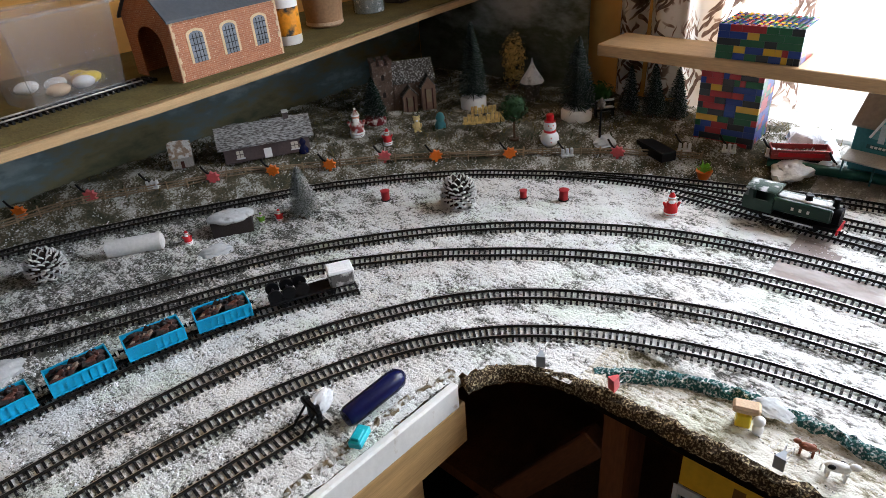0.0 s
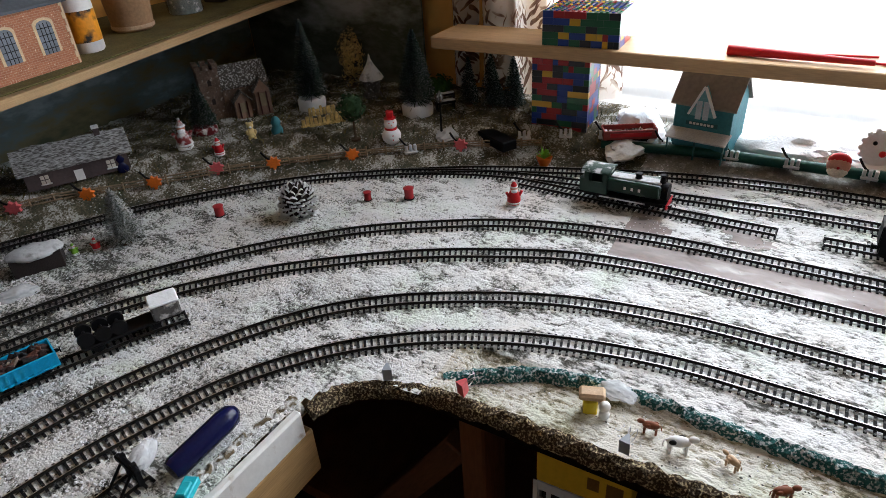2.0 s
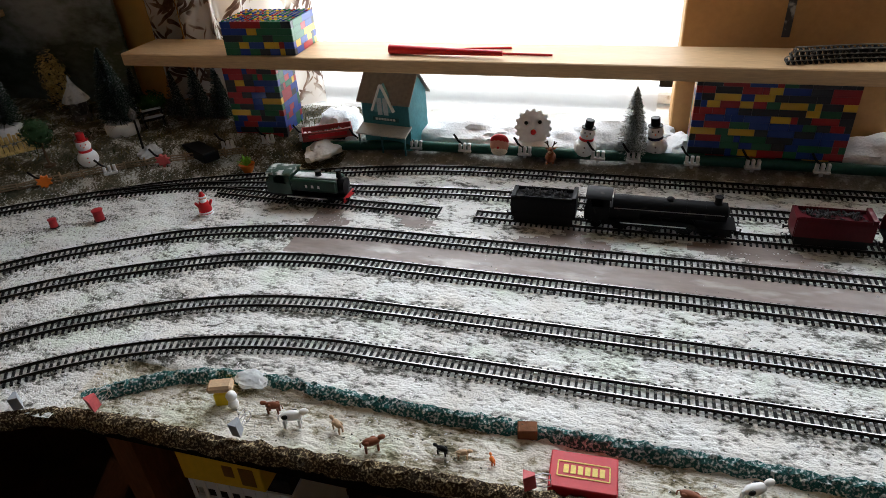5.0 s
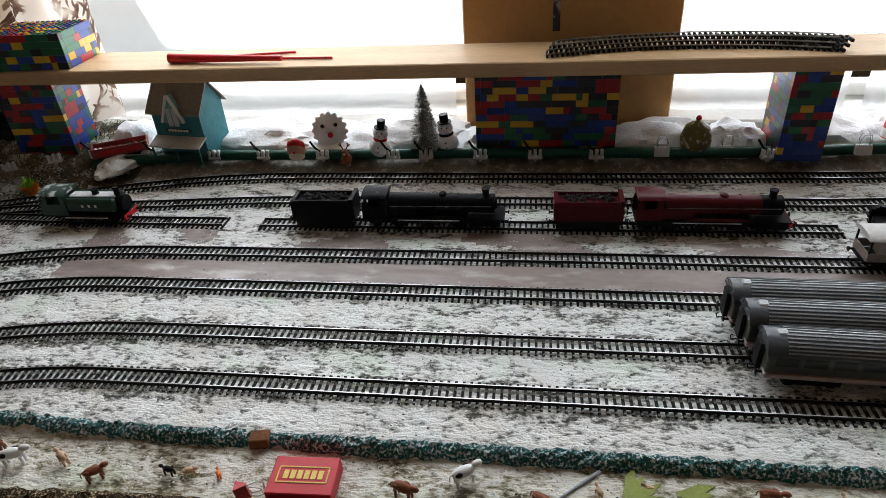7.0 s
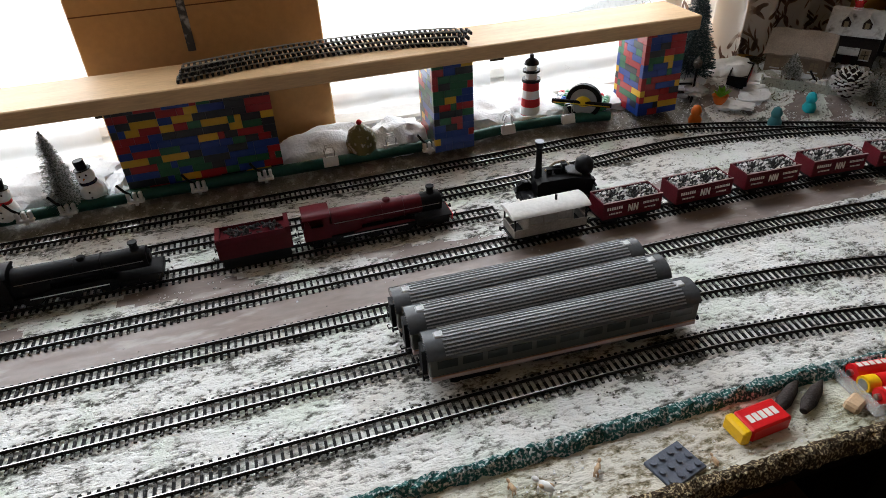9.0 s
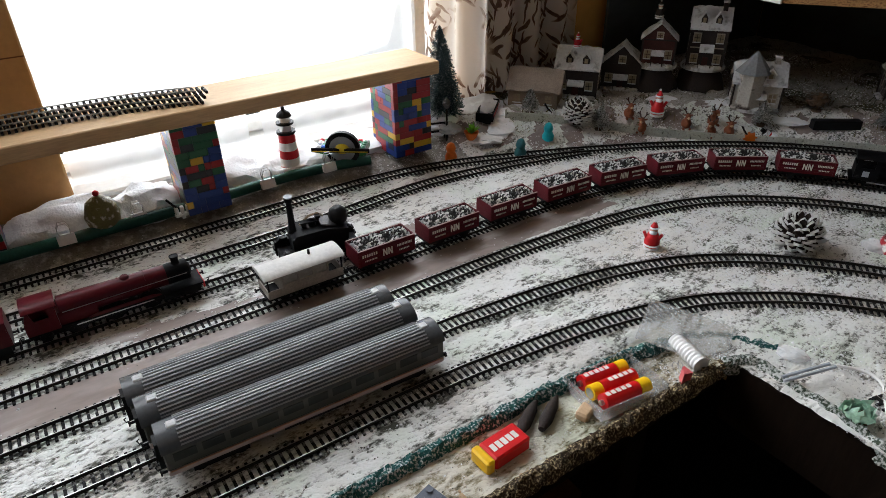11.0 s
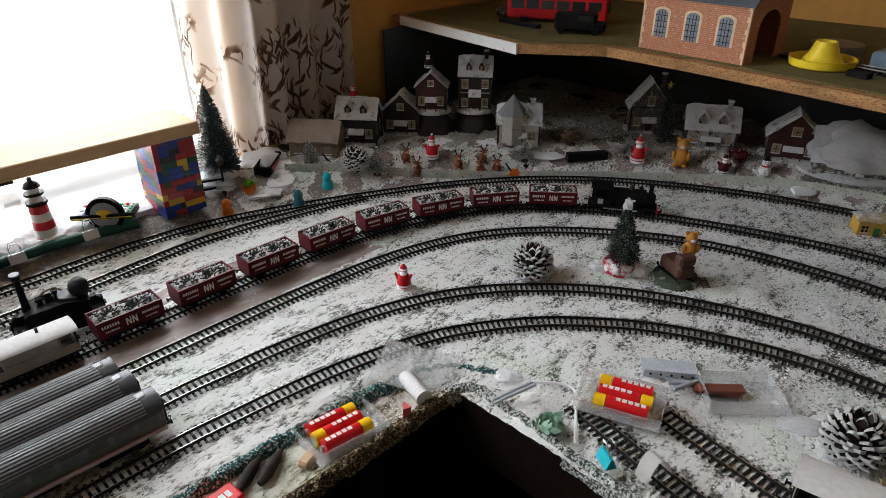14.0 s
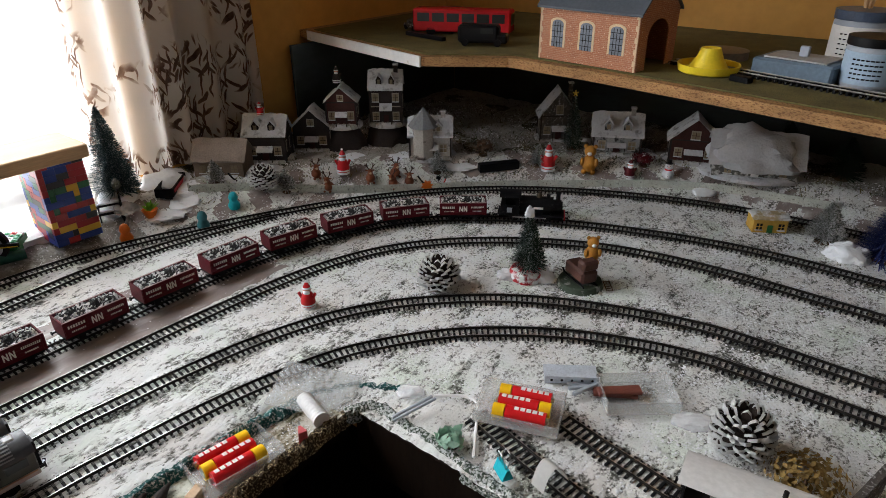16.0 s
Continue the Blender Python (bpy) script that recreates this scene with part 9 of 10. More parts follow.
# ---------------------------------------------------------------- batteries and packaging
def battery(parent, m, length=0.0505, r=0.0072):
    bt = new("battery")
    bt.parent = parent
    bt.matrix_basis = m
    bm = bmesh.new()
    b_cyl(bm, (0, 0.005, r), r, length - 0.012, "y", 18)
    part("sleeve", bm, BATT_RED, bt, "red foil sleeve", smooth=True)
    bm = bmesh.new()
    b_cyl(bm, (0, -length / 2 + 0.0045, r), r * 1.002, 0.011, "y", 18)
    part("yellow_end", bm, BATT_YEL, bt, "yellow foil end", smooth=True)
    bm = bmesh.new()
    b_cyl(bm, (0, length / 2 + 0.0005, r), 0.0027, 0.003, "y", 10)
    part("terminal", bm, STEEL, bt)
    bm = bmesh.new()
    b_cyl(bm, (0, -length / 2 - 0.0012, r), 0.005, 0.0006, "y", 12)
    part("terminal", bm, STEEL, bt)
    for k in range(5):
        bm = bmesh.new()
        v = b_box(bm, -0.0022, 0.0022, -0.006 + 0.0058 * k, -0.0018 + 0.0058 * k, r * 2 - 0.0001, r * 2 + 0.0002)
        part("print_bar", bm, PAPER, bt)
    return bt


def battery_pack(m, n, label, tray=(0.05, 0.075)):
    pk = thing("battery_pack", m, label, "batteries", "packs of batteries")
    for k in range(n):
        battery(pk, pose((k - (n - 1) / 2) * 0.0148, 0.003, 0.0022, 0, 0, 180 if k % 2 else 0))
    w, L = n * 0.0148 / 2 + 0.004, tray[1] / 2
    bm = bmesh.new()
    b_box(bm, -w, w, -L, L, 0, 0.0012)
    for s in (-1, 1):
        b_box(bm, s * w - 0.0006, s * w + 0.0006, -L, L, 0.0012, 0.013)
        b_box(bm, -w, w, s * L - 0.0006, s * L + 0.0006, 0.0012, 0.013)
    tr = part("tray", bm, CLEAR, pk, "clear plastic tray")
    return pk


battery_pack(pose(0.438, -0.931, FZ + 0.001, 2, 4, -6), 3, "three red and yellow batteries in a clear tray")
battery_pack(pose(0.262, -1.136, 0.008, 0, 0, 110), 3, "red and yellow batteries in a clear pack on the siding", (0.05, 0.080))
bb = thing("block_battery", pose(0.441, -0.800, FZ, 0, 0, 4) @ Matrix.Diagonal((0.86, 0.95, 0.8, 1)), "red and yellow square battery lying in the field", "battery")
bm = bmesh.new()
b_box(bm, -0.013, 0.013, -0.026, 0.014, 0, 0.017, 0, 0.002)
part("case", bm, BATT_RED, bb)
bm = bmesh.new()
b_box(bm, -0.0131, 0.0131, 0.0142, 0.023, 0, 0.0171, 0, 0.002)
part("yellow_end", bm, BATT_YEL, bb)
for k in range(5):
    bm = bmesh.new()
    b_box(bm, -0.0045, 0.004, -0.019 + 0.006 * k, -0.0145 + 0.006 * k, 0.0171, 0.0174)
    part("print_bar", bm, PAPER, bb)
for x, y in ((0.455, -0.842), (0.448, -0.86)):
    bm = bmesh.new()
    b_lathe(bm, [(0.003, -0.02), (0.006, -0.008), (0.005, 0.010), (0.001, 0.024)], (0, 0, 0), 10)
    turned(bm, bm.verts[:], Matrix.Rotation(math.pi / 2, 4, "X"))
    solid("dark_pebble", bm, STONEDK, pose(x, y, FZ + 0.006, 0, 0, 30), "dark lump lying against the edging", "stone", smooth=True)
bm = bmesh.new()
b_box(bm, -0.042, 0.042, -0.030, 0.030, 0, 0.001)
solid("clear_sheet", bm, CLEAR, pose(0.446, -1.036, 0.006, -8, -6, 28), "curled clear plastic sheet", "plastic sheet")
bm = bmesh.new()
b_lathe(bm, [(0.001, -0.0195)] + [(0.0085 if k % 4 < 2 else 0.0078, -0.0195 + 0.00105 * k) for k in range(38)] + [(0.001, 0.0195)], (0, 0, 0), 14)
turned(bm, bm.verts[:], Matrix.Translation((0, 0, 0.010)) @ Matrix.Rotation(math.pi / 2, 4, "X"))
solid("ribbed_tube", bm, WHITEPL, pose(0.426, -1.018, -0.005, 0, 12, 75), "white ribbed plastic tube leaning on the rim", "tube", smooth=True)
bm = bmesh.new()
b_box(bm, -0.006, 0.006, -0.009, 0.009, 0, 0.009, 0, 0.002)
solid("cream_block", bm, BUFF, pose(0.432, -0.888, FZ, 0, 0, 20), "small cream block by the batteries", "block")
for a, b in (((0.352, -1.052, 0.006), (0.330, -1.090, 0.020)), ((0.356, -1.056, 0.006), (0.336, -1.092, 0.018))):
    bm = bmesh.new()
    b_tube(bm, [a, b], 0.0017, 6)
    solid("grey_rod", bm, GREYPL, Matrix(), "short grey rod leaning on the rim", "rod", "grey rods")
bm = bmesh.new()
b_tube(bm, [(*p, 0.005) for p in smooth_line([(0.345, -1.105), (0.318, -1.125), (0.300, -1.12), (0.288, -1.10), (0.272, -1.075), (0.262, -1.060)], 0.006)], 0.0016, 6)
solid("white_wire", bm, WHITEPL, Matrix(), "white wire looping over the snow", "wire", smooth=True)
bm = bmesh.new()
b_box(bm, -0.028, 0.028, -0.012, 0.012, 0, 0.0015)
b_box(bm, -0.028, 0.028, -0.0135, -0.012, 0, 0.010)
for k in range(5):
    b_cyl(bm, (-0.021 + 0.0105 * k, -0.0138, 0.005), 0.0014, 0.0008, "y", 8, None, 1)
solid("perforated_plate", bm, [mat("pale_blue_grey_plastic", (0.48, 0.52, 0.57), 0.4), BLACKPL], pose(0.254, -1.222, 0.004, 8, 0, 215), "pale grey perforated plastic angle lying in snow", "plate")
for k in range(3):
    bm = bmesh.new()
    b_box(bm, -0.016, 0.016, -0.002, 0.002, 0, 0.004, 0, 0.0006)
    solid("grey_strip", bm, GREYPL, pose(0.236 - 0.004 * k, -1.214 + 0.004 * k, 0.001 + 0.0025 * k, 0, 0, 20 + 24 * k), "grey plastic strip in a loose heap", "strip", "grey plastic strips")
bp = thing("clear_box", pose(0.184, -1.232, 0.001, 0, 0, 40), "clear plastic box holding brown strips", "box")
bm = bmesh.new()
b_box(bm, -0.036, 0.036, -0.024, 0.024, 0, 0.0012)
for s in (-1, 1):
    b_box(bm, s * 0.036 - 0.0006, s * 0.036 + 0.0006, -0.024, 0.024, 0.0012, 0.014)
    b_box(bm, -0.036, 0.036, s * 0.024 - 0.0006, s * 0.024 + 0.0006, 0.0012, 0.014)
part("tray", bm, CLEAR, bp)
for k in range(2):
    bm = bmesh.new()
    b_box(bm, -0.022, 0.022, -0.006, 0.006, 0, 0.004, 0, 0.0006)
    solid("brown_strip", bm, mat("red_brown_plastic", (0.16, 0.05, 0.035), 0.5), pose(0.203 - 0.004 * k, -1.222, 0.0035 + 0.0045 * k, 0, 0, 32 + 10 * k), "red-brown plastic strip in a clear box", "strip", "brown strips")
bm = bmesh.new()
cols = 14
vs = [[bm.verts.new((0.014 * (i / cols - 0.5) * 2, 0.016 * (j / 3 - 0.5), 0.020 * math.sin(math.pi * i / cols) ** 0.8)) for j in range(4)] for i in range(cols + 1)]
for i in range(cols):
    for j in range(3):
        bm.faces.new((vs[i][j], vs[i + 1][j], vs[i + 1][j + 1], vs[i][j + 1]))
bmesh.ops.solidify(bm, geom=bm.faces[:], thickness=0.0012)
solid("folded_card", bm, PAPER, pose(0.196, -1.080, 0.006, 6, 0, 70), "folded scrap of white card standing on the siding", "card", smooth=True)
leaf_clump(pose(0.292, -1.066, 0.002), 0.014, 0.010, "pale green plastic leaf scrap", 21, mat("pale_mint_plastic", (0.35, 0.55, 0.42), 0.5), 0.001, 40, "leaf_scrap", 0.008)
copy_thing(van, pose(0.048, -1.135, 0.0, 0, 0, 188) @ Matrix.Diagonal((1.25, 1.1, 1.1, 1)))
leaf_clump(pose(0.025, -1.205, 0.0), 0.034, 0.03, "tangle of yellow-brown moss in the corner", 31, mat("yellow_moss", (0.24, 0.15, 0.045), 0.9, scale=150, vary=0.5), 0.002, 500, "moss")
bm = bmesh.new()
b_box(bm, -0.05, 0.05, -0.003, 0.003, 0, 0.03)
b_box(bm, 0.046, 0.05, -0.05, 0.0, 0, 0.03)
solid("snowy_wall_piece", bm, STONE, pose(-0.012, -1.20, 0.0, 0, 0, 75), "dark snowy wall piece in the yard", "wall piece")
# bear in a sleigh on a green disc, and a little ladder
sl = thing("sleigh_ornament", pose(0.338, -1.402, -0.0005, 0, 0, 60), "brown sleigh ornament on a green round base", "ornament")
bm = bmesh.new()
b_cyl(bm, (0, 0, 0.004), 0.031, 0.008, "z", 24, 0.028)
part("base", bm, mat("dark_green_resin", (0.05, 0.07, 0.045), 0.7, scale=100, second=(0.3, 0.3, 0.28), mix_at=0.62), sl, smooth=True)
bm = bmesh.new()
b_box(bm, -0.012, 0.012, -0.022, 0.022, 0.012, 0.030, 0, 0.003)
b_box(bm, -0.012, 0.012, 0.006, 0.022, 0.030, 0.044, 0, 0.003)
part("sleigh", bm, mat("dark_brown_resin", (0.09, 0.04, 0.03), 0.6, scale=120), sl)
for s in (-1, 1):
    bm = bmesh.new()
    b_tube(bm, [(s * 0.010, -0.028, 0.014), (s * 0.010, -0.024, 0.0095), (s * 0.010, 0.024, 0.0095)], 0.0014, 6)
    part("runner", bm, BLACKPL, sl)
bear(pose(0.330, -1.412, 0.031, 0, 0, 130), 0.040, "golden teddy bear figurine riding in a sleigh", mat("golden_brown_paint", (0, 0, 0)))
lad = thing("toy_ladder", pose(0.305, -1.418, 0.001, 84, 0, 40), "tiny brown ladder lying in the snow", "ladder")
for s in (-1, 1):
    bm = bmesh.new()
    b_box(bm, s * 0.004 - 0.0006, s * 0.004 + 0.0006, -0.0006, 0.0006, -0.012, 0.012)
    part("stile", bm, BARK, lad)
for k in range(5):
    bm = bmesh.new()
    b_box(bm, -0.004, 0.004, -0.0005, 0.0005, -0.0105 + k * 0.005, -0.0095 + k * 0.005)
    part("rung", bm, BARK, lad)


# ---------------------------------------------------------------- engine sheds and clutter on the wall shelves
def engine_shed(m, label):
    """Card engine shed: long side along x faces -y."""
    e = thing("engine_shed", m, label, "engine shed", "brick engine sheds")
    L, D, H, R = 0.165, 0.11, 0.078, 0.050
    bm = bmesh.new()
    b_box(bm, -L / 2, L / 2, -D / 2, -D / 2 + 0.002, 0, H)
    part("front_wall", bm, BRICKCARD, e)
    bm = bmesh.new()
    b_box(bm, -L / 2, L / 2, D / 2 - 0.002, D / 2, 0, H)
    part("back_wall", bm, BRICKCARD, e)
    for s in (-1, 1):
        bm = bmesh.new()
        arch = [(0.030 * math.cos(t), 0.045 + 0.022 * math.sin(t)) for t in np.linspace(0, math.pi, 10)]
        poly = [(-D / 2, 0), (-0.030, 0)] + arch[::-1] + [(0.030, 0), (D / 2, 0), (D / 2, H), (0, H + R), (-D / 2, H)]
        b_prism(bm, poly, s * L / 2 - 0.001, s * L / 2 + 0.001, "x")
        part("gable_wall", bm, BRICKCARD, e)
        bm = bmesh.new()
        b_prism(bm, [(0, H + R), (s * D * 0.54, H - 0.004), (s * D * 0.54, H - 0.001), (0, H + R + 0.003)], -L * 0.53, L * 0.53, "x")
        part("roof", bm, SLATE, e, "dark grey slate roof")
    bm = bmesh.new()
    b_box(bm, -0.012, 0.012, -0.02, 0.0, H + R * 0.62, H + R + 0.016)
    b_box(bm, -0.014, 0.014, -0.022, 0.002, H + R + 0.016, H + R + 0.019)
    part("roof_vent", bm, BLACKPL, e)
    for k in (-1, 0, 1):
        x = k * 0.050
        win = new("window")
        win.parent = e
        shape = lambda w, h: [(x - w, 0.020), (x + w, 0.020), (x + w, 0.020 + h)] + [(x + w * math.cos(t), 0.020 + h + 0.006 * math.sin(t)) for t in np.linspace(0.3, math.pi - 0.3, 6)] + [(x - w, 0.020 + h)]
        bm = bmesh.new()
        b_prism(bm, shape(0.0135, 0.036), -D / 2 - 0.0006, -D / 2, "y")
        part("stone_surround", bm, FRAMECREAM, win)
        bm = bmesh.new()
        b_prism(bm, shape(0.0100, 0.033), -D / 2 - 0.0010, -D / 2 - 0.0007, "y")
        part("pane", bm, WINDOWLT, win)
        for j in range(3):
            bm = bmesh.new()
            b_box(bm, x - 0.005 + 0.005 * j - 0.0004, x - 0.005 + 0.005 * j + 0.0004, -D / 2 - 0.0014, -D / 2 - 0.0011, 0.020, 0.056)
            part("glazing_bar", bm, BLACKPL, win)
        for j in range(4):
            bm = bmesh.new()
            b_box(bm, x - 0.0098, x + 0.0098, -D / 2 - 0.0018, -D / 2 - 0.0015, 0.026 + 0.008 * j, 0.0268 + 0.008 * j)
            part("glazing_bar", bm, BLACKPL, win)
    for s in (-1, 1):
        for k in range(10):
            w = 0.0045 if k % 2 else 0.0025
            bm = bmesh.new()
            b_box(bm, *sorted((s * L / 2, s * (L / 2 - w))), -D / 2 - 0.0008, -D / 2 - 0.0002, k * 0.0078, (k + 1) * 0.0078 - 0.0003)
            part("quoin", bm, FRAMECREAM, e)
    return e


NZ, SZ = 0.2066, 0.2386
engine_shed(pose(0.437, 0.873, NZ, 0, 0, 5), "brick card engine shed on the north shelf")
engine_shed(pose(0.455, -1.655, SZ, 0, 0, 174), "brick card engine shed on the south shelf")


def shelf_track(pts, z):
    line = smooth_line(pts, 0.0075)
    t = thing("shelf_track", Matrix(), "weathered model track laid along the shelf", "track", "shelf tracks")
    tang = np.gradient(line, axis=0)
    tang /= np.linalg.norm(tang, axis=1)[:, None]
    for s in (-1, 1):
        bm = bmesh.new()
        b_tube(bm, [(p[0] - q[1] * s * 0.00825, p[1] + q[0] * s * 0.00825, z + 0.005) for p, q in list(zip(line, tang))[::4]], 0.0011, 5)
        part("rail", bm, RAILM, t)
    bm = bmesh.new()
    for p, q in zip(line, tang):
        v = b_box(bm, -0.0015, 0.0015, -0.0145, 0.0145, 0, 0.004)
        turned(bm, v, Matrix.Translation((p[0], p[1], z)) @ Matrix.Rotation(math.atan2(q[1], q[0]), 4, "Z"))
    part("sleeper_strip", bm, SLEEPER, t, kind="stuff")
    return t


shelf_track([(-0.45, 0.800), (0.05, 0.835), (0.30, 0.865), (0.345, 0.872)], NZ)
shelf_track([(0.36, -1.69), (0.30, -1.682), (0.15, -1.645), (-0.05, -1.60), (-0.45, -1.52)], SZ)
# frosted tub with oddments
tub = thing("storage_tub", pose(0.247, 0.898, NZ, 0, 0, 8) @ Matrix.Diagonal((0.86, 0.86, 1.0, 1)), "frosted plastic storage tub with oddments inside", "tub")
for nm, a, b, c, d, z0, z1 in (("side_panel", -0.075, 0.075, -0.055, -0.0535, 0.001, 0.105), ("side_panel", -0.075, 0.075, 0.0535, 0.055, 0.001, 0.105), ("end_panel", -0.075, -0.0735, -0.0535, 0.0535, 0.001, 0.105), ("end_panel", 0.0735, 0.075, -0.0535, 0.0535, 0.001, 0.105), ("bottom", -0.075, 0.075, -0.055, 0.055, 0, 0.0012)):
    bm = bmesh.new()
    b_box(bm, a, b, c, d, z0, z1)
    for v in bm.verts:
        k = 0.86 + 0.14 * v.co.z / 0.105
        v.co.x *= k
        v.co.y *= k
    part(nm, bm, HAZE, tub)
bm = bmesh.new()
for s in (-1, 1):
    b_box(bm, -0.080, 0.080, s * 0.056 - 0.004, s * 0.056 + 0.004, 0.103, 0.107)
    b_box(bm, s * 0.076 - 0.004, s * 0.076 + 0.004, -0.052, 0.052, 0.103, 0.107)
part("rim", bm, HAZE, tub)
bm = bmesh.new()
rnd = random.Random(6)
for k in range(9):
    b_ball(bm, (rnd.uniform(-0.045, 0.045), rnd.uniform(-0.03, 0.03), 0.010 + 0.008 * rnd.random()), 0.011, 1.4, 0.9, 0.7, 8, k % 3)
solid("oddments", bm, [YELLOW, BUFF, WHITEPL], pose(0.247, 0.898, NZ + 0.002, 0, 0, 8), "jumble of small yellow and cream oddments", "oddments", smooth=True)
bm = bmesh.new()
b_lathe(bm, [(0.014, 0), (0.016, 0.02), (0.011, 0.034), (0.012, 0.045)], (0, 0, 0), 14, 0)
turned(bm, bm.verts[:], Matrix.Rotation(1.3, 4, "Y"))
solid("red_screwdriver", bm, RED, pose(0.27, 0.94, NZ + 0.125, 0, 0, 30), "red screwdriver grip sticking out of the tub", "tool", smooth=True)
# glue bottles
for x, y, rz in ((0.567, 0.872, 20), (0.115, 0.835, 60)):
    gb = thing("glue_bottle", pose(x, y, NZ, 0, 0, rz - 110), "white glue bottle with an orange and black label", "bottle", "glue bottles")
    bm = bmesh.new()
    b_lathe(bm, [(0.019, 0), (0.021, 0.003), (0.021, 0.062), (0.017, 0.074), (0.009, 0.080), (0.009, 0.084)], (0, 0, 0), 20)
    part("body", bm, WHITEPL, gb, smooth=True)
    bm = bmesh.new()
    b_cyl(bm, (0, 0, 0.034), 0.0213, 0.040, "z", 20)
    part("label", bm, mat("orange_black_label", (0.75, 0.30, 0.02), 0.4, scale=50, second=(0.03, 0.03, 0.03), mix_at=0.55, mix_scale=45), gb, smooth=True)
    bm = bmesh.new()
    b_lathe(bm, [(0.010, 0.084), (0.010, 0.094), (0.004, 0.108), (0.003, 0.118)], (0, 0, 0), 14)
    part("cap", bm, mat("blue_cap", (0.03, 0.20, 0.50), 0.4) if x > 0.3 else YELLOW, gb, smooth=True)
pot = thing("clay_pot", pose(0.678, 0.925, NZ), "ribbed brown cup standing on the shelf", "pot")
bm = bmesh.new()
b_lathe(bm, [(0.026, 0), (0.030, 0.003), (0.036, 0.075), (0.034, 0.075), (0.026, 0.006)], (0, 0, 0), 26)
part("wall", bm, mat("ribbed_kraft_cup", (0.33, 0.20, 0.11), 0.8, scale=60), pot, smooth=True)
bm = bmesh.new()
b_cyl(bm, (0, 0, 0.007), 0.0315, 0.005, "z", 26)
part("base_band", bm, mat("pale_clay_band", (0.55, 0.40, 0.27), 0.7), pot)
jar = thing("glass_jar", pose(0.795, 0.945, NZ), "dusty glass jar of grey scatter", "jar")
bm = bmesh.new()
b_lathe(bm, [(0.026, 0), (0.029, 0.004), (0.030, 0.06), (0.028, 0.062)], (0, 0, 0), 22)
part("wall", bm, HAZE, jar, smooth=True)
bm = bmesh.new()
b_cyl(bm, (0, 0, 0.013), 0.0265, 0.024, "z", 20)
part("filling", bm, mat("grey_scatter", (0.22, 0.25, 0.24), 0.9, scale=120, vary=0.4, second=(0.7, 0.7, 0.7), mix_at=0.6), jar)
bm = bmesh.new()
b_box(bm, -0.03, 0.03, -0.02, 0.02, 0, 0.03, 0, 0.002)
solid("dark_block", bm, STONEDK, pose(0.90, 0.97, NZ, 0, 0, 10), "dark stone-like block at the shelf's end", "block")
# south shelf: bus, van, taxi, wagons, funnel, jars
bus = thing("toy_bus", pose(0.768, -1.712, SZ, 0, 0, 203) @ Matrix.Diagonal((1.15, 1.1, 1.0, 1)), "red toy coach bus on the shelf", "bus")
bm = bmesh.new()
b_box(bm, -0.080, 0.080, -0.018, 0.018, 0.006, 0.046, 0, 0.003)
part("body", bm, BUSRED, bus)
for s in (-1, 1):
    for k in range(6):
        bm = bmesh.new()
        b_box(bm, -0.072 + 0.0245 * k, -0.052 + 0.0245 * k, s * 0.0181 - 0.0003, s * 0.0181 + 0.0003, 0.024, 0.039)
        part("pane", bm, GLASSDK, bus)
    for x in (-0.05, 0.045):
        bm = bmesh.new()
        b_cyl(bm, (x, s * 0.015, 0.0075), 0.0075, 0.006, "y", 16)
        part("wheel", bm, BLACKPL, bus)
for e in (-1, 1):
    bm = bmesh.new()
    b_box(bm, e * 0.0801 - 0.0003, e * 0.0801 + 0.0003, -0.015, 0.015, 0.020, 0.040)
    part("windscreen", bm, GLASSDK, bus)
tv = thing("toy_van", pose(0.680, -1.640, SZ, 0, 0, 205), "black toy van on the shelf", "van")
bm = bmesh.new()
b_box(bm, -0.035, 0.035, -0.014, 0.014, 0.005, 0.034, 0, 0.004)
b_box(bm, 0.03, 0.05, -0.013, 0.013, 0.005, 0.020, 0, 0.003)
part("body", bm, BLACKPL, tv)
for s in (-1, 1):
    for x in (-0.022, 0.034):
        bm = bmesh.new()
        b_cyl(bm, (x, s * 0.0125, 0.006), 0.006, 0.005, "y", 14)
        part("wheel", bm, BLACKPL, tv)
    bm = bmesh.new()
    b_box(bm, 0.005, 0.026, s * 0.0142 - 0.0002, s * 0.0142 + 0.0002, 0.021, 0.030)
    part("pane", bm, GLASSDK, tv)
for x, y, c, lab in ((0.800, -1.72, GREYPL, "small grey toy car on the shelf"), (0.535, -1.76, YELLOW, "small yellow toy car on the shelf"), (0.88, -1.70, STONE, "grey stone tunnel mouth on the shelf")):
    tc = thing("toy_car", pose(x, y, SZ, 0, 0, 165), lab, "toy car")
    bm = bmesh.new()
    b_box(bm, -0.022, 0.022, -0.010, 0.010, 0.004, 0.012, 0, 0.002)
    b_box(bm, -0.012, 0.010, -0.009, 0.009, 0.012, 0.020, 0, 0.002)
    part("body", bm, c, tc)
    for s in (-1, 1):
        for k in (-0.013, 0.013):
            bm = bmesh.new()
            b_cyl(bm, (k, s * 0.009, 0.0045), 0.0045, 0.003, "y", 12)
            part("wheel", bm, BLACKPL, tc)
bm = bmesh.new()
b_box(bm, -0.05, 0.05, -0.005, 0.005, 0, 0.007, 0, 0.001)
solid("black_strip", bm, BLACKPL, pose(0.80, -1.640, SZ, 0, 0, 172), "black plastic strip lying on the shelf", "strip")
bm = bmesh.new()
b_cyl(bm, (0, 0, 0.035), 0.002, 0.07, "z", 8)
b_cyl(bm, (0, 0, 0.002), 0.006, 0.004, "z", 10)
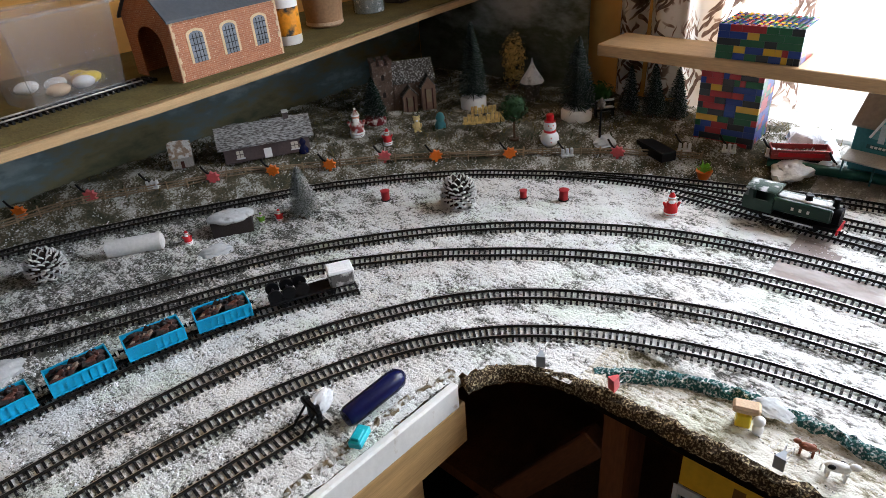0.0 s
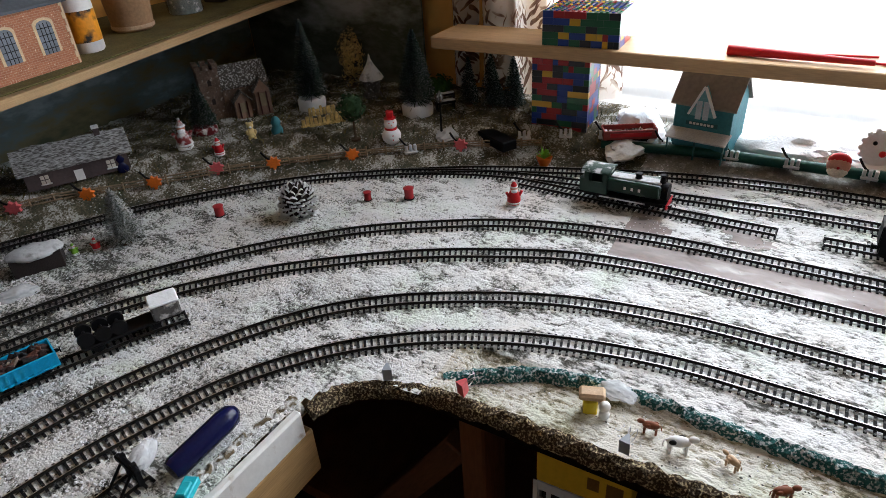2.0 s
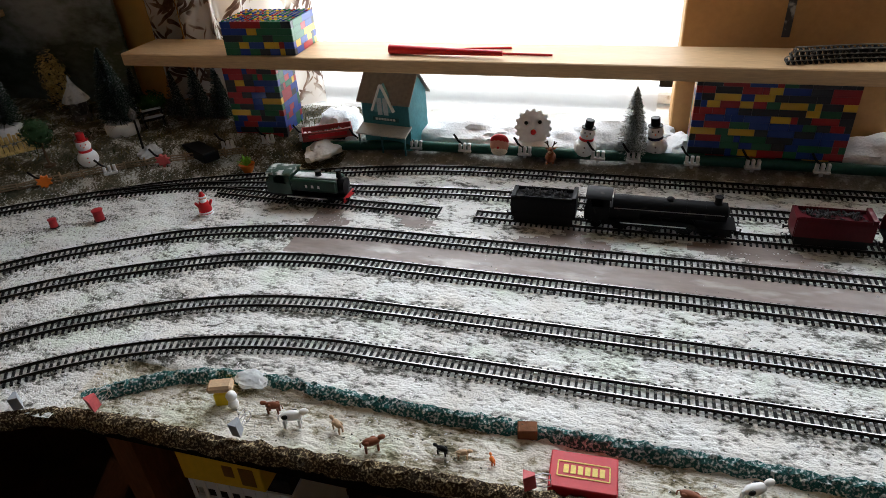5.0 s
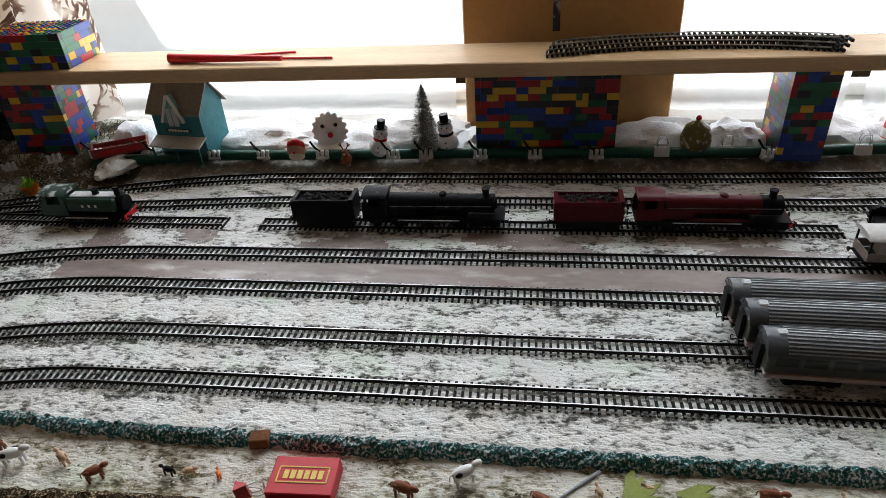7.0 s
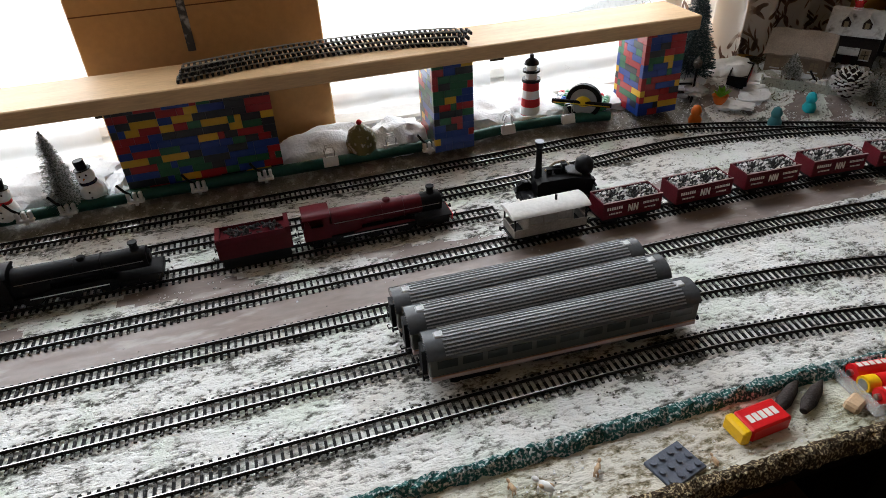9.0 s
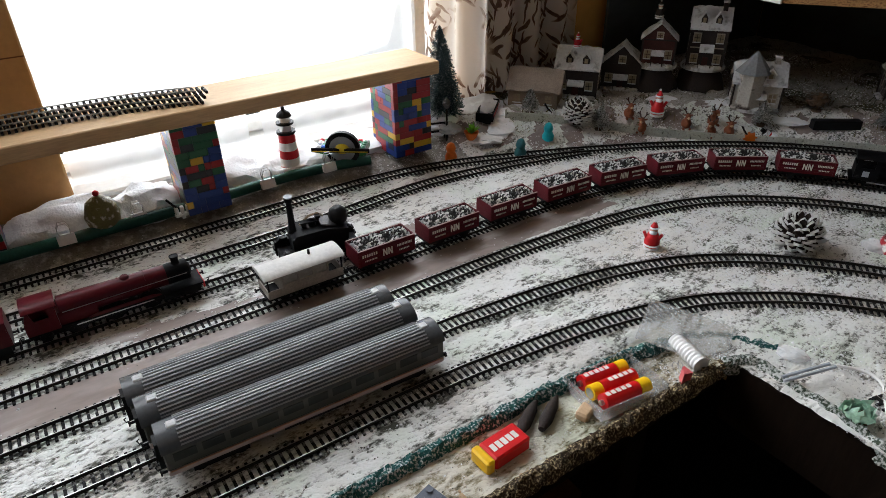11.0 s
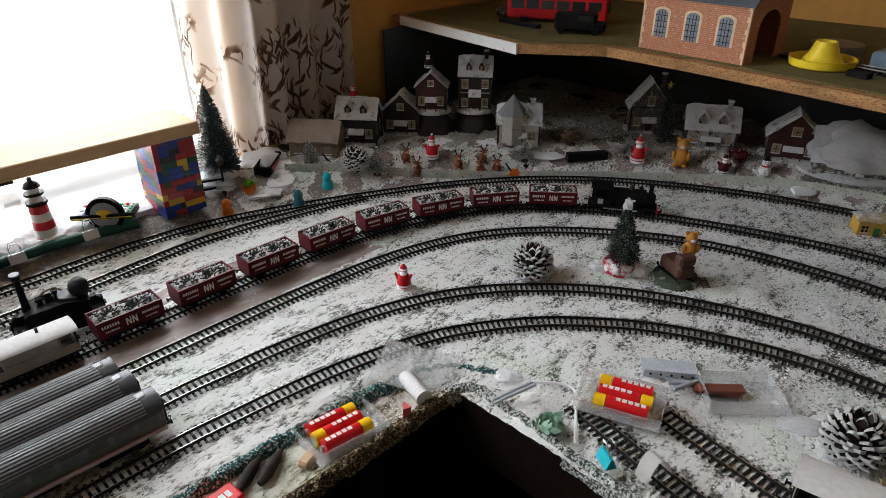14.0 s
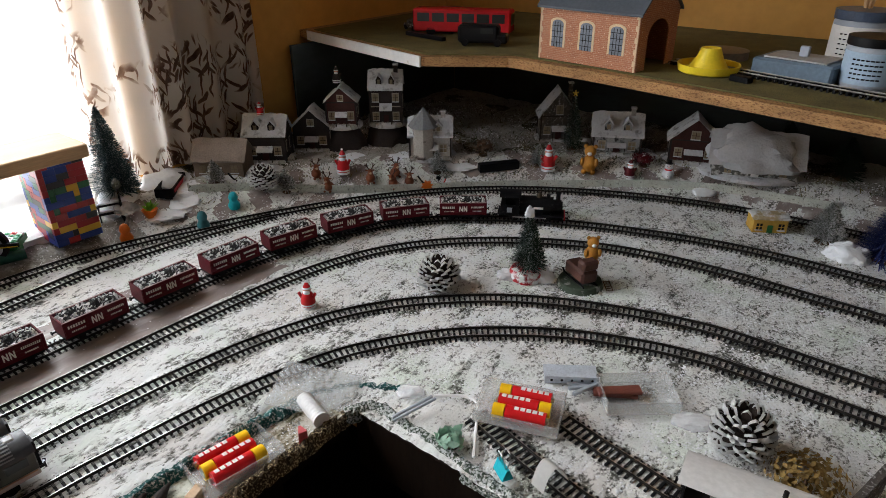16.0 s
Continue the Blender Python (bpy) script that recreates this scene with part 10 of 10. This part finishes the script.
solid("signal_post", bm, BLACKPL, pose(0.565, -1.665, SZ), "thin black post standing on the shelf", "post")
fun = thing("yellow_funnel", pose(0.300, -1.660, SZ), "yellow plastic funnel in a round tray", "funnel")
bm = bmesh.new()
b_lathe(bm, [(0.036, 0), (0.040, 0.002), (0.042, 0.012), (0.040, 0.012), (0.037, 0.004), (0.001, 0.004)], (0, 0, 0), 28)
part("tray", bm, YELLOW, fun, smooth=True)
bm = bmesh.new()
b_lathe(bm, [(0.028, 0.0045), (0.018, 0.020), (0.013, 0.033), (0.011, 0.033), (0.010, 0.030)], (0, 0, 0), 24)
part("cone", bm, YELLOW, fun, smooth=True)
bm = bmesh.new()
b_cyl(bm, (0, 0, 0.006), 0.036, 0.012, "z", 24)
solid("round_tin", bm, mat("dull_grey_brown_tin", (0.22, 0.19, 0.17), 0.5, 0.4, scale=60), pose(0.315, -1.775, SZ), "flat round tin standing behind the funnel", "tin", smooth=True)
ctl = thing("controller_box", pose(0.192, -1.705, SZ, 0, 0, 170), "blue-grey train controller with a top lever", "controller")
bm = bmesh.new()
b_box(bm, -0.052, 0.052, -0.036, 0.036, 0, 0.024, 0, 0.003)
part("case", bm, mat("blue_grey_case", (0.11, 0.16, 0.21), 0.5, scale=60), ctl)
bm = bmesh.new()
b_box(bm, -0.040, 0.040, -0.028, 0.028, 0.0242, 0.0262)
part("top_plate", bm, mat("grey_top_plate", (0.33, 0.34, 0.34), 0.5), ctl)
bm = bmesh.new()
b_box(bm, -0.006, 0.006, -0.003, 0.003, 0.0262, 0.040, 0, 0.001)
part("lever", bm, GREYPL, ctl)
for x, y, r, h, body, cap, lab in ((0.112, -1.690, 0.032, 0.062, LABELBL, BLACKPL, "glass pot with a pale blue label and black lid"), (0.150, -1.840, 0.038, 0.075, PAPER, mat("dark_blue_grey_lid", (0.06, 0.08, 0.12), 0.4), "white labelled paint tin with a dark rim")):
    j = thing("paint_pot", pose(x, y, SZ, 0, 0, 20), lab, "pot", "paint pots")
    bm = bmesh.new()
    b_lathe(bm, [(r * 0.95, 0), (r, 0.004), (r, h * 0.78), (r * 0.92, h * 0.84)], (0, 0, 0), 24)
    part("body", bm, GREYPL, j, smooth=True)
    bm = bmesh.new()
    b_cyl(bm, (0, 0, h * 0.42), r * 1.006, h * 0.62, "z", 24)
    part("label", bm, body, j, smooth=True)
    for k in range(5):
        bm = bmesh.new()
        for i in range(7):
            a = 0.7 + 0.16 * i
            b_box(bm, r * 1.008 * math.cos(a) - 0.002, r * 1.008 * math.cos(a) + 0.002, r * 1.008 * math.sin(a) - 0.0006, r * 1.008 * math.sin(a) + 0.0006, h * (0.22 + 0.09 * k), h * (0.22 + 0.09 * k) + 0.0016)
        part("print_line", bm, SOOT, j, kind="stuff")
    bm = bmesh.new()
    b_cyl(bm, (0, 0, h * 0.92), r * 1.03, h * 0.17, "z", 24)
    part("lid", bm, cap, j, smooth=True)
br = thing("paint_brushes", pose(0.150, -1.840, SZ + 0.077), "bundle of pale wooden sticks in the tin", "brushes")
for k in range(6):
    bm = bmesh.new()
    b_tube(bm, [(0.004 * math.cos(k), 0.004 * math.sin(k), 0), (0.016 * math.cos(k), 0.016 * math.sin(k), 0.07)], 0.0016, 6)
    part("stick", bm, PINE, br)
bm = bmesh.new()
b_box(bm, -0.014, 0.014, -0.006, 0.006, 0, 0.008, 0, 0.001)
solid("track_bumper", bm, SOOT, pose(0.245, -1.625, SZ, 0, 0, 160), "small black buffer piece on the shelf edge", "bumper")


# ---------------------------------------------------------------- curtains
def curtain(name, x, y0, y1, z0, z1, folds, seed, label):
    bm = bmesh.new()
    n, rows_ = 90, 14
    grid = []
    for i in range(n + 1):
        u = i / n
        col = []
        for j in range(rows_ + 1):
            v = j / rows_
            amp = 0.016 + 0.006 * noise.noise(Vector((u * 4, v * 2, seed)))
            px = x + amp * math.sin(u * folds * 2 * math.pi + 0.8 * noise.noise(Vector((u * 3, v * 1.5, seed + 2)))) + 0.01 * (1 - v)
            py = y0 + (y1 - y0) * u + 0.006 * noise.noise(Vector((u * 6, v * 3, seed + 5)))
            col.append(bm.verts.new((px, py, z0 + (z1 - z0) * v)))
        grid.append(col)
    for i in range(n):
        for j in range(rows_):
            bm.faces.new((grid[i][j], grid[i + 1][j], grid[i + 1][j + 1], grid[i][j + 1]))
    bmesh.ops.solidify(bm, geom=bm.faces[:], thickness=0.0012)
    return solid(name, bm, CURTAIN, Matrix(), label, "curtain", "leaf-print curtains", smooth=True)


curtain("curtain", 1.045, -1.455, -1.125, 0.045, 1.2, 5.5, 1, "cream curtain printed with brown leaves, gathered in folds")
curtain("curtain", 1.052, 0.275, 0.585, 0.045, 1.2, 5.0, 2, "cream curtain printed with brown leaves behind the shelf")

# ---------------------------------------------------------------- under the board
yb = thing("yellow_box", pose(0.405, 0.092, -0.066, 0, 0, 2), "yellow cardboard box stored on a basket", "box")
bm = bmesh.new()
b_box(bm, 0, 0.075, -0.041, 0.041, 0, 0.035, 0, 0.001)
part("carton", bm, mat("mustard_card", (0.72, 0.46, 0.03), 0.7, scale=40, vary=0.12), yb)
for y0, y1, z0, z1 in ((-0.034, -0.020, 0.006, 0.028), (-0.014, -0.004, 0.014, 0.028)):
    bm = bmesh.new()
    b_box(bm, -0.0006, -0.0001, y0, y1, z0, z1)
    part("print_patch", bm, mat("brown_print", (0.20, 0.10, 0.02), 0.7), yb)
bk = thing("storage_basket", pose(0.4165, 0.085, -0.2795, 0, 0, 2), "white slotted plastic basket on the under-shelf", "basket")
for x in (0, 0.09):
    for r_ in range(9):
        bm = bmesh.new()
        b_box(bm, x - 0.001, x + 0.001, -0.052, 0.052, 0.0235 * r_, 0.0235 * r_ + 0.011)
        part("slat", bm, WHITEPL, bk)
for k in range(9):
    bm = bmesh.new()
    b_box(bm, -0.0022, -0.0012, -0.052 + 0.0128 * k, -0.0475 + 0.0128 * k, 0, 0.20)
    part("upright", bm, WHITEPL, bk)
for s in (-1, 1):
    bm = bmesh.new()
    b_box(bm, 0.001, 0.089, s * 0.051 - 0.001, s * 0.051 + 0.001, 0.0, 0.20)
    part("side_panel", bm, WHITEPL, bk)
bm = bmesh.new()
b_box(bm, 0.003, 0.086, -0.048, 0.048, 0.0, 0.2135)
part("filling", bm, STONEDK, bk)

# ---------------------------------------------------------------- loose scatter: one joined heap of grains
def scatter(name, n, material, seed, smin, smax, keep, label):
    rnd = random.Random(seed)
    T = ALL_TRACK[::2]
    verts, faces = [], []
    shape = [(1, 0, 0), (-1, 0, 0), (0, 1, 0), (0, -1, 0), (0, 0, 1), (0, 0, -0.6)]
    tri = [(0, 2, 4), (2, 1, 4), (1, 3, 4), (3, 0, 4), (2, 0, 5), (1, 2, 5), (3, 1, 5), (0, 3, 5)]
    made = 0
    while made < n:
        if rnd.random() < 0.38:
            x, y = rnd.uniform(-0.08, 1.0), rnd.uniform(0.33, 1.06)
        elif rnd.random() < 0.62:
            x, y = rnd.uniform(-0.1, 1.0), rnd.uniform(-1.95, -0.95)
        else:
            x, y = rnd.uniform(0.40, 0.97), rnd.uniform(-1.0, 0.33)
        if not on_board(x, y) or rnd.random() > keep(x, y) or (0.68 < x < 0.73 and -1.18 < y < 0.17 and rnd.random() < 0.93):
            continue
        d = math.sqrt(float(((T[:, 0] - x) ** 2 + (T[:, 1] - y) ** 2).min()))
        if d < 0.0165 and not (d < 0.0055 and rnd.random() < 0.25):
            continue
        s = rnd.uniform(smin, smax)
        z = raised(x, y) + s * 0.15
        a, st, fl = rnd.random() * 6.3, rnd.uniform(0.8, 1.5), rnd.uniform(0.55, 1.0)
        c, sn = math.cos(a), math.sin(a)
        b = len(verts)
        for u, v, w in shape:
            u, v = u * s * st, v * s
            verts.append((x + c * u - sn * v, y + sn * u + c * v, z + w * s * fl))
        faces += [(b + i, b + j, b + k) for i, j, k in tri]
        made += 1
    me = bpy.data.meshes.new(name)
    me.from_pydata(verts, [], faces)
    me.materials.append(material)
    return tagged(new(name, me), label, "scatter", kind="stuff")


# dry grass and leaf litter on the turf banks
rnd = random.Random(12)
verts, faces = [], []
made = 0
while made < 9500:
    x, y = rnd.uniform(0.05, 1.07), rnd.choice((rnd.uniform(0.2, 1.06), rnd.uniform(-2.0, -1.2)))
    if raised(x, y) < 0.012 or (y < 0 and rnd.random() < 0.6):
        continue
    z, a, hgt = raised(x, y) - 0.001, rnd.random() * 6.3, rnd.uniform(0.003, 0.012)
    lx, ly, w = rnd.uniform(-0.010, 0.010), rnd.uniform(-0.010, 0.010), rnd.uniform(0.0005, 0.0015)
    b = len(verts)
    verts += [(x + w * math.cos(a), y + w * math.sin(a), z), (x - w * math.cos(a), y - w * math.sin(a), z), (x + lx, y + ly, z + hgt)]
    faces.append((b, b + 1, b + 2))
    made += 1
me = bpy.data.meshes.new("dry_grass")
me.from_pydata(verts, [], faces)
me.materials.append(mat("dry_grass_blades", (0.16, 0.13, 0.05), 0.9, scale=60, vary=0.6, bump=0, second=(0.04, 0.05, 0.02), mix_at=0.5, mix_scale=30))
tagged(new("dry_grass", me), "dry olive grass and litter on the turf banks", "grass", kind="stuff")

ends = lambda x, y: (0.08 if y > 0 else 0.22) if raised(x, y) > 0.02 else 0.5 if (y > 0.62 and x < 0.6) else 1.0 if (y > 0.22 or y < -0.98) else 0.35
scatter("snow_grains", 46000, FLAKEW, 1, 0.0005, 0.0011, ends, "coarse white snow scatter lying on the ground")
scatter("snow_clumps", 14000, FLAKEW, 5, 0.0009, 0.0018, lambda x, y: 1.0 if y < -1.1 or (0.62 > y > 0.4 and x < 0.5) else 0.3 if (y > 0.62 and x < 0.6) else 0.04, "clumped white scatter standing proud of the ground")
scatter("ballast_grains", 17000, FLAKED, 2, 0.0004, 0.0011, lambda x, y: 0.9 if x < 0.474 or y > 0.3 or y < -1.1 else 0.5, "dark ballast grains showing through the snow")
